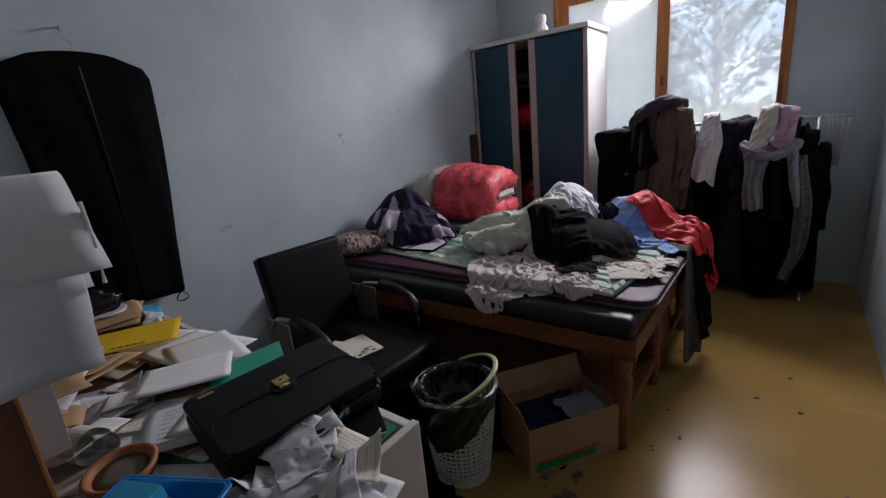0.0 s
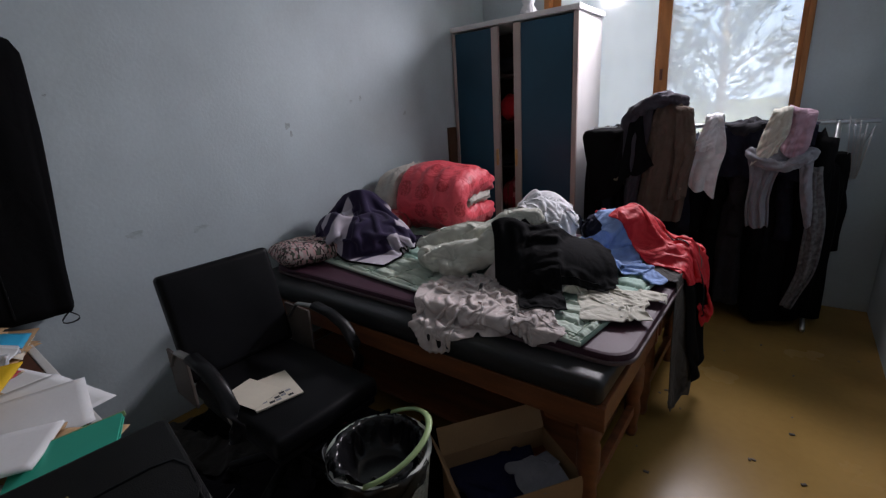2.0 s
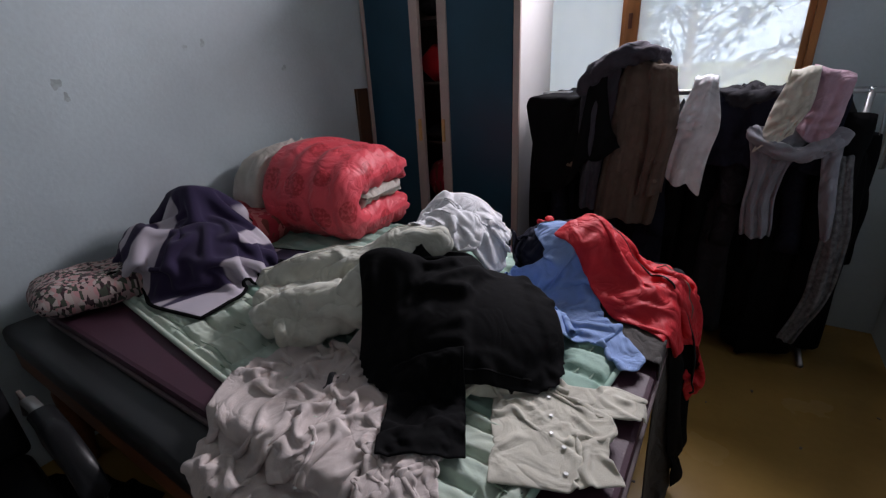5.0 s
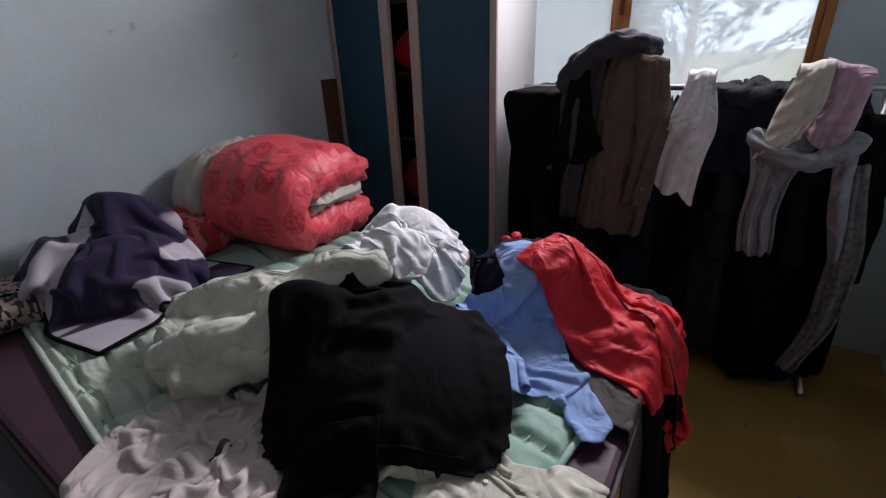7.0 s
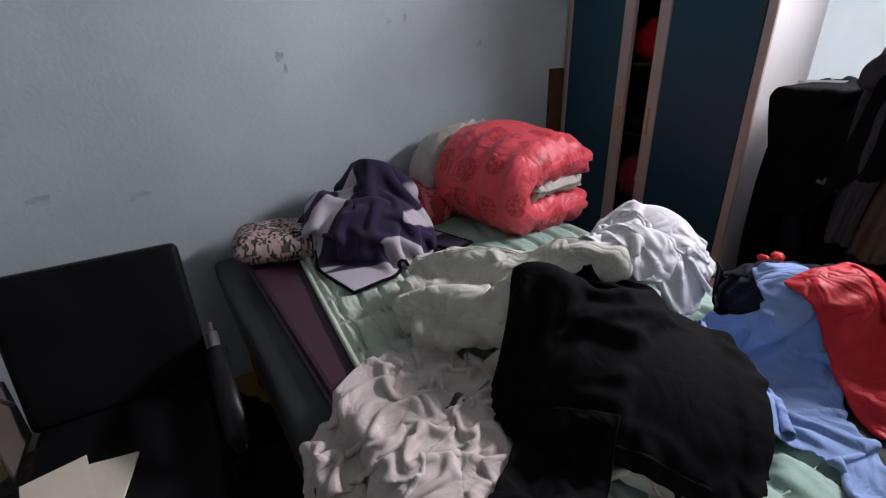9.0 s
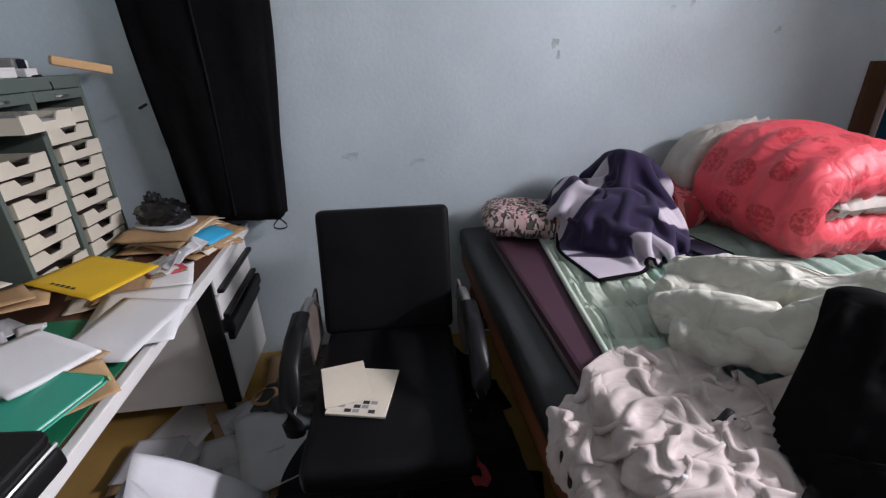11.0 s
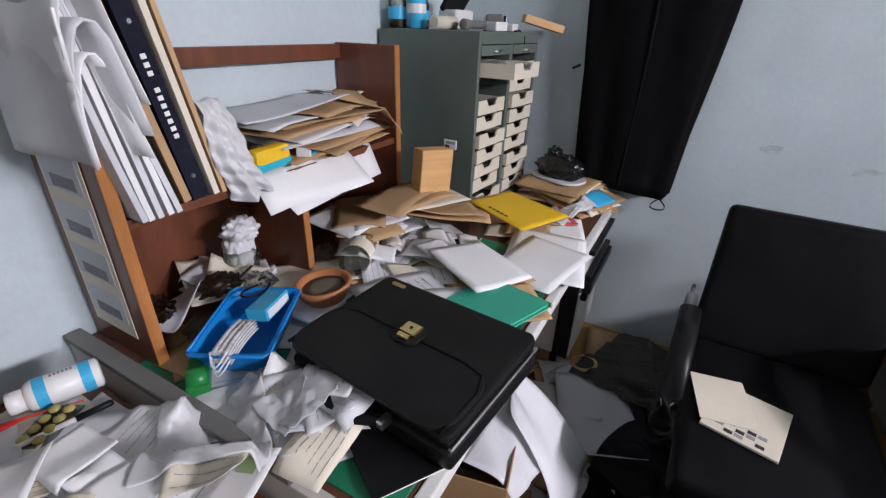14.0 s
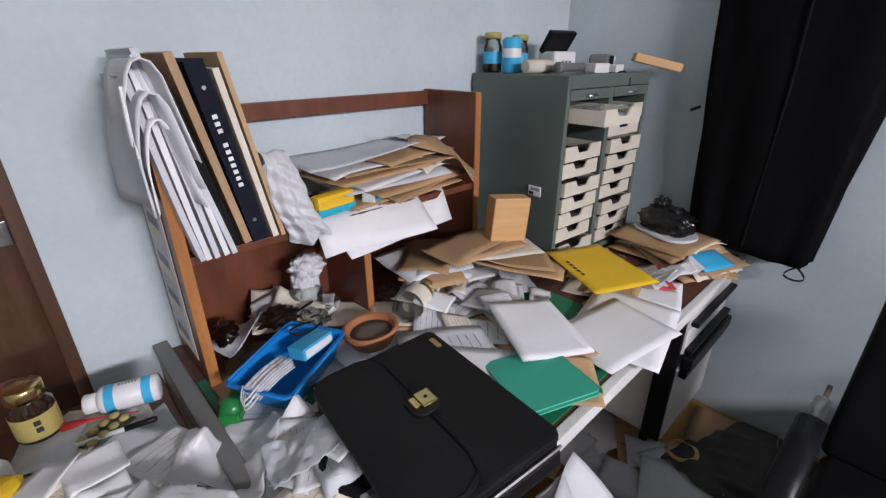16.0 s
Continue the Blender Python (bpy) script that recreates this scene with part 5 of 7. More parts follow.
# ---- under and beside the bed ----
def open_box(w, d, h, m, material, name, label, flap=True):
    t = empty_thing(name, m, label, "box")
    part("bottom", box(-w / 2, w / 2, -d / 2, d / 2, 0.001, 0.006), material, t)
    for x0, x1, y0, y1 in ((-w / 2, -w / 2 + 0.005, -d / 2, d / 2), (w / 2 - 0.005, w / 2, -d / 2, d / 2), (-w / 2 + 0.005, w / 2 - 0.005, -d / 2, -d / 2 + 0.005), (-w / 2 + 0.005, w / 2 - 0.005, d / 2 - 0.005, d / 2)):
        part("side", box(x0, x1, y0, y1, 0.006, h, 0.001, 1), material, t)
    if flap:
        part("flap", box(-w / 2, w / 2, 0, 0.10, 0, 0.005, 0.001, 1, pose(0, d / 2, h, 62, 0, 0)), material, t)
        part("flap", box(-d / 2, d / 2, 0, 0.12, 0, 0.005, 0.001, 1, pose(-w / 2, 0, h, 70, 0, 90)), material, t)
        part("printed_band", box(-w / 2 + 0.03, w / 2 - 0.12, -d / 2 - 0.003, -d / 2, 0.03, 0.065), green_plastic, t, "green printed stripe")
        part("printed_band", box(-w / 2 + 0.03, w / 2 - 0.10, -d / 2 - 0.003, -d / 2, 0.07, 0.078), red_plastic, t, "thin red printed line")
    return t


open_box(0.44, 0.28, 0.24, pose(-0.733, 1.633, 0, 0, 0, 55), cardboard, "cardboard_box", "open brown cardboard box with clothes under the table")
BOXP = Pile(-1.1, -0.2, 1.1, 2.0, lambda x, y: np.full_like(x, 0.10), 0.02)


def crumple(name, label, category, material, w, h, cx, cy, z, rz, seed, nx=30, sq=0.6, thick=0.004, pile=None):
    pl = pile or Pile(cx - 1, cx + 1, cy - 1, cy + 1, lambda x, y: np.full_like(x, z), 0.02)
    return drop_cloth(name, label, category, material, w, h, cx, cy, z + 0.12, rz, pl, seed, nx, sq, None, thick, 80, 1)


heap(BOXP, -0.68, 1.57, 0.16, 0.12, 57, 0.0)
crumple("navy_sweater", "dark navy sweater stuffed in the box", "sweater", cloth_indigo, 0.42, 0.36, -0.77, 1.64, 0.16, 50, 101, sq=0.55, thick=0.012)
crumple("grey_cloth", "grey cloth hanging out of the box", "cloth", cloth_grey, 0.24, 0.20, -0.64, 1.68, 0.215, 57, 102, sq=0.62)

# laundry basket: open lattice wall
lb = empty_thing("laundry_basket", pose(-1.03, 1.285, 0), "pale plastic laundry basket with black bag and green handle", "laundry basket")
BR0, BR1, BH = 0.122, 0.166, 0.43
part("base", lathe([(BR0, 0.0), (BR0, 0.012)], 40), basket_plastic, lb)
part("lower_wall", lathe([(BR0 - 0.004, 0.012), (BR0 + 0.004, 0.05), (BR0, 0.05), (BR0 - 0.006, 0.012)], 40, cap=False), basket_plastic, lb)
rim = lathe([(BR1 - 0.004, BH - 0.035), (BR1 - 0.001, BH - 0.035), (BR1 + 0.002, BH - 0.006), (BR1 + 0.012, BH - 0.004), (BR1 + 0.012, BH), (BR1 - 0.003, BH)], 40, cap=False)
part("rim", rim, basket_plastic, lb, smooth=True)
NSL, NROW = 40, 16
zrow = np.linspace(0.055, BH - 0.04, NROW)
bm = bmesh.new()
for i in range(NSL):
    a = 2 * math.pi * i / NSL
    add_tube(bm, [((BR0 + (BR1 - BR0) * u) * math.cos(a), (BR0 + (BR1 - BR0) * u) * math.sin(a), 0.045 + (BH - 0.075) * u) for u in (0, 0.5, 1)], 0.004, 4)
for z in zrow:
    rr = BR0 + (BR1 - BR0) * (z - 0.045) / (BH - 0.075)
    add_lathe(bm, [(rr - 0.003, z - 0.004), (rr + 0.003, z - 0.004), (rr + 0.003, z + 0.004), (rr - 0.003, z + 0.004)], 40, cap=False)
ob = part("lattice", bm, basket_plastic, lb, "lattice wall of small square holes")
tagged(ob, kind="stuff")
part("carry_handle", tube(arc_points(lambda u: ((BR1 + 0.008) * math.cos(radians(-60 + 180 * u)), (BR1 + 0.008) * math.sin(radians(-60 + 180 * u)), BH + 0.008 + 0.075 * math.sin(u * math.pi)), 17), 0.011, 8, 0.5), lime_plastic, lb, "pale green carrying handle", True)
BSK = Pile(-1.5, -0.6, 0.8, 1.8, lambda x, y: np.where((x + 1.03) ** 2 + (y - 1.285) ** 2 < 0.13 ** 2, 0.33, np.where((x + 1.03) ** 2 + (y - 1.285) ** 2 < 0.168 ** 2, BH + 0.012, 0.0)))
bag_ = drop_cloth("bin_bag", "crumpled smoky black plastic bag lining the basket", "plastic bag", black_bag, 0.44, 0.44, -1.05, 1.30, 0.55, 20, BSK, 104, 40, 0.70, thick=0.003, friction=0.9)
U, V = np.meshgrid(np.linspace(0, 1, 34), np.linspace(0, 1, 20), indexing="ij")
A = np.radians(-150 + 165 * U)
RB = BR1 + 0.016 - 0.022 * V + 0.010 * np.abs(np.sin(9 * U * 3.14 + 3 * V)) * V + 0.006 * np.sin(23 * U + 11 * V)
cover = np.stack([-1.03 + RB * np.cos(A), 1.285 + RB * np.sin(A), BH + 0.012 - (0.20 + 0.04 * np.sin(5 * U)) * V * (0.35 + 0.65 * np.sin(math.pi * U)) + 0.004 * np.sin(31 * U)], -1)
ob = part("bag_edge", grid_bm(cover, (0.02, 0.02)), smoke_bag, bag_, "smoky bag edge turned over the rim", True)
thicken(ob, 0.0015, 0)

# ---- desk ----
DZ = 0.74
dk = empty_thing("desk", pose(0, 0, 0), "old office desk with brown top, white edge and drawer pedestal", "desk")
part("top", box(-2.50, -0.715, -0.20, 0.672, 0.712, DZ, 0.002), desk_brown, dk, "dark brown worn desktop")
part("front_edge", box(-2.50, -0.715, 0.674, 0.70, 0.705, DZ + 0.003, 0.004), desk_white, dk, "white edge strip")
part("side_panel", box(-0.713, -0.69, -0.20, 0.70, 0.0, DZ + 0.012, 0.004), desk_laminate, dk, "pale grey-beige side panel")
part("side_cap", box(-0.722, -0.686, -0.20, 0.50, DZ + 0.013, DZ + 0.03, 0.004), desk_grey, dk, "grey raised edge strip")
part("modesty_panel", box(-2.03, -0.715, -0.15, -0.135, 0.25, 0.711), desk_laminate, dk)
ped = part("pedestal", box(-2.49, -2.05, -0.15, 0.655, 0.10, 0.70, 0.004), desk_laminate, dk, "pale laminate drawer pedestal")
part("pedestal_edge", box(-2.052, -2.036, 0.60, 0.668, 0.10, 0.70, 0.003), plastic_black, ped, "black corner edge")
for z0, z1 in ((0.61, 0.70), (0.50, 0.60), (0.105, 0.44)):
    dr = part("drawer_front", box(-2.485, -2.055, 0.656, 0.674, z0, z1 - 0.005, 0.003), desk_white, dk)
    part("drawer_handle", box(-2.48, -2.06, 0.674, 0.70, z1 - 0.04 if z0 < 0.5 else z0 + 0.004, z1 - 0.008 if z0 < 0.5 else z0 + 0.022, 0.006), plastic_black, dr, "black bar handle")
part("handle_strip", box(-2.48, -2.05, 0.674, 0.712, 0.445, 0.495, 0.008), plastic_black, dk, "wide black grip strip")
for x in (-2.45, -2.09):
    for y in (-0.10, 0.60):
        part("foot", lathe([(0.018, 0), (0.018, 0.10)], 10, pose(x, y, 0)), plastic_black, dk)
part("blotter", box(-1.72, -0.73, 0.0, 0.665, DZ + 0.0005, DZ + 0.004, 0.001, 1), blotter_green, dk, "green desk mat")

st = empty_thing("side_table", pose(0, 0, 0), "low brown side table beside the desk, heaped with papers", "table")
part("tabletop", box(-0.682, -0.36, -0.19, 0.50, 0.655, 0.69, 0.004), brown_wood, st)
for x in (-0.66, -0.385):
    for y in (-0.165, 0.475):
        part("leg", box(x - 0.018, x + 0.018, y - 0.018, y + 0.018, 0, 0.654, 0.003), brown_wood, st)
part("apron", box(-0.645, -0.40, 0.463, 0.482, 0.58, 0.654, 0.003), brown_wood, st)
part("apron", box(-0.394, -0.376, -0.145, 0.455, 0.58, 0.654, 0.003), brown_wood, st)

DESK = Pile(-2.52, -0.2, -0.2, 1.1, lambda x, y: np.where((x < -0.69) & (y < 0.70), DZ + 0.004, np.where((x < -0.36) & (x >= -0.69) & (y < 0.50), 0.691, 0.0)), 0.01)


def rest(x, y):
    return float(DESK.at(np.array([x]), np.array([y]))[0])


def surface(P, a, b):
    """A place on a sheet, by shares of its width and height."""
    n, k = P.shape[:2]
    fa, fb = min(max(a, 0), 0.999) * (n - 1), min(max(b, 0), 0.999) * (k - 1)
    i, j = int(fa), int(fb)
    u, v = fa - i, fb - j
    return (P[i, j] * (1 - u) + P[i + 1, j] * u) * (1 - v) + (P[i, j + 1] * (1 - u) + P[i + 1, j + 1] * u) * v


def printed(parent, P, spans, material, name="printed_text", lift=0.0022):
    """Plain bars of print on a sheet: spans of (a0, a1, b0, b1) in shares of it."""
    bm = bmesh.new()
    for a0, a1, b0, b1 in spans:
        cols = max(2, int((a1 - a0) * 12) + 1)
        lo = [bm.verts.new(Vector(surface(P, a0 + (a1 - a0) * q / (cols - 1), b0)) + Vector((0, 0, lift))) for q in range(cols)]
        hi = [bm.verts.new(Vector(surface(P, a0 + (a1 - a0) * q / (cols - 1), b1)) + Vector((0, 0, lift))) for q in range(cols)]
        for q in range(cols - 1):
            bm.faces.new((lo[q], lo[q + 1], hi[q + 1], hi[q]))
    return part(name, bm, material, parent)


def text_rows(r, n, a0=0.12, a1=0.88, b0=0.15, b1=0.85, h=0.014):
    out = []
    for i in range(n):
        b = b0 + (b1 - b0) * i / max(1, n - 1)
        a = a0
        while a < a1 - 0.05:
            e = min(a1, a + r.uniform(0.05, 0.22))
            out.append((a, e, b, b + h))
            a = e + 0.025
            if r.random() < 0.12:
                break
    return out


def lay_sheet(name, label, category, material, w, h, cx, cy, rz, pile, seed, curl=0.012, thick=0.0012, lines=0, stiff=150, group="", n=13, lift=0.0, droop=0.03):
    """A stiff sheet that bridges what it lies on, with a little curl."""
    r = random.Random(seed)
    k = max(5, int(n * h / w))
    U, V = np.meshgrid(np.linspace(-0.5, 0.5, n), np.linspace(-0.5, 0.5, k), indexing="ij")
    c, s = math.cos(radians(rz)), math.sin(radians(rz))
    X, Y = cx + U * w * c - V * h * s, cy + U * w * s + V * h * c
    base = pile.at(X, Y)
    floor_z = base.max() - droop
    z = np.maximum(base, floor_z)
    for _ in range(stiff):
        p = np.pad(z, 1, mode="reflect", reflect_type="odd")
        z = np.maximum(np.maximum(base, floor_z), (p[2:, 1:-1] + p[:-2, 1:-1] + p[1:-1, 2:] + p[1:-1, :-2]) / 4)
    a, b, d = r.uniform(-1, 1), r.uniform(-1, 1), r.uniform(0, 6)
    bend = np.clip(a * U + b * V, 0, None) ** 2 * 2.2 + 0.12 * (1 + np.sin(7 * U + 5 * V * b + d)) * 0.5
    crease = np.clip(1 - np.abs(np.sin(3.1 * (U * math.cos(d) + V * math.sin(d)) * 3 + d)) * 7, 0, 1)
    z = z + curl * bend + lift + 0.0008 + 0.0016 * crease
    P = np.stack([X, Y, z], -1)
    ob = mesh_thing(name, grid_bm(P, (w / n, h / k)), material, I4, label, category, group, smooth=True)
    thicken(ob, thick, 1.0)
    pile.add(P + np.array([0, 0, thick]), 0.0008)
    if lines:
        printed(ob, P, text_rows(r, lines), ink_grey, lift=thick + 0.0006)
    return ob, P


def paper(material, w, h, cx, cy, rz, seed, pile=None, curl=0.014, lines=0, label="", **kw):
    labels = {"paper_white": "loose white sheet of paper in the clutter", "paper_grey": "loose grey-white sheet of paper", "paper_cream": "loose cream-coloured sheet of paper", "kraft": "brown kraft envelope, creased"}
    nm = "envelope" if material.name == "kraft" else "paper_sheet"
    return lay_sheet(nm, label or labels[material.name], "envelope" if material.name == "kraft" else "paper", material, w, h, cx, cy, rz, pile or DESK, seed, curl, 0.002 if material.name == "kraft" else 0.001, lines, group="loose papers", **kw)


# ---- hutch on the desk ----
hu = empty_thing("desk_hutch", pose(0, 0, DZ + 0.001), "reddish brown wooden desk shelf crammed with papers", "shelf")
part("side_panel", box(-0.772, -0.750, -0.195, 0.045, 0, 0.61, 0.003), brown_wood, hu)
part("side_panel", box(-1.665, -1.643, -0.195, 0.045, 0, 0.615, 0.003), brown_wood, hu)
part("edge_strip", box(-0.773, -0.749, 0.045, 0.051, 0, 0.61, 0.002), orange_wood, hu, "lighter worn edge")
part("edge_strip", box(-1.666, -1.642, 0.045, 0.051, 0, 0.615, 0.002), orange_wood, hu, "lighter worn edge")
part("back_panel", box(-1.642, -0.773, -0.195, -0.185, 0, 0.335), brown_wood, hu)
part("top_rail", box(-1.642, -0.773, -0.195, -0.172, 0.565, 0.61, 0.003), brown_wood, hu)
part("shelf_board", box(-1.642, -0.773, -0.184, 0.042, 0.31, 0.33, 0.002), brown_wood, hu)
part("divider", box(-1.218, -1.198, -0.184, 0.042, 0, 0.309, 0.002), brown_wood, hu)
part("divider_edge", box(-1.219, -1.197, 0.042, 0.048, 0, 0.309, 0.002), orange_wood, hu)
DESK.block(-1.207, -0.08, 0.9, 0.02, 0, 0.744)
SHELF = Pile(-1.9, -0.7, -0.2, 0.3, lambda x, y: np.where((x > -1.64) & (x < -0.77) & (y < 0.045), DZ + 0.333, 0.3), 0.01)

# leaning files and binders
def file_block(name, label, category, material, w, h, d, x, z, tilt, y=-0.05, rz=0, wavy=0.0, seed=1):
    """A file or a wad of sheets standing on its edge, leaning in the shelf."""
    n, k = 3, 15
    r = random.Random(seed)
    bm = bmesh.new()
    grid = []
    for j in range(k):
        v = j / (k - 1)
        off = wavy * math.sin(v * 2.6 + seed)
        grid.append([bm.verts.new((sx * w / 2 + off, sy * d / 2, v * h)) for sx, sy in ((-1, -1), (1, -1), (1, 1), (-1, 1))])
    for a, b in zip(grid, grid[1:]):
        for q in range(4):
            bm.faces.new((a[q], a[(q + 1) % 4], b[(q + 1) % 4], b[q]))
    bm.faces.new(list(reversed(grid[0])))
    bm.faces.new(grid[-1])
    ob = mesh_thing(name, bm, material, pose(x, y, z, 0, tilt, rz), label, category, "files in the shelf")
    return ob


SZ = DZ + 0.333
bd = file_block("ring_binder", "dark navy ring binder with pale printed spine", "binder", cloth_navy, 0.036, 0.385, 0.20, -0.925, SZ + 0.003, 10)
bm = bmesh.new()
for i, z in enumerate(np.linspace(0.13, 0.275, 11)):
    if i != 7:
        add_box(bm, -0.005, 0.005, 0.1, 0.1012, z, z + 0.0085)
part("spine_print", bm, paper_white, bd, "pale spine lettering as bars")
for z in (0.05, 0.335):
    part("rivet", lathe([(0.005, 0), (0.004, 0.003)], 12, pose(0, 0.1, z, -90, 0, 0)), grey_metal, bd, "small steel rivet")
file_block("paper_file", "cream folder of white sheets standing in the shelf", "folder", paper_cream, 0.013, 0.37, 0.21, -0.958, SZ + 0.003, 10, seed=2)
file_block("kraft_folder", "tall brown kraft folder standing in the shelf", "folder", kraft, 0.010, 0.40, 0.215, -0.975, SZ + 0.002, 10, seed=3)
file_block("kraft_folder", "tall brown kraft folder standing in the shelf", "folder", kraft, 0.016, 0.40, 0.20, -0.895, SZ + 0.003, 11, seed=4)
file_block("black_folder", "thin black folder standing in the shelf", "folder", plastic_black, 0.014, 0.34, 0.19, -0.874, SZ + 0.003, 12, seed=5)
file_block("kraft_folder", "tall brown kraft folder standing in the shelf", "folder", kraft, 0.010, 0.39, 0.19, -0.858, SZ + 0.003, 12, seed=6)
for i in range(5):
    file_block("document_wad", "wad of curled white documents in the shelf", "papers", paper_white if i % 2 else paper_grey, 0.011, 0.36 + 0.012 * i, 0.21 + 0.004 * i, -0.793 - 0.0128 * i, SZ + 0.003, 9 + 0.6 * i, y=-0.02, wavy=0.006, seed=7 + i)


def flop_sheet(name, label, material, y0, y1, z_top, out, drop, seed, thick=0.002, up=0.05):
    """Sheets folded over the hutch's side panel, hanging outside it."""
    r = random.Random(seed)
    n, k = 17, 9
    P = np.zeros((n, k, 3))
    for i in range(n):
        u = i / (n - 1)
        for j in range(k):
            v = j / (k - 1)
            y = y0 + (y1 - y0) * v
            if u < 0.35:
                a = u / 0.35
                x, z = -0.80 + 0.03 * a, z_top - 0.16 * (1 - a)
                x += 0.005 * math.sin(9 * v + seed)
            else:
                a = (u - 0.35) / 0.65
                x = -0.77 + out * math.sin(min(1, a * 1.6) * 1.57) + 0.012 * a * math.sin(5 * v + seed)
                z = z_top + up * math.sin(min(1, a * 2.2) * math.pi) * 0.6 - drop * a ** 1.25
            P[i, j] = (x, y + 0.01 * math.sin(4 * u + seed), z)
    ob = mesh_thing(name, grid_bm(P, (0.02, 0.02)), material, I4, label, "papers", "files in the shelf", smooth=True)
    thicken(ob, thick, 0)
    return ob


flop_sheet("hanging_sheet", "white sheets flopping over the shelf side", paper_grey, -0.09, 0.15, 1.40, 0.055, 0.20, 1, 0.004)
flop_sheet("hanging_sheet", "white sheets flopping over the shelf side", paper_white, -0.12, 0.13, 1.36, 0.035, 0.16, 2, 0.003, 0.03)
ps_ = flop_sheet("plastic_sleeve", "clear plastic sleeve with papers over the shelf side", paper_white, -0.04, 0.17, 1.45, 0.05, 0.12, 3, 0.002, 0.04)
part("sleeve_edge", tube([(-0.715, 0.165, 1.42), (-0.712, 0.166, 1.36), (-0.714, 0.165, 1.31)], 0.003, 6), white_plastic, ps_, "stiff clear edge strip")
cal = empty_thing("wall_calendar", pose(-0.7485, -0.075, 0.80), "narrow paper calendar strip with blue pictures on the shelf side", "calendar")
part("sheet", box(0, 0.0015, -0.085, 0.075, 0.0, 0.40), paper_cream, cal)
for i in range(4):
    part("picture_band", box(0.0016, 0.0024, -0.075, 0.06, 0.03 + 0.095 * i, 0.10 + 0.095 * i), paper_grey, cal, "faded blue-grey picture")
    part("picture_detail", box(0.0025, 0.003, -0.05, 0.04, 0.035 + 0.095 * i, 0.06 + 0.095 * i), cloth_grey, cal)

# papers heaped on the shelf
for i, (mt, w, h, x, y, rz) in enumerate(((paper_white, 0.40, 0.24, -1.30, -0.02, 6), (paper_white, 0.34, 0.24, -1.24, 0.0, -8), (kraft, 0.32, 0.22, -1.40, -0.05, 10), (kraft, 0.36, 0.24, -1.36, -0.03, -5), (kraft, 0.30, 0.22, -1.40, -0.02, 12),
                                         (paper_white, 0.30, 0.21, -1.48, -0.06, -9), (kraft, 0.35, 0.24, -1.40, -0.03, 4), (paper_grey, 0.36, 0.22, -1.34, -0.04, -3), (paper_white, 0.33, 0.22, -1.36, -0.05, 4), (paper_cream, 0.20, 0.17, -1.48, -0.04, 20), (paper_white, 0.20, 0.16, -1.50, -0.07, -15), (kraft, 0.34, 0.23, -1.28, -0.03, 7), (kraft, 0.36, 0.22, -1.34, -0.02, -6), (paper_white, 0.30, 0.21, -1.26, -0.04, 3), (kraft, 0.30, 0.21, -1.40, -0.04, 12), (paper_grey, 0.33, 0.21, -1.24, -0.05, -4), (paper_white, 0.18, 0.14, -1.50, -0.08, 24))):
    paper(mt, w, h, x, y, rz, 200 + i, SHELF, 0.018, lift=0.004 if i > 2 else 0.0, droop=0.09 if i < 2 else 0.02)
pk = mesh_thing("snack_packet", box(-0.06, 0.06, -0.02, 0.02, 0, 0.055, 0.012, 2), yellow_paper, pose(-1.13, 0.025, DZ + 0.345, 0, 0, 8), "yellow and blue printed snack packet", "packet")
part("blue_band", box(-0.061, 0.061, -0.021, 0.0212, 0.0, 0.024, 0.008), cyan_paper, pk, "turquoise lower half")
bx = mesh_thing("small_box", box(-0.045, 0.045, -0.02, 0.02, 0, 0.028, 0.002), paper_white, pose(-1.265, 0.03, DZ + 0.345, 0, -8, 20), "small white and blue printed carton", "box")
part("printed_face", box(-0.04, 0.04, 0.0205, 0.0212, 0.003, 0.025), sky_blue, bx, "blue printed face")
paper(kraft, 0.20, 0.13, -1.52, 0.03, -52, 230, SHELF, 0.02, droop=0.12)

# ---- drawer cabinet on the desk ----
cb = empty_thing("drawer_cabinet", pose(-2.12, 0.04, DZ + 0.006, 0, 0, -4), "grey-green steel cabinet with two columns of cream trays", "cabinet")
CW, CD, CH = 0.50, 0.43, 0.655
for b in (box(-CW / 2, -CW / 2 + 0.018, -CD / 2, CD / 2, 0, CH, 0.003), box(CW / 2 - 0.018, CW / 2, -CD / 2, CD / 2, 0, CH, 0.003), box(-CW / 2 + 0.018, CW / 2 - 0.018, -CD / 2, -CD / 2 + 0.01, 0, CH - 0.04),
          box(-CW / 2 + 0.018, CW / 2 - 0.018, -CD / 2, CD / 2, CH - 0.04, CH, 0.003), box(-CW / 2 + 0.018, CW / 2 - 0.018, -CD / 2 + 0.01, CD / 2, 0, 0.02), box(-0.012, 0.012, -CD / 2 + 0.01, CD / 2, 0.02, CH - 0.041)):
    part("carcass", b, cabinet_green, cb)
for s in (-1, 1):
    part("shutter_housing", box(s * 0.125 - 0.112, s * 0.125 + 0.112, CD / 2 - 0.03, CD / 2 + 0.004, CH - 0.075, CH - 0.042, 0.004), cabinet_green, cb, "rolled shutter housing")
    part("shutter_grip", tube([(s * 0.125 - 0.03, CD / 2 + 0.006, CH - 0.062), (s * 0.125, CD / 2 + 0.013, CH - 0.062), (s * 0.125 + 0.03, CD / 2 + 0.006, CH - 0.062)], 0.005, 8), grey_metal, cb, "small chrome grip", True)
tg = part("name_tag", box(CW / 2 - 0.002, CW / 2 + 0.003, 0.09, 0.145, 0.255, 0.29, 0.001, 1), paper_white, cb, "white sticker with small print")
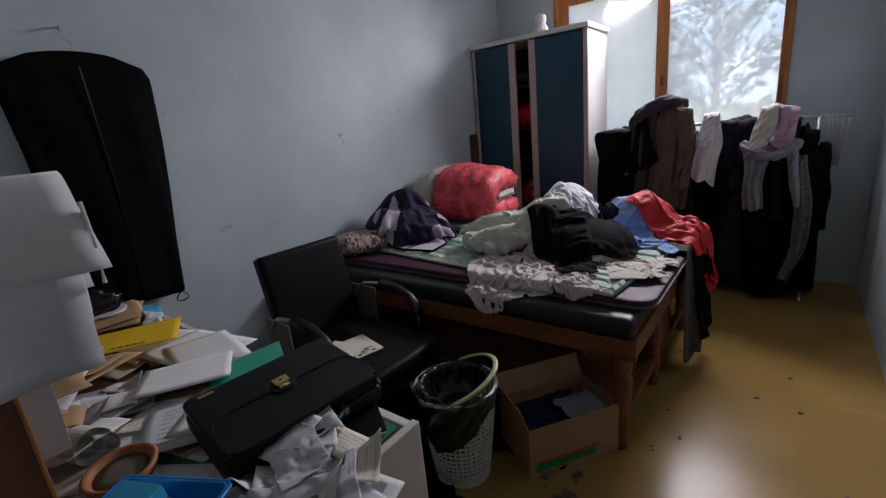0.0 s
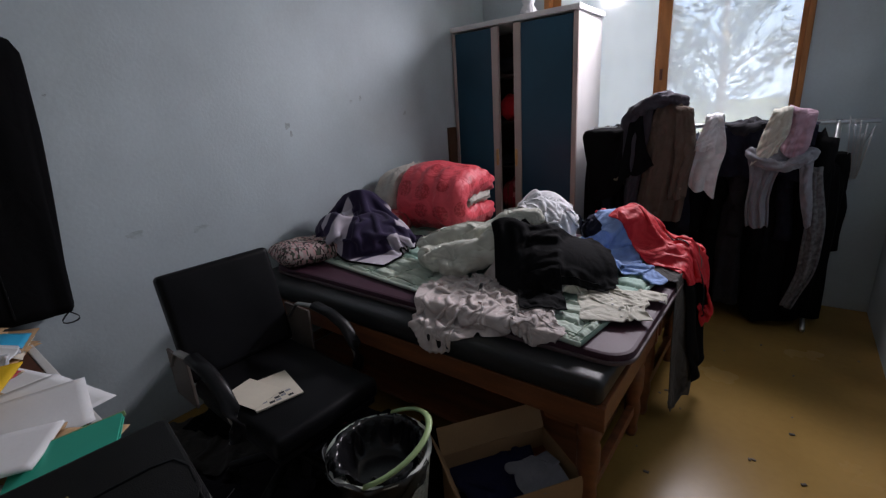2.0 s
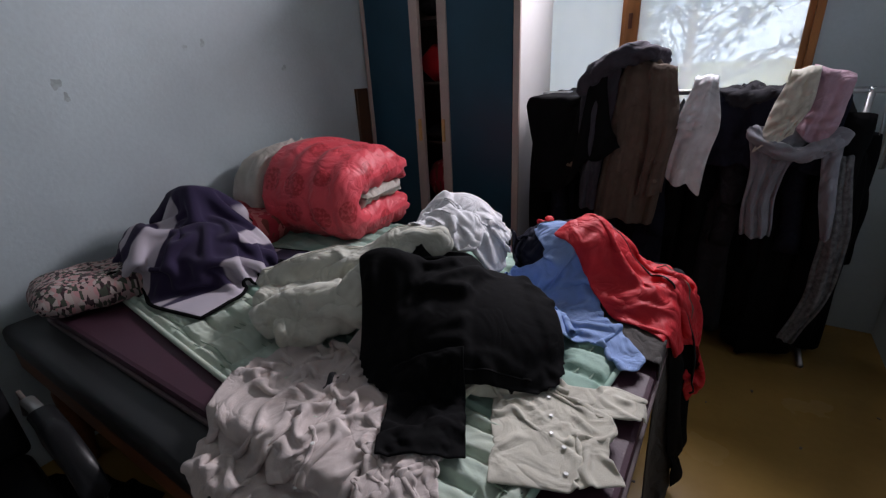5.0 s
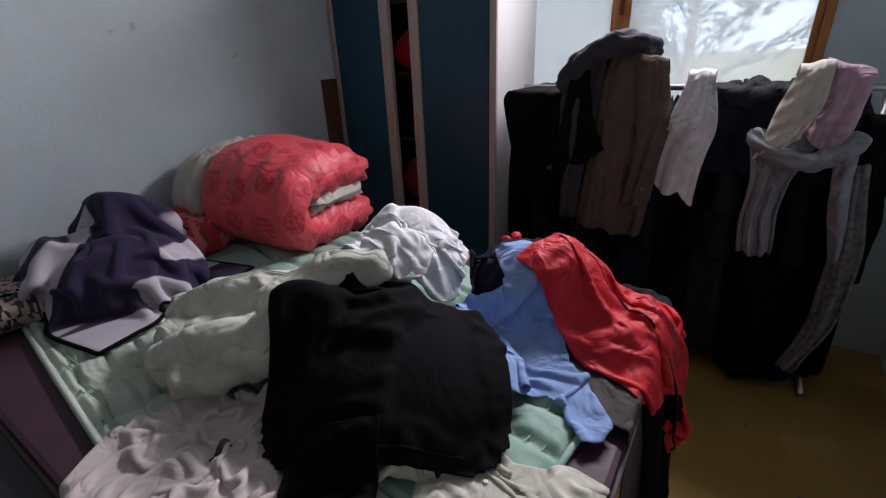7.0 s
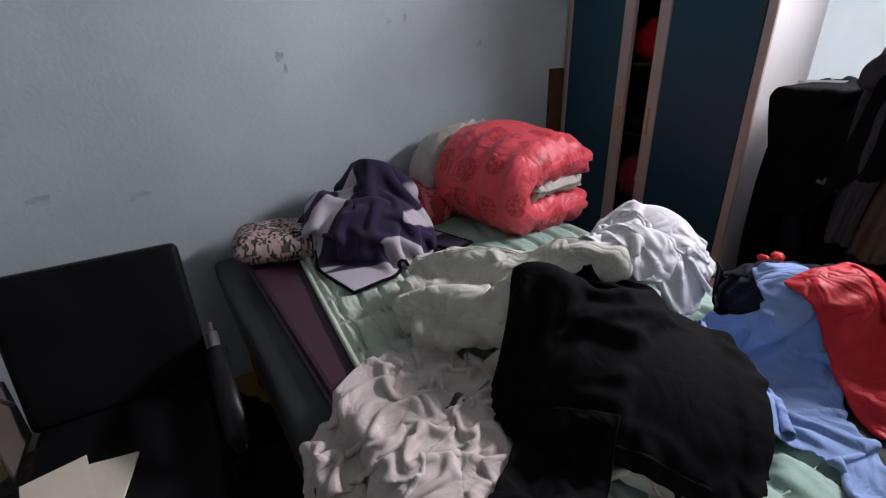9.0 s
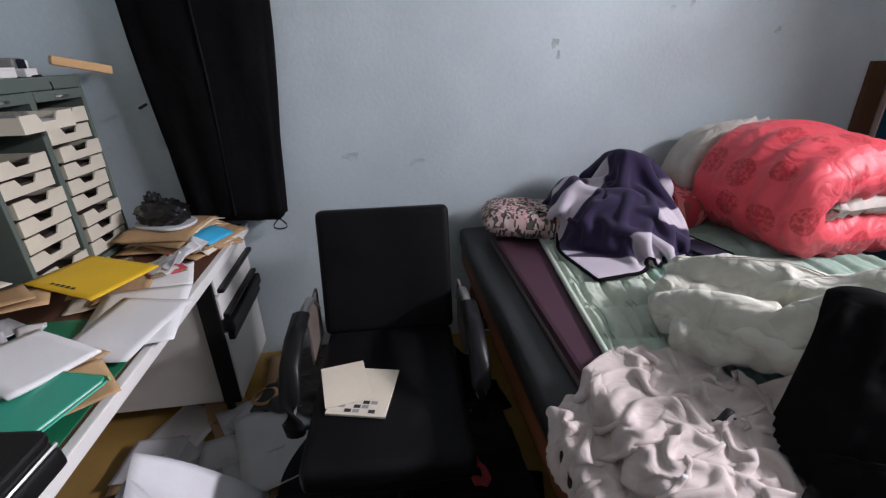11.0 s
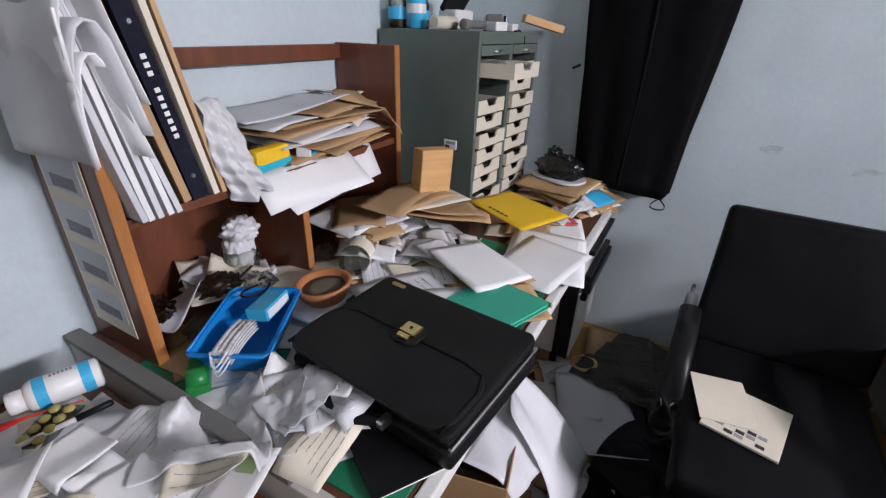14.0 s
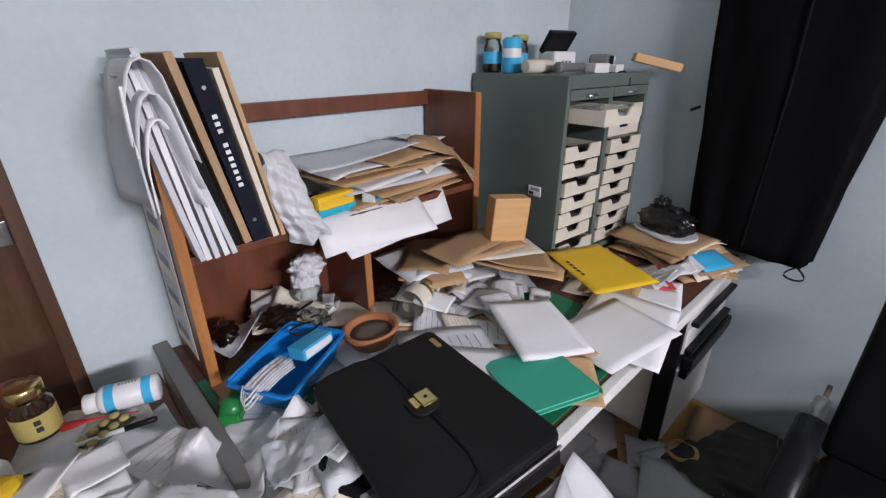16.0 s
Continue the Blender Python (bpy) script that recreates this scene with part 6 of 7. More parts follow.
part("tag_print", box(CW / 2 + 0.003, CW / 2 + 0.0036, 0.10, 0.14, 0.275, 0.284), ink_grey, tg)
part("tag_print", box(CW / 2 + 0.003, CW / 2 + 0.0036, 0.095, 0.115, 0.258, 0.27), ink, tg)


def tray_front(w, h):
    """A front plate with a finger notch cut in its upper edge."""
    bm = bmesh.new()
    out = [(-w / 2, 0), (w / 2, 0), (w / 2, h), (0.042, h), (0.026, h * 0.52), (-0.026, h * 0.52), (-0.042, h), (-w / 2, h)]
    f = bm.faces.new([bm.verts.new((x, 0, z)) for x, z in out])
    g = bmesh.ops.extrude_face_region(bm, geom=[f])
    for v in g["geom"]:
        if isinstance(v, bmesh.types.BMVert):
            v.co.y = 0.006
    bmesh.ops.recalc_face_normals(bm, faces=bm.faces)
    return bm


TW = 0.205
for s, n in ((1, 8), (-1, 9)):
    pitch = 0.0585
    for i in range(n):
        z = 0.032 + i * pitch
        pull = 0.0
        if s == 1 and i == 7:
            z += 0.072
            pull = 0.12
        pull += 0.006 * ((i * 5 + 3 * s) % 4)
        tr = part("tray", box(-TW / 2, TW / 2, -0.36, -0.001, 0, 0.004), tray_cream, cb, "cream plastic tray")
        tr.location = (s * 0.125, CD / 2 - 0.012 + pull, z)
        fp = part("tray_front", tray_front(TW, 0.05), tray_cream, tr)
        part("tray_side", box(-TW / 2, -TW / 2 + 0.004, -0.36, 0, 0.004, 0.046), tray_cream, tr)
        part("tray_side", box(TW / 2 - 0.004, TW / 2, -0.36, 0, 0.004, 0.046), tray_cream, tr)
        # papers in closed trays are painted dark as shade, white where pulled out
        part("tray_paper", box(-TW / 2 + 0.012, TW / 2 - 0.014, -0.34, -0.012, 0.005, 0.018 + 0.006 * (i % 3)), shaded_inside if pull < 0.1 else paper_white, tr, "papers lying in the tray")
part("torn_bag", box(0.025, 0.225, CD / 2 - 0.02, CD / 2 - 0.004, 0.50, 0.562, 0.006), clear_plastic, cb, "crumpled clear plastic in an empty slot")

# on top of the cabinet
CZ = DZ + 0.006 + CH + 0.001
def cab(x, y):
    return cb.matrix_basis @ Vector((x, y, CH + 0.001))


def at_cab(x, y, rz=0, dz=0.0, rx=0, ry=0):
    p = cab(x, y)
    return pose(p.x, p.y, p.z + dz, rx, ry, rz)


def spice_jar(x, y, h, lid):
    t = empty_thing("storage_jar", at_cab(x, y), "clear jar with blue label and pale lid on the cabinet", "jar", "jars on the cabinet")
    part("glass", lathe([(0.028, 0), (0.033, 0.004), (0.033, h - 0.03), (0.027, h - 0.015), (0.027, h - 0.002)], 24), jar_glass, t, smooth=True)
    part("contents", lathe([(0.027, 0.004), (0.030, 0.006), (0.030, 0.045), (0.02, 0.05)], 20), clay_dark, t, "brown contents", True)
    part("label_band", lathe([(0.0335, 0.03), (0.0338, 0.03), (0.0338, h - 0.045), (0.0335, h - 0.045)], 24, cap=False), sky_blue, t, "blue printed label")
    part("lid", lathe([(0.031, h - 0.002), (0.031, h + 0.016), (0.027, h + 0.018)], 24), lid, t, "yellow-white screw lid", True)


spice_jar(0.20, -0.165, 0.115, label_gold)
spice_jar(0.06, -0.16, 0.11, label_gold)
sc = empty_thing("spray_can", at_cab(0.185, -0.085), "light blue spray can", "can")
part("body", lathe([(0.03, 0), (0.032, 0.003), (0.032, 0.108), (0.026, 0.116)], 24), sky_blue, sc, smooth=True)
part("printed_patch", lathe([(0.0325, 0.05), (0.0328, 0.05), (0.0328, 0.08), (0.0325, 0.08)], 24, cap=False), white_plastic, sc, "white printed patch")
tb = empty_thing("cardboard_tube", at_cab(0.165, 0.02, -12, 0.022, 0, 0), "short beige cardboard tube lying on the cabinet", "tube")
part("body", lathe([(0.016, -0.055), (0.022, -0.055), (0.022, 0.055), (0.016, 0.055)], 20, pose(0, 0, 0, 0, 90, 0)), paper_cream, tb, smooth=True)
tor = empty_thing("torch", at_cab(0.09, 0.10, -6, 0.019), "grey plastic torch lying on the cabinet", "torch")
part("body", lathe([(0.008, -0.07), (0.014, -0.068), (0.014, 0.03), (0.018, 0.045), (0.018, 0.07), (0.015, 0.072)], 18, pose(0, 0, 0, 0, 90, 0)), desk_grey, tor, smooth=True)
ph = empty_thing("telephone", at_cab(-0.04, -0.06, -8), "black and white desk telephone", "telephone")
part("base", box(-0.06, 0.06, -0.045, 0.045, 0, 0.07, 0.012, 3), white_plastic, ph, "white rounded casing")
part("display", box(-0.07, 0.07, -0.015, 0.005, 0, 0.085, 0.005, 2, pose(0, -0.02, 0.065, -35, 0, 0)), plastic_black, ph, "black tilted display")
for i in range(3):
    part("button", box(-0.03 + 0.02 * i, -0.018 + 0.02 * i, 0.045, 0.047, 0.03, 0.038, 0.001, 1), desk_grey, ph)
cam_b = empty_thing("camcorder", at_cab(-0.15, 0.06, 20), "silver and blue hand-held camcorder on the cabinet", "camcorder")
part("body", box(-0.07, 0.05, -0.035, 0.035, 0, 0.06, 0.012, 3), desk_grey, cam_b)
part("lens", lathe([(0.026, 0), (0.028, 0.01), (0.028, 0.045), (0.02, 0.05)], 20, pose(-0.075, 0, 0.034, 0, -90, 0)), grey_metal, cam_b, smooth=True)
part("screen", box(-0.05, 0.03, 0.036, 0.042, 0.01, 0.055, 0.003), cloth_navy, cam_b, "dark blue screen")
for i, (x, y, w, d, h, mt) in enumerate(((-0.01, 0.14, 0.07, 0.05, 0.03, white_plastic), (-0.09, 0.16, 0.05, 0.04, 0.025, white_plastic), (-0.19, 0.04, 0.06, 0.08, 0.05, paper_white))):
    o = mesh_thing("small_carton", box(-w / 2, w / 2, -d / 2, d / 2, 0, h, 0.004), mt, at_cab(x, y, 10 * i - 14), "small white carton on the cabinet", "box", "cartons on the cabinet")
    part("carton_lid", box(-w / 2 - 0.001, w / 2 + 0.001, -d / 2 - 0.001, d / 2 + 0.001, h * 0.7, h + 0.001, 0.002, 1), mt, o)
wb = mesh_thing("wooden_block", box(-0.09, 0.09, -0.022, 0.022, 0, 0.03, 0.003), light_wood, pose(-2.40, 0.265, CZ + 0.016, 0, 13, 132), "pale wooden block jutting over the cabinet edge", "block")
mesh_thing("cable", tube([tuple(cab(-0.02, 0.08)), tuple(cab(-0.08, 0.17)), tuple(cab(-0.10, 0.195) + Vector((0, 0, 0.004))), tuple(cab(-0.105, 0.215) + Vector((0, 0, -0.02))), tuple(cab(-0.115, 0.213) + Vector((0, 0, -0.075)))], 0.004, 6), plastic_black, I4, "black cable hanging over the cabinet front", "cable", smooth=True)

# ---- garment bag on the wall ----
mesh_thing("wall_hook", tube([(-2.519, 0.68, 2.02), (-2.49, 0.68, 2.015), (-2.47, 0.68, 2.0), (-2.465, 0.68, 2.02)], 0.004, 8), grey_metal, I4, "small steel hook on the wall", "hook", smooth=True)
gb = hanging_garment("garment_bag", "long black zipped garment bag hanging on the wall", "garment bag", cloth_black, pose(-2.455, 0.69, 1.965, 0, 0, 90), 0.56, 1.13, 0.10, 121, False, folds=0.008, hem=0.68, square=True)
part("zip", tube([(0.0, -0.058, -0.12), (0.01, -0.06, -0.6), (0.0, -0.058, -1.15)], 0.004, 6), plastic_black, gb)
part("carry_strap", tube(arc_points(lambda u: (0.17 + 0.03 * math.sin(u * 6.28), -0.02, -1.19 - 0.05 * math.sin(u * 3.14)), 11), 0.007, 6, 0.4), plastic_black, gb, "short black strap", True)
part("zip_pull", tube([(-0.25, -0.02, -0.68), (-0.28, -0.03, -0.695)], 0.006, 6), plastic_black, gb)

# ---- papers on the desk, lowest first ----
R = random.Random(77)
LOW = dict(curl=0.008, droop=0.012)
for i in range(34):
    x, y = R.uniform(-1.95, -0.85), R.uniform(-0.08, 0.52)
    if -1.70 < x < -0.80 and y < 0.02:
        y += 0.12
    if x < -1.78 and y < 0.34:
        y = R.uniform(0.36, 0.55)
    paper(R.choice((paper_white, paper_white, paper_grey, paper_cream, kraft)), R.uniform(0.12, 0.26), R.uniform(0.10, 0.20), x, y, R.uniform(-90, 90), 300 + i, lines=R.choice((0, 0, 6)), **LOW)
Q = random.Random(77)
for i in range(16):
    paper(Q.choice((paper_white, paper_grey, paper_cream)), Q.uniform(0.08, 0.19), Q.uniform(0.07, 0.13), Q.uniform(-0.62, -0.44), Q.uniform(-0.02, 0.42), Q.uniform(-90, 90), 700 + i, lines=Q.choice((0, 0, 5)), curl=0.016, droop=0.012)
for i in range(16):
    paper(Q.choice((paper_white, paper_white, paper_grey, paper_cream)), Q.uniform(0.07, 0.2), Q.uniform(0.06, 0.13), Q.uniform(-1.70, -1.30), Q.uniform(0.10, 0.36), Q.uniform(-90, 90), 720 + i, lines=Q.choice((0, 6)), curl=0.03, droop=0.015)
for i in range(7):
    paper(Q.choice((paper_white, paper_grey, paper_cream)), Q.uniform(0.08, 0.16), Q.uniform(0.06, 0.12), Q.uniform(-0.84, -0.74), Q.uniform(0.18, 0.5), Q.uniform(-90, 90), 740 + i, lines=Q.choice((0, 5)), curl=0.02, droop=0.012)
for i in range(9):
    paper(R.choice((paper_cream, paper_white, paper_grey)), R.uniform(0.10, 0.2), R.uniform(0.08, 0.15), R.uniform(-1.14, -0.84), R.uniform(-0.13, 0.0), R.uniform(-80, 80), 350 + i, curl=0.05)
for i in range(11):
    paper((kraft, paper_grey, kraft, paper_white)[i % 4], R.uniform(0.22, 0.30), R.uniform(0.14, 0.20), -1.44 + R.uniform(-0.08, 0.06), 0.03 + R.uniform(-0.04, 0.07), 58 + R.uniform(-28, 28), 360 + i, curl=0.016, droop=0.02)
paper(paper_white, 0.34, 0.25, -1.68, 0.60, 12, 380, **LOW)
paper(paper_white, 0.30, 0.22, -1.62, 0.60, -10, 381, **LOW)
paper(paper_grey, 0.33, 0.24, -1.20, 0.42, 64, 382, lines=8, **LOW)
paper(paper_white, 0.33, 0.24, -1.16, 0.50, 44, 383, **LOW)
for i in range(5):
    paper(kraft if i != 2 else paper_cream, 0.28, 0.15, -1.64 + 0.03 * i, 0.26 - 0.03 * i, -62 + 17 * i, 384 + i, curl=0.035, droop=0.02)
paper(kraft, 0.22, 0.15, -1.47, 0.50, 62, 389, **LOW)
paper(kraft, 0.16, 0.12, -1.36, 0.63, 40, 395, **LOW)
note, P = lay_sheet("notepad", "open white notepad with curled pages", "notepad", paper_white, 0.26, 0.19, -1.45, 0.465, 60, DESK, 390, 0.012, 0.007, droop=0.01)
env, P = lay_sheet("yellow_envelope", "bright yellow envelope with black handwriting", "envelope", yellow_paper, 0.30, 0.215, -1.80, 0.44, 64, DESK, 391, 0.008, 0.003, droop=0.01)
printed(env, P, [(0.34 + 0.07 * i, 0.385 + 0.07 * i, 0.10, 0.15) for i in range(5)], ink, "handwriting", 0.0055)
fold = empty_thing("plastic_folder", pose(-1.29, 0.585, max(rest(-1.29, 0.585), rest(-1.33, 0.62), rest(-1.25, 0.65)) + 0.006, 5, -9, 64), "mint green plastic document folder", "folder")
part("cover", rounded_slab(-0.11, 0.11, -0.09, 0.09, 0.010, 0.013, 0.012, 0.001), green_paper, fold)
part("back_cover", rounded_slab(-0.11, 0.11, -0.09, 0.09, 0.0, 0.003, 0.012, 0.001), green_paper, fold)
part("page_block", box(-0.105, 0.10, -0.085, 0.082, 0.0032, 0.0098), paper_white, fold)
part("spine_edge", box(-0.112, 0.112, 0.0905, 0.094, 0.0, 0.013), lime_plastic, fold, "yellow-green spine edge")

# envelopes under a knotted bag at the desk's end
for i in range(12):
    paper(kraft if i % 4 else paper_cream, 0.33, 0.24, -2.30 + R.uniform(-0.03, 0.03), 0.50 + R.uniform(-0.04, 0.05), 68 + R.uniform(-16, 16), 400 + i, curl=0.012)
bf, P = lay_sheet("blue_folder", "bright blue paper folder under envelopes", "folder", sky_blue, 0.21, 0.15, -2.25, 0.585, 70, DESK, 415, 0.004, 0.003)
for i in range(4):
    paper(kraft if i % 2 else paper_cream, 0.31, 0.23, -2.30 + R.uniform(-0.03, 0.03), 0.49 + R.uniform(-0.04, 0.04), 66 + R.uniform(-16, 16), 416 + i, curl=0.02)


def crumpled_ball(rx, ry, rz_, seed, rough=0.25, n=18):
    r = np.random.RandomState(seed)
    v0 = Vector(r.uniform(-5, 5, 3))
    bm = bmesh.new()
    bmesh.ops.create_icosphere(bm, subdivisions=4, radius=1.0)
    for v in bm.verts:
        d = v.co.normalized()
        s = 1 + rough * (abs(noise.noise(d * 2.2 + v0)) * 1.6 - 0.4) + rough * 0.5 * (abs(noise.noise(d * 5.5 + v0)) * 2 - 0.5)
        v.co = Vector((d.x * rx, d.y * ry, d.z * rz_)) * s
    return bm


zt = float(DESK.at(np.array([-2.30]), np.array([0.45]))[0])
kb = empty_thing("plastic_bag", pose(-2.29, 0.455, zt + 0.002, 0, 0, 68), "knotted shiny black plastic bag on a pale rim", "plastic bag")
b = crumpled_ball(0.115, 0.075, 0.055, 61, 0.2)
bmesh.ops.translate(b, verts=b.verts, vec=(0, 0, 0.048))
part("bag", b, black_bag, kb, smooth=True)
b = crumpled_ball(0.035, 0.026, 0.026, 62, 0.5)
bmesh.ops.translate(b, verts=b.verts, vec=(-0.045, 0.01, 0.098))
part("knot", b, black_bag, kb, "twisted knot", True)
b = crumpled_ball(0.03, 0.016, 0.02, 63, 0.5)
bmesh.ops.translate(b, verts=b.verts, vec=(0.03, -0.01, 0.092))
part("handle_loop", b, black_bag, kb, smooth=True)
part("rim", rounded_slab(-0.12, 0.12, -0.078, 0.078, 0.0, 0.010, 0.07, 0.003), paper_grey, kb, "pale grey rim under the bag")


mg, P = lay_sheet("magazine", "small pink and brown printed leaflet", "leaflet", packet_print, 0.17, 0.12, -2.02, 0.53, 40, DESK, 430, 0.01, 0.004)
printed(mg, P, [(0.02, 0.98, 0.82, 0.98)], red_paper, "title_band", 0.0052)
for i in range(5):
    paper(paper_white if i % 2 else paper_grey, 0.08, 0.06, -2.12 + 0.035 * i, 0.62 - 0.02 * i, R.uniform(-60, 60), 432 + i, curl=0.03)
cp = mesh_thing("plastic_case", box(-0.06, 0.06, -0.035, 0.035, 0, 0.025, 0.006), clear_plastic, pose(-2.03, 0.40, float(DESK.at(np.array([-2.03]), np.array([0.40]))[0]) + 0.012, 0, 0, 30), "small clear plastic case on the desk", "case")
gt = mesh_thing("green_tube", lathe([(0.006, -0.05), (0.009, -0.048), (0.009, 0.03), (0.006, 0.05)], 14, pose(0, 0, 0, 0, 90, 0)), lime_plastic, pose(-2.0, 0.335, 0.80, 0, 0, -20), "small green glue tube", "tube", smooth=True)

wbz = max(rest(-1.66, 0.16), rest(-1.62, 0.19))
wbox = empty_thing("wooden_box", pose(-1.65, 0.18, wbz - 0.022, 0, -5, -24), "upright pale wooden box with rounded edges", "box")
part("body", box(-0.062, 0.062, -0.028, 0.028, 0, 0.155, 0.004, 2), light_wood, wbox)
part("side_face", box(-0.066, -0.0622, -0.024, 0.024, 0.006, 0.148, 0.001, 1), clay, wbox, "darker end face")

# jar, clay pot, tray and other small things
gj = empty_thing("glass_jar", pose(-1.27, 0.165, 0.815, 0, 90, 22), "empty glass jar with gold lid lying on papers", "jar")
part("glass", lathe([(0.03, -0.06), (0.042, -0.056), (0.042, 0.035), (0.034, 0.05), (0.034, 0.058)], 28), jar_glass, gj, smooth=True)
part("lid", lathe([(0.038, -0.085), (0.038, -0.062), (0.03, -0.06)], 28), brass, gj, "gold screw lid", True)
part("paper_label", lathe([(0.0425, -0.04), (0.0428, -0.04), (0.0428, 0.015), (0.0425, 0.015)], 28, cap=False), paper_cream, gj, "white paper label")
pt = empty_thing("clay_pot", pose(-1.115, 0.185, 0.765, 4, 3, 0), "low round terracotta bowl with dark filling", "bowl")
part("bowl", lathe([(0.045, 0.0), (0.052, 0.004), (0.07, 0.035), (0.074, 0.048), (0.068, 0.052), (0.06, 0.046), (0.055, 0.036)], 36), clay, pt, smooth=True)
part("filling", lathe([(0.057, 0.036), (0.03, 0.039), (0.005, 0.039)], 30), clay_dark, pt, "dark dried filling", True)

ty = empty_thing("plastic_tray", pose(-0.90, 0.165, 0.762, 0, 2, 30), "bright blue plastic tray basket with masks", "tray")
bm = bmesh.new()
prof = [(0.105, 0.068, 0.0), (0.128, 0.085, 0.06), (0.134, 0.091, 0.062), (0.134, 0.091, 0.066), (0.126, 0.083, 0.066), (0.102, 0.065, 0.006)]
rings = []
for a, b, z in prof:
    pts = []
    for cx, cy, q0 in ((1, 1, 0), (-1, 1, 90), (-1, -1, 180), (1, -1, 270)):
        for k in range(5):
            q = radians(q0 + 22.5 * k)
            pts.append(bm.verts.new((cx * (a - 0.015) + 0.015 * math.cos(q), cy * (b - 0.015) + 0.015 * math.sin(q), z)))
    rings.append(pts)
for a, b in zip(rings, rings[1:]):
    for i in range(20):
        bm.faces.new((a[i], a[(i + 1) % 20], b[(i + 1) % 20], b[i]))
bm.faces.new(list(reversed(rings[0])))
bm.faces.new(rings[-1])
part("basket", bm, blue_plastic, ty)
mb = empty_thing("tissue_box", pose(-0.955, 0.165, 0.812, 8, -4, 20), "small blue and white carton in the tray", "box")
part("carton", box(-0.05, 0.05, -0.025, 0.025, 0, 0.03, 0.002), sky_blue, mb)
part("white_side", box(-0.044, 0.044, 0.0252, 0.0262, 0.004, 0.024), white_plastic, mb, "white printed side")
mk = empty_thing("face_masks", pose(-0.838, 0.20, 0.806, 6, 4, 22), "bundle of white pleated face masks with ear loops", "masks")
for i in range(4):
    b = bmesh.new()
    Pm = np.array([[(0.075 * (u - 0.5) * 2, 0.022 * (v - 0.5) * 2, 0.008 * i + 0.006 * math.sin(math.pi * u) + 0.002 * math.sin(v * 19)) for v in np.linspace(0, 1, 12)] for u in np.linspace(0, 1, 9)])
    b.free()
    o = part("mask", grid_bm(Pm), cloth_white, mk, smooth=True)
    thicken(o, 0.003, 1)
mk.scale = (0.72, 0.9, 0.9)
for i in range(3):
    part("ear_loop", tube(arc_points(lambda u: (0.075 + 0.035 * math.sin(u * 3.14), -0.02 + 0.04 * u, 0.012 * i + 0.01 - 0.02 * math.sin(u * 3.14)), 10), 0.002, 6), cloth_white, mk, smooth=True)
DESK.block(-0.90, 0.165, 0.24, 0.16, 30, 0.825)
part("rim", tube([(0.122, -0.091, 0.064), (-0.122, -0.091, 0.064), (-0.134, -0.079, 0.064), (-0.134, 0.079, 0.064), (-0.122, 0.091, 0.064), (0.122, 0.091, 0.064), (0.134, 0.079, 0.064), (0.134, -0.079, 0.064), (0.122, -0.091, 0.064)], 0.004, 6), blue_plastic, ty, "rolled rim", True)
ty.scale = (0.9, 0.9, 0.95)

# jar stuffed with white plastic under the shelf
pj = empty_thing("plastic_jar", pose(-1.055, -0.055, 0.765, 4, -3, 0), "clear plastic jar stuffed with crumpled white wrap", "jar")
part("jar", lathe([(0.04, 0), (0.046, 0.006), (0.046, 0.085), (0.038, 0.10)], 26), jar_glass, pj, smooth=True)


b = crumpled_ball(0.036, 0.036, 0.085, 5, 0.3)
bmesh.ops.translate(b, verts=b.verts, vec=(0, 0, 0.10))
part("wrap", b, cloth_white, pj, "crumpled white plastic wrap", True)
b = crumpled_ball(0.048, 0.04, 0.035, 6, 0.35)
bmesh.ops.translate(b, verts=b.verts, vec=(-0.01, 0.01, 0.155))
part("wrap", b, cloth_white, pj, "crumpled white plastic wrap", True)
for i in range(5):
    part("dark_print", box(-0.006, 0.006, 0.0465, 0.0475, 0, 0.008, 0.002, 1, pose(0, 0, 0.03 + 0.012 * i, 0, 0, -40 + 23 * i)), ink, pj)

# wrappers, cables and a clear bag in the clutter under the shelf
brown_film = clear_mat("brown_film", (0.30, 0.22, 0.17), 0.15, 0.6, 0.5)
for i, (x, y, a_, b_, c_, mt) in enumerate(((-0.95, 0.0, 0.05, 0.04, 0.022, brown_film), (-0.87, 0.03, 0.045, 0.035, 0.02, clear_plastic), (-0.83, -0.06, 0.05, 0.03, 0.025, brown_film), (-1.02, 0.06, 0.04, 0.03, 0.018, clear_plastic), (-1.30, 0.03, 0.05, 0.04, 0.03, clear_plastic))):
    mesh_thing("crumpled_wrapper", crumpled_ball(a_, b_, c_, 90 + i, 0.4), mt, pose(x, y, rest(x, y) + c_ * 0.8, 0, 0, 40 * i), "crumpled thin plastic wrapper under the shelf", "wrapper", "wrappers under the shelf", smooth=True)
for i, (x, y) in enumerate(((-0.92, 0.05), (-1.0, 0.02), (-0.98, 0.10))):
    z = rest(x, y) + 0.012
    mesh_thing("cable", tube(arc_points(lambda u: (x + 0.05 * math.cos(6.5 * u + i), y + 0.025 * math.sin(7.5 * u + 2 * i), z + 0.008 * math.sin(9 * u + i)), 26), 0.0028, 6), plastic_black, I4, "thin black cable coiled in the clutter", "cable", "cables on the desk", smooth=True)
hung("clear_bag", "crumpled clear plastic bag hanging off the shelf", "plastic bag", film_white, [(-1.02, 1.25), (-1.05, 1.14), (-1.10, 1.06)], [(-0.955, 1.25), (-0.965, 1.13), (-0.99, 1.05)], 0.055, 331, 2, -0.012, -0.02, -0.10, 0.002)

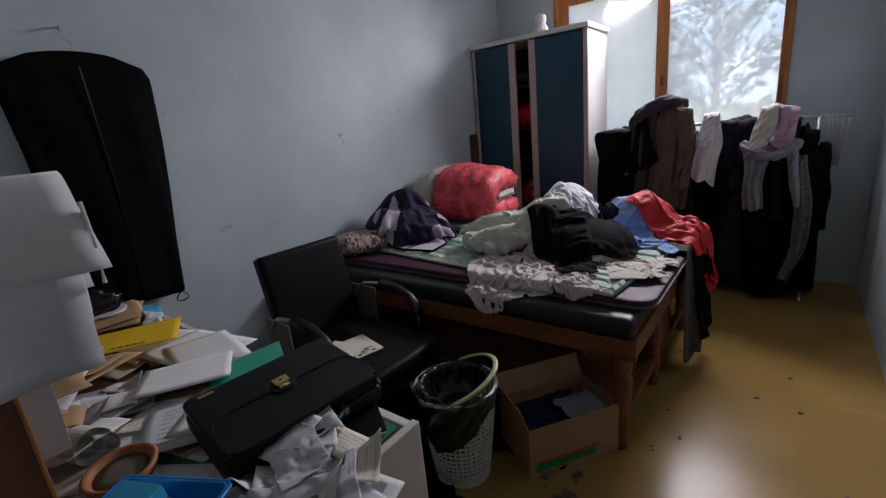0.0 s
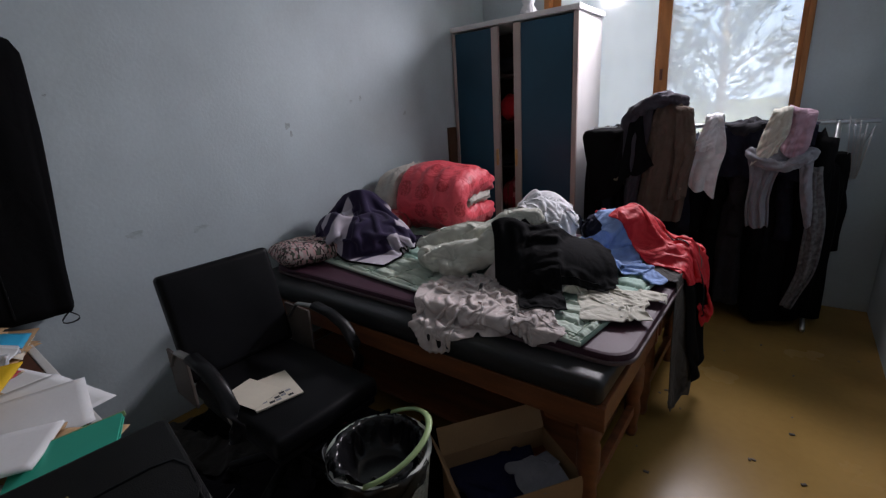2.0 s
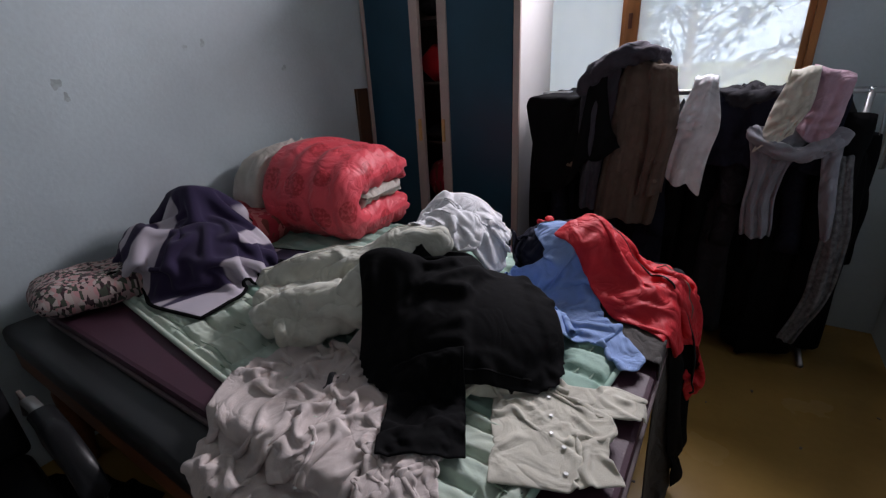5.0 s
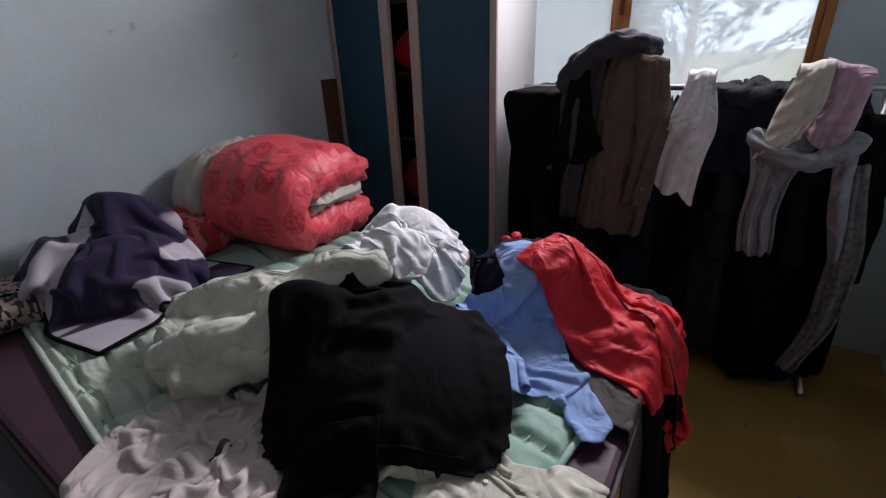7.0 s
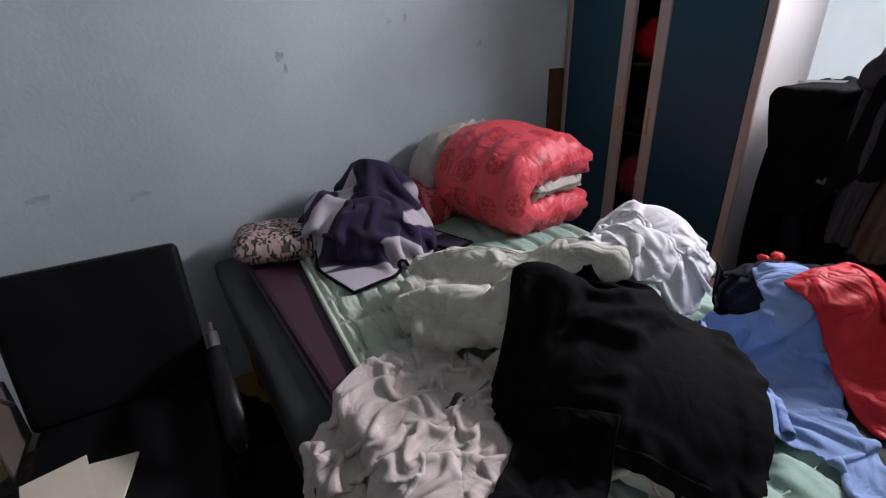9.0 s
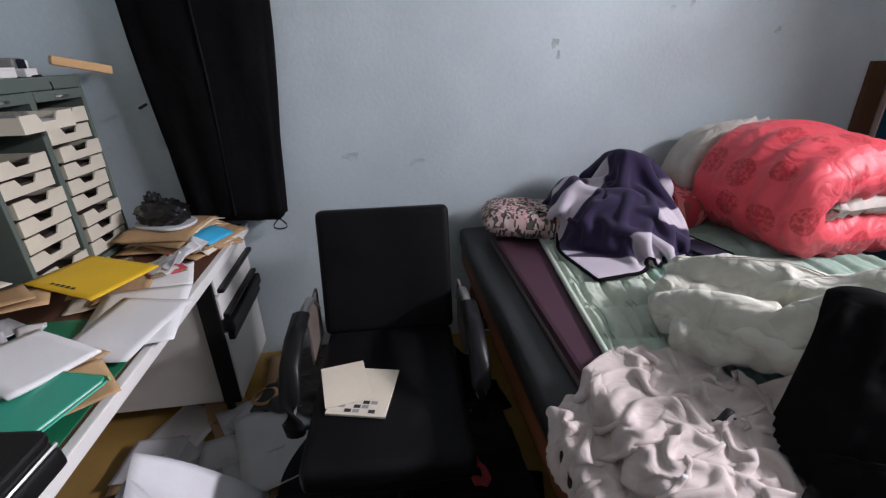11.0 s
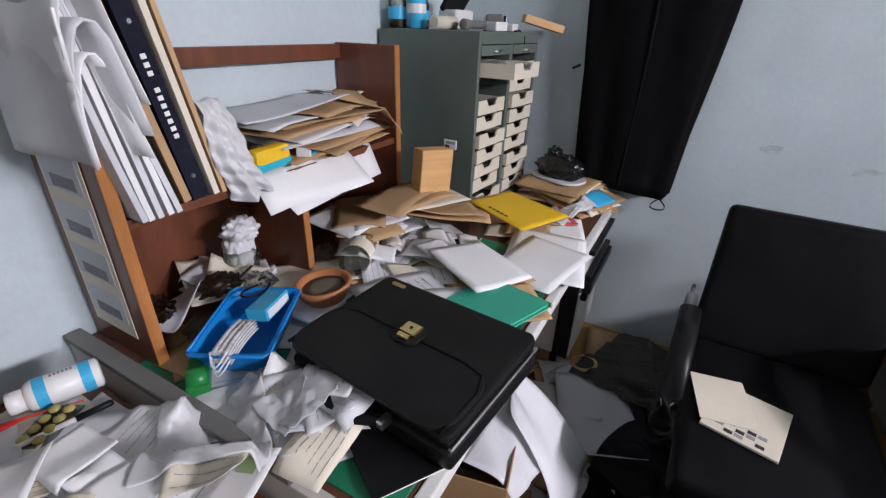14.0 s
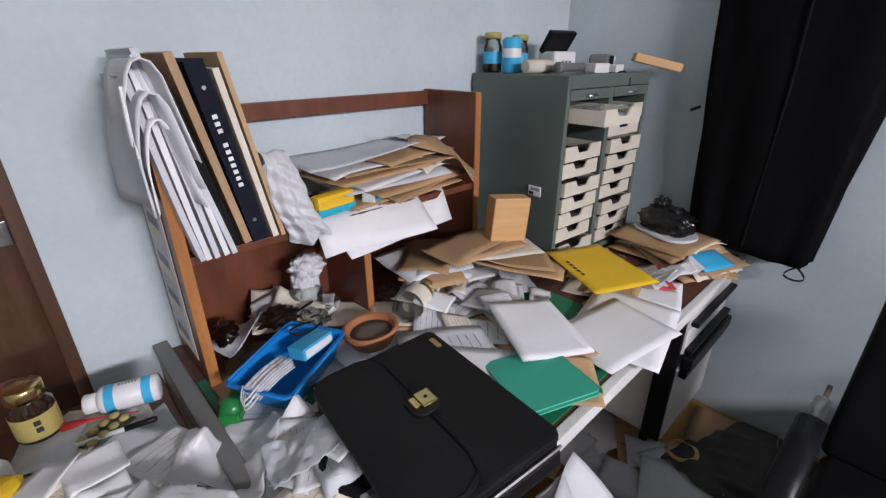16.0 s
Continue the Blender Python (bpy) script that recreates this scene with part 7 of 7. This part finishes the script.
# briefcase lying on the papers
bc = empty_thing("briefcase", pose(-1.0, 0.53, 0.768, 2, 4, -8), "black leather briefcase with brass clasp lying on papers", "briefcase")
part("body", box(-0.155, 0.145, -0.205, 0.205, 0.0, 0.045, 0.012, 3), case_leather, bc, smooth=True)
part("gusset", box(-0.148, 0.138, -0.2, 0.2, 0.045, 0.062, 0.006, 2), case_leather, bc)
part("front_panel", rounded_slab(-0.155, 0.145, -0.205, 0.205, 0.062, 0.084, 0.02, 0.008), case_leather, bc)
fl = part("flap", rounded_slab(0.0, 0.155, -0.20, 0.20, 0.0845, 0.094, 0.05, 0.004), case_leather, bc, "front flap with stitched edge")
part("flap_piping", tube([(0.15, -0.19, 0.09), (0.05, -0.196, 0.092), (0.012, -0.18, 0.093), (0.002, -0.14, 0.094), (0.002, 0.14, 0.094), (0.012, 0.18, 0.093), (0.05, 0.196, 0.092), (0.15, 0.19, 0.09)], 0.0035, 6), leather, fl, smooth=True)
part("tongue", rounded_slab(-0.028, 0.03, -0.032, 0.032, 0.0942, 0.099, 0.02, 0.002), case_leather, fl)
cl = part("clasp", box(-0.024, 0.008, -0.02, 0.02, 0.099, 0.107, 0.003), brass, bc, "worn brass lock")
part("clasp_tongue", box(0.009, 0.022, -0.016, 0.012, 0.099, 0.105, 0.002), brass, cl)
part("keyhole", lathe([(0.004, 0.1072), (0.003, 0.1085)], 12, pose(-0.008, 0, 0)), plastic_black, cl)
part("badge", rounded_slab(-0.138, -0.126, -0.17, -0.13, 0.0845, 0.087, 0.005, 0.001), brass, bc, "small metal name plate")
hd = part("handle", tube(arc_points(lambda u: (0.155 + 0.045 * math.sin(u * math.pi), -0.075 + 0.15 * u, 0.05 + 0.012 * math.sin(u * math.pi)), 13), 0.011, 10, 0.8), leather, bc, "padded leather handle", True)
for s in (-0.078, 0.078):
    part("handle_ring", box(0.145, 0.172, s - 0.007, s + 0.007, 0.042, 0.06, 0.003), grey_metal, hd, "steel ring")
part("side_zip", tube([(-0.15, 0.204, 0.053), (0.14, 0.204, 0.053)], 0.004, 6), grey_metal, bc)
nb = empty_thing("notebook", pose(-0.855, 0.575, DZ + 0.006, 0, 0, -32), "black covered notebook with white page edge", "notebook")
part("cover", rounded_slab(-0.075, 0.075, -0.11, 0.11, 0.009, 0.012, 0.008, 0.001), plastic_black, nb)
part("page_block", box(-0.07, 0.073, -0.107, 0.107, 0.002, 0.0088), paper_white, nb)
DESK.block(-0.855, 0.575, 0.15, 0.22, -32, 0.76)

# green tape holder, flap, keys
gh = empty_thing("tape_dispenser", pose(-0.765, 0.165, 0.748, 0, 0, 55), "dark green plastic tape dispenser", "tape dispenser")
part("body", box(-0.05, 0.05, -0.022, 0.022, 0, 0.028, 0.006, 2), green_plastic, gh)
part("roll_cover", lathe([(0.012, -0.02), (0.024, -0.018), (0.024, 0.018), (0.012, 0.02)], 20, pose(0.02, 0, 0.025, 90, 0, 0)), green_plastic, gh, smooth=True)
key = empty_thing("key_ring", pose(-0.865, 0.335, 0.77), "dark key pouch with steel rings", "keys")
part("pouch", crumpled_ball(0.03, 0.02, 0.012, 9, 0.2), clay_dark, key, smooth=True)
part("ring", tube(arc_points(lambda u: (0.035 + 0.014 * math.cos(u * 6.283), 0.014 * math.sin(u * 6.283), 0.004), 17), 0.0015, 6), grey_metal, key, smooth=True)
for i in range(6):
    paper((paper_white, paper_grey, paper_cream)[i % 3], 0.15, 0.09, -0.80 + 0.02 * (i % 3), 0.36 + 0.03 * i, 20 + 33 * i, 440 + i, curl=0.03, lines=6)

# papers and bottles on the side table
for i in range(22):
    paper(R.choice((paper_white, paper_grey, paper_grey, paper_cream)), R.uniform(0.10, 0.19), R.uniform(0.07, 0.13), R.uniform(-0.56, -0.45), R.uniform(0.14, 0.42), R.uniform(-90, 90), 460 + i, lines=R.choice((0, 5)), **LOW)
paper(paper_grey, 0.29, 0.20, -0.505, 0.23, 35, 490, curl=0.012, droop=0.01, label="smooth grey-white sheet of card on the heap")
paper(paper_white, 0.16, 0.12, -0.56, 0.40, 20, 491, curl=0.01, lines=4)
nt_, P = lay_sheet("label_card", "small card with green patch and printed code", "card", paper_white, 0.15, 0.08, -0.625, 0.45, 15, DESK, 492, 0.01, 0.002)
printed(nt_, P, [(0.1, 0.3, 0.3, 0.7)], lime_plastic, "green_patch", 0.0035)
printed(nt_, P, [(0.6 + 0.03 * i, 0.615 + 0.03 * i, 0.45, 0.8) for i in range(7)], ink, "bar_code", 0.0035)

W = random.Random(41)
for i in range(12):
    paper(W.choice((paper_white, paper_grey, paper_cream)), W.uniform(0.06, 0.14), W.uniform(0.05, 0.10), W.uniform(-0.63, -0.41), W.uniform(0.13, 0.46), W.uniform(-90, 90), 820 + i, lines=W.choice((0, 4, 6)), curl=0.035, droop=0.012)
for i in range(4):
    paper(paper_grey if i % 2 else paper_cream, 0.16, 0.11, -0.55 + 0.03 * i, 0.0 + 0.02 * i, 25 * i, 495 + i, curl=0.004)
vb = empty_thing("pill_bottle", pose(-0.60, 0.02, rest(-0.60, 0.02) + 0.033, 0, 90, -18), "white plastic pill bottle with blue bands, lying", "bottle")
part("body", lathe([(0.025, -0.07), (0.033, -0.066), (0.034, 0.045), (0.03, 0.055), (0.022, 0.06)], 28), white_plastic, vb, smooth=True)
part("cap", lathe([(0.023, 0.06), (0.024, 0.085), (0.021, 0.088)], 28), white_plastic, vb, "ribbed white cap", True)
for z in (-0.055, 0.022):
    part("blue_band", lathe([(0.0345, z), (0.0348, z), (0.0348, z + 0.02), (0.0345, z + 0.02)], 28, cap=False), sky_blue, vb, "blue band")
for i in range(6):
    part("printed_mark", box(0.0336, 0.0345, -0.004, 0.004, -0.026 + 0.007 * i, -0.022 + 0.007 * i, 0, 1, pose(0, 0, 0, 0, 0, 180)), ink_grey, vb)
vb.scale = (0.86, 0.86, 0.86)
hj = empty_thing("medicine_jar", pose(-0.455, 0.0, rest(-0.455, 0.0) + 0.001, 0, 0, 20), "dark glass jar with gold lid and gold label", "jar")
part("glass", lathe([(0.034, 0), (0.04, 0.005), (0.04, 0.082), (0.03, 0.096), (0.03, 0.10)], 30), amber_glass, hj, smooth=True)
part("lid", lathe([(0.034, 0.10), (0.0345, 0.128), (0.031, 0.131)], 30), brass, hj, "ribbed gold lid", True)
part("label_band", lathe([(0.0405, 0.012), (0.0408, 0.012), (0.0408, 0.068), (0.0405, 0.068)], 30, cap=False), label_gold, hj, "gold paper label")
for i in range(2):
    part("label_mark", box(0.0405, 0.0415, -0.006, 0.006, 0.03 + 0.017 * i, 0.042 + 0.017 * i, 0.001, 1, pose(0, 0, 0, 0, 0, 75)), ink, hj)
hj.scale = (0.9, 0.9, 0.9)
wbt = empty_thing("white_bottle", pose(-0.385, 0.11, rest(-0.385, 0.11) + 0.001), "white plastic squeeze bottle", "bottle")
part("body", lathe([(0.026, 0), (0.03, 0.006), (0.03, 0.08), (0.018, 0.10), (0.012, 0.105), (0.012, 0.12)], 26), white_plastic, wbt, smooth=True)
sp = mesh_thing("red_spoon", tube([(-0.07, 0, 0.006), (-0.02, 0.004, 0.008), (0.03, 0.002, 0.008), (0.06, 0, 0.006)], 0.011, 10, 0.4, lambda u: 1.2 - 1.1 * min(1, u * 2.2) * (1 if u < 0.75 else 0.9)), red_plastic, pose(-0.55, 0.055, rest(-0.55, 0.055) + 0.002, 0, 0, 155), "red plastic spoon among the papers", "spoon", smooth=True)
pn = empty_thing("pen", pose(-0.565, 0.12, rest(-0.565, 0.12) + 0.008, 0, 0, 168), "black ballpoint pen with white barrel", "pen")
part("barrel", lathe([(0.004, -0.07), (0.0045, -0.068), (0.0045, 0.01)], 12, pose(0, 0, 0, 0, 90, 0)), white_plastic, pn, smooth=True)
part("cap", lathe([(0.006, 0.01), (0.006, 0.06), (0.004, 0.065)], 12, pose(0, 0, 0, 0, 90, 0)), plastic_black, pn, "black cap", True)
bl = empty_thing("pill_blister", pose(-0.545, 0.095, rest(-0.545, 0.095) + 0.003, 3, 0, 30), "crumpled clear blister strip with yellow pills", "blister pack")
part("film", box(-0.045, 0.045, -0.03, 0.03, 0, 0.002), clear_plastic, bl)
for i in range(8):
    part("pill", lathe([(0.002, 0.002), (0.009, 0.005), (0.009, 0.009), (0.003, 0.012)], 12, pose(-0.033 + 0.022 * (i % 4), -0.013 + 0.026 * (i // 4), 0)), label_gold, bl, "yellow pill", True)
cmb = mesh_thing("hair_comb", box(-0.09, 0.09, -0.012, 0.012, 0, 0.008, 0.003), plastic_black, pose(-0.58, -0.10, rest(-0.58, -0.10) + 0.001, 0, 0, 25), "dark purple comb by the wall", "comb")
wr = mesh_thing("yellow_wrapper", crumpled_ball(0.045, 0.026, 0.012, 12, 0.16), yellow_paper, pose(-0.40, 0.225, rest(-0.40, 0.225) + 0.012, 0, 0, 50), "crumpled yellow wrapper among papers", "wrapper", smooth=True)

# crumpled plastic bags and receipts over the desk edge
pb_ = toss("plastic_bag", "crumpled white plastic bag with printed label", "plastic bag", film_white, 0.30, 0.20, -0.685, 0.33, 52, DESK, 510, 50, 0.93, fold=0.09, thick=0.004)
printed(pb_, SHEETS[pb_.name], [(0.70, 0.95, 0.25, 0.75)], paper_cream, "printed_label", 0.004)
printed(pb_, SHEETS[pb_.name], [(0.74 + 0.028 * i, 0.755 + 0.028 * i, 0.55, 0.70) for i in range(7)], ink, "bar_code", 0.0052)
printed(pb_, SHEETS[pb_.name], text_rows(random.Random(5), 4, 0.72, 0.93, 0.30, 0.50), ink_grey, lift=0.0052)
for i in range(4):
    paper(paper_white if i % 2 else paper_grey, 0.13, 0.08, -0.80 - 0.015 * i, 0.44 + 0.022 * (i % 3), 28 + 25 * i, 515 + i, curl=0.03, lines=7, label="crumpled printed receipt on the desk corner")
toss("plastic_bag", "small crumpled clear plastic bag", "plastic bag", paper_grey, 0.16, 0.12, -0.80, 0.42, -15, DESK, 511, 34, 0.8, fold=0.25, thick=0.002)
strp = mesh_thing("white_strap", tube([(-0.56, 0.25, 0.775), (-0.62, 0.34, 0.775), (-0.69, 0.43, 0.785), (-0.76, 0.52, 0.765)], 0.003, 6, 0.6), white_plastic, I4, "thin white plastic strap across the papers", "strap", smooth=True)

# ---- floor clutter by the desk ----
FLOOR = Pile(-2.52, 0.49, -0.2, 1.75, lambda x, y: np.zeros_like(x), 0.012)
for i in range(26):
    paper(R.choice((paper_grey, paper_grey, paper_white, kraft)), R.uniform(0.2, 0.34), R.uniform(0.15, 0.25), R.uniform(-2.15, -1.25), R.uniform(0.35, 0.95), R.uniform(-90, 90), 530 + i, FLOOR, 0.04)
open_box(0.30, 0.22, 0.40, pose(-1.22, 0.60, 0.012, 0, 0, 12), cardboard, "cardboard_box", "tall open cardboard box standing under the desk edge", False)
FLOOR.block(-1.22, 0.60, 0.30, 0.22, 12, 0.415)


def sliding_sheet(a, b, c, d, bulge, seed, label):
    """A large sheet hanging from a box to the floor, its corners a, b above and d, c below."""
    U, V = np.meshgrid(np.linspace(0, 1, 12), np.linspace(0, 1, 14), indexing="ij")
    U, V = U[..., None], V[..., None]
    a, b, c, d = (np.array(q) for q in (a, b, c, d))
    P = (a * (1 - U) + b * U) * (1 - V) + (d * (1 - U) + c * U) * V
    wave = np.sin(V * math.pi) * bulge + 0.010 * np.sin(5.0 * U + 3.0 * V + seed) + 0.004 * np.sin(11.0 * U - 7.0 * V + seed)
    P = P + wave * np.array([0.0, 0.55, 0.83])
    ob = mesh_thing("paper_sheet", grid_bm(P, (0.03, 0.03)), paper_grey, I4, label, "paper", "loose papers", smooth=True)
    thicken(ob, 0.0015, 1.0)
    FLOOR.add(P + np.array([0, 0, 0.004]), 0.001)


sliding_sheet((-1.37, 0.63, 0.455), (-1.09, 0.615, 0.45), (-1.12, 0.75, 0.345), (-1.26, 0.79, 0.35), 0.02, 1, "large white sheet of paper draped over a box")
sliding_sheet((-1.43, 0.62, 0.475), (-1.25, 0.68, 0.475), (-1.22, 0.86, 0.13), (-1.56, 0.88, 0.12), 0.035, 2, "large white sheet of paper sliding off a box")
paper(paper_grey, 0.42, 0.30, -1.85, 0.85, 20, 562, FLOOR, 0.06, label="large grey sheet of paper on the floor")
paper(kraft, 0.40, 0.30, -2.28, 0.86, 8, 563, FLOOR, 0.05, label="large brown kraft sheet on the floor by the wall")
rb = mesh_thing("tape_roll", lathe([(0.045, 0), (0.06, 0.002), (0.06, 0.02), (0.045, 0.022)], 28, cap=False), light_wood, pose(-2.12, 0.74, 0.03, 6, 0, 0), "roll of brown tape on the floor", "tape", smooth=True)
drop_cloth("black_trousers", "black trousers dropped on the floor below the chair", "trousers", cloth_black, 0.45, 0.4, -1.05, 0.92, 0.25, 15, FLOOR, 570, 30, 0.7)
toss("dark_shirt", "dark shirt dropped on the floor by the bed", "shirt", cloth_black, 0.75, 0.6, -1.38, 1.48, -20, FLOOR, 571, 40, 0.7, fold=0.7)
toss("black_coat", "black coat fallen on the floor beside the chair", "coat", cloth_black, 0.8, 0.55, -1.28, 1.05, 30, FLOOR, 573, 44, 0.7, fold=0.6)
toss("dark_trousers", "dark trousers heaped under the chair", "trousers", cloth_charcoal, 0.8, 0.6, -1.75, 1.25, 80, FLOOR, 574, 40, 0.7, fold=0.6)
toss("dark_blanket", "dark brown blanket crumpled on the floor by the wall", "blanket", cloth_darkgrey, 0.8, 0.6, -2.18, 1.10, 70, FLOOR, 575, 40, 0.7, fold=0.7)
toss("black_shirt", "black shirt dropped on the floor by the wall", "shirt", cloth_black, 0.7, 0.6, -2.15, 1.48, 15, FLOOR, 576, 40, 0.75, fold=0.7)
toss("dark_trousers", "dark trousers dropped between chair and bed", "trousers", cloth_charcoal, 0.9, 0.45, -1.55, 1.58, 3, FLOOR, 577, 44, 0.8, fold=0.6)
toss("black_jacket", "black jacket heaped under the table's edge", "jacket", cloth_black, 0.8, 0.5, -1.0, 1.66, 8, FLOOR, 578, 40, 0.7, fold=0.8)
drop_cloth("pink_cloth", "bright pink cloth on the floor by the bed", "cloth", red_paper, 0.15, 0.09, -1.60, 1.60, 0.2, 10, FLOOR, 572, 22, 0.7)

# booklet and paper on the chair
ck = empty_thing("booklet", pose(-1.575, 1.235, 0.478, 0, 0, -14), "thin white booklet with printed cover on the chair", "booklet")
part("page_block", box(-0.105, 0.105, -0.09, 0.09, 0, 0.008, 0.001, 1), paper_cream, ck)
for i in range(10):
    part("cover_print", box(0.045 + 0.018 * (i % 3), 0.058 + 0.018 * (i % 3), -0.06 + 0.024 * (i // 2), -0.04 + 0.024 * (i // 2), 0.0082, 0.0088), ink_grey if i % 2 else ink, ck)
part("loose_sheet", box(-0.09, 0.10, -0.07, 0.07, 0, 0.001, 0, 1, pose(-0.03, -0.07, 0.0095, 0, 0, 24)), paper_cream, ck)

# debris on the floor
for i in range(46):
    x, y = R.uniform(-0.45, 0.4), R.uniform(0.9, 3.7)
    if i < 16:
        x, y = R.uniform(-0.75, -0.35), R.uniform(1.18, 1.5)
    s = R.uniform(0.004, 0.009) * (2.6 if i < 10 else 1.3)
    mesh_thing("dry_leaf_scrap", crumpled_ball(s * 1.6, s, s * 0.5, 600 + i, 0.4) if i < 12 else box(-s, s, -s * 0.6, s * 0.6, 0, s * 0.5, s * 0.2, 1), clay_dark if i % 3 else bark, pose(x, y, 0.001 + (s * 0.3 if i < 12 else 0), 0, 0, R.uniform(0, 360)), "small dark scrap of debris on the floor", "debris", "floor debris")
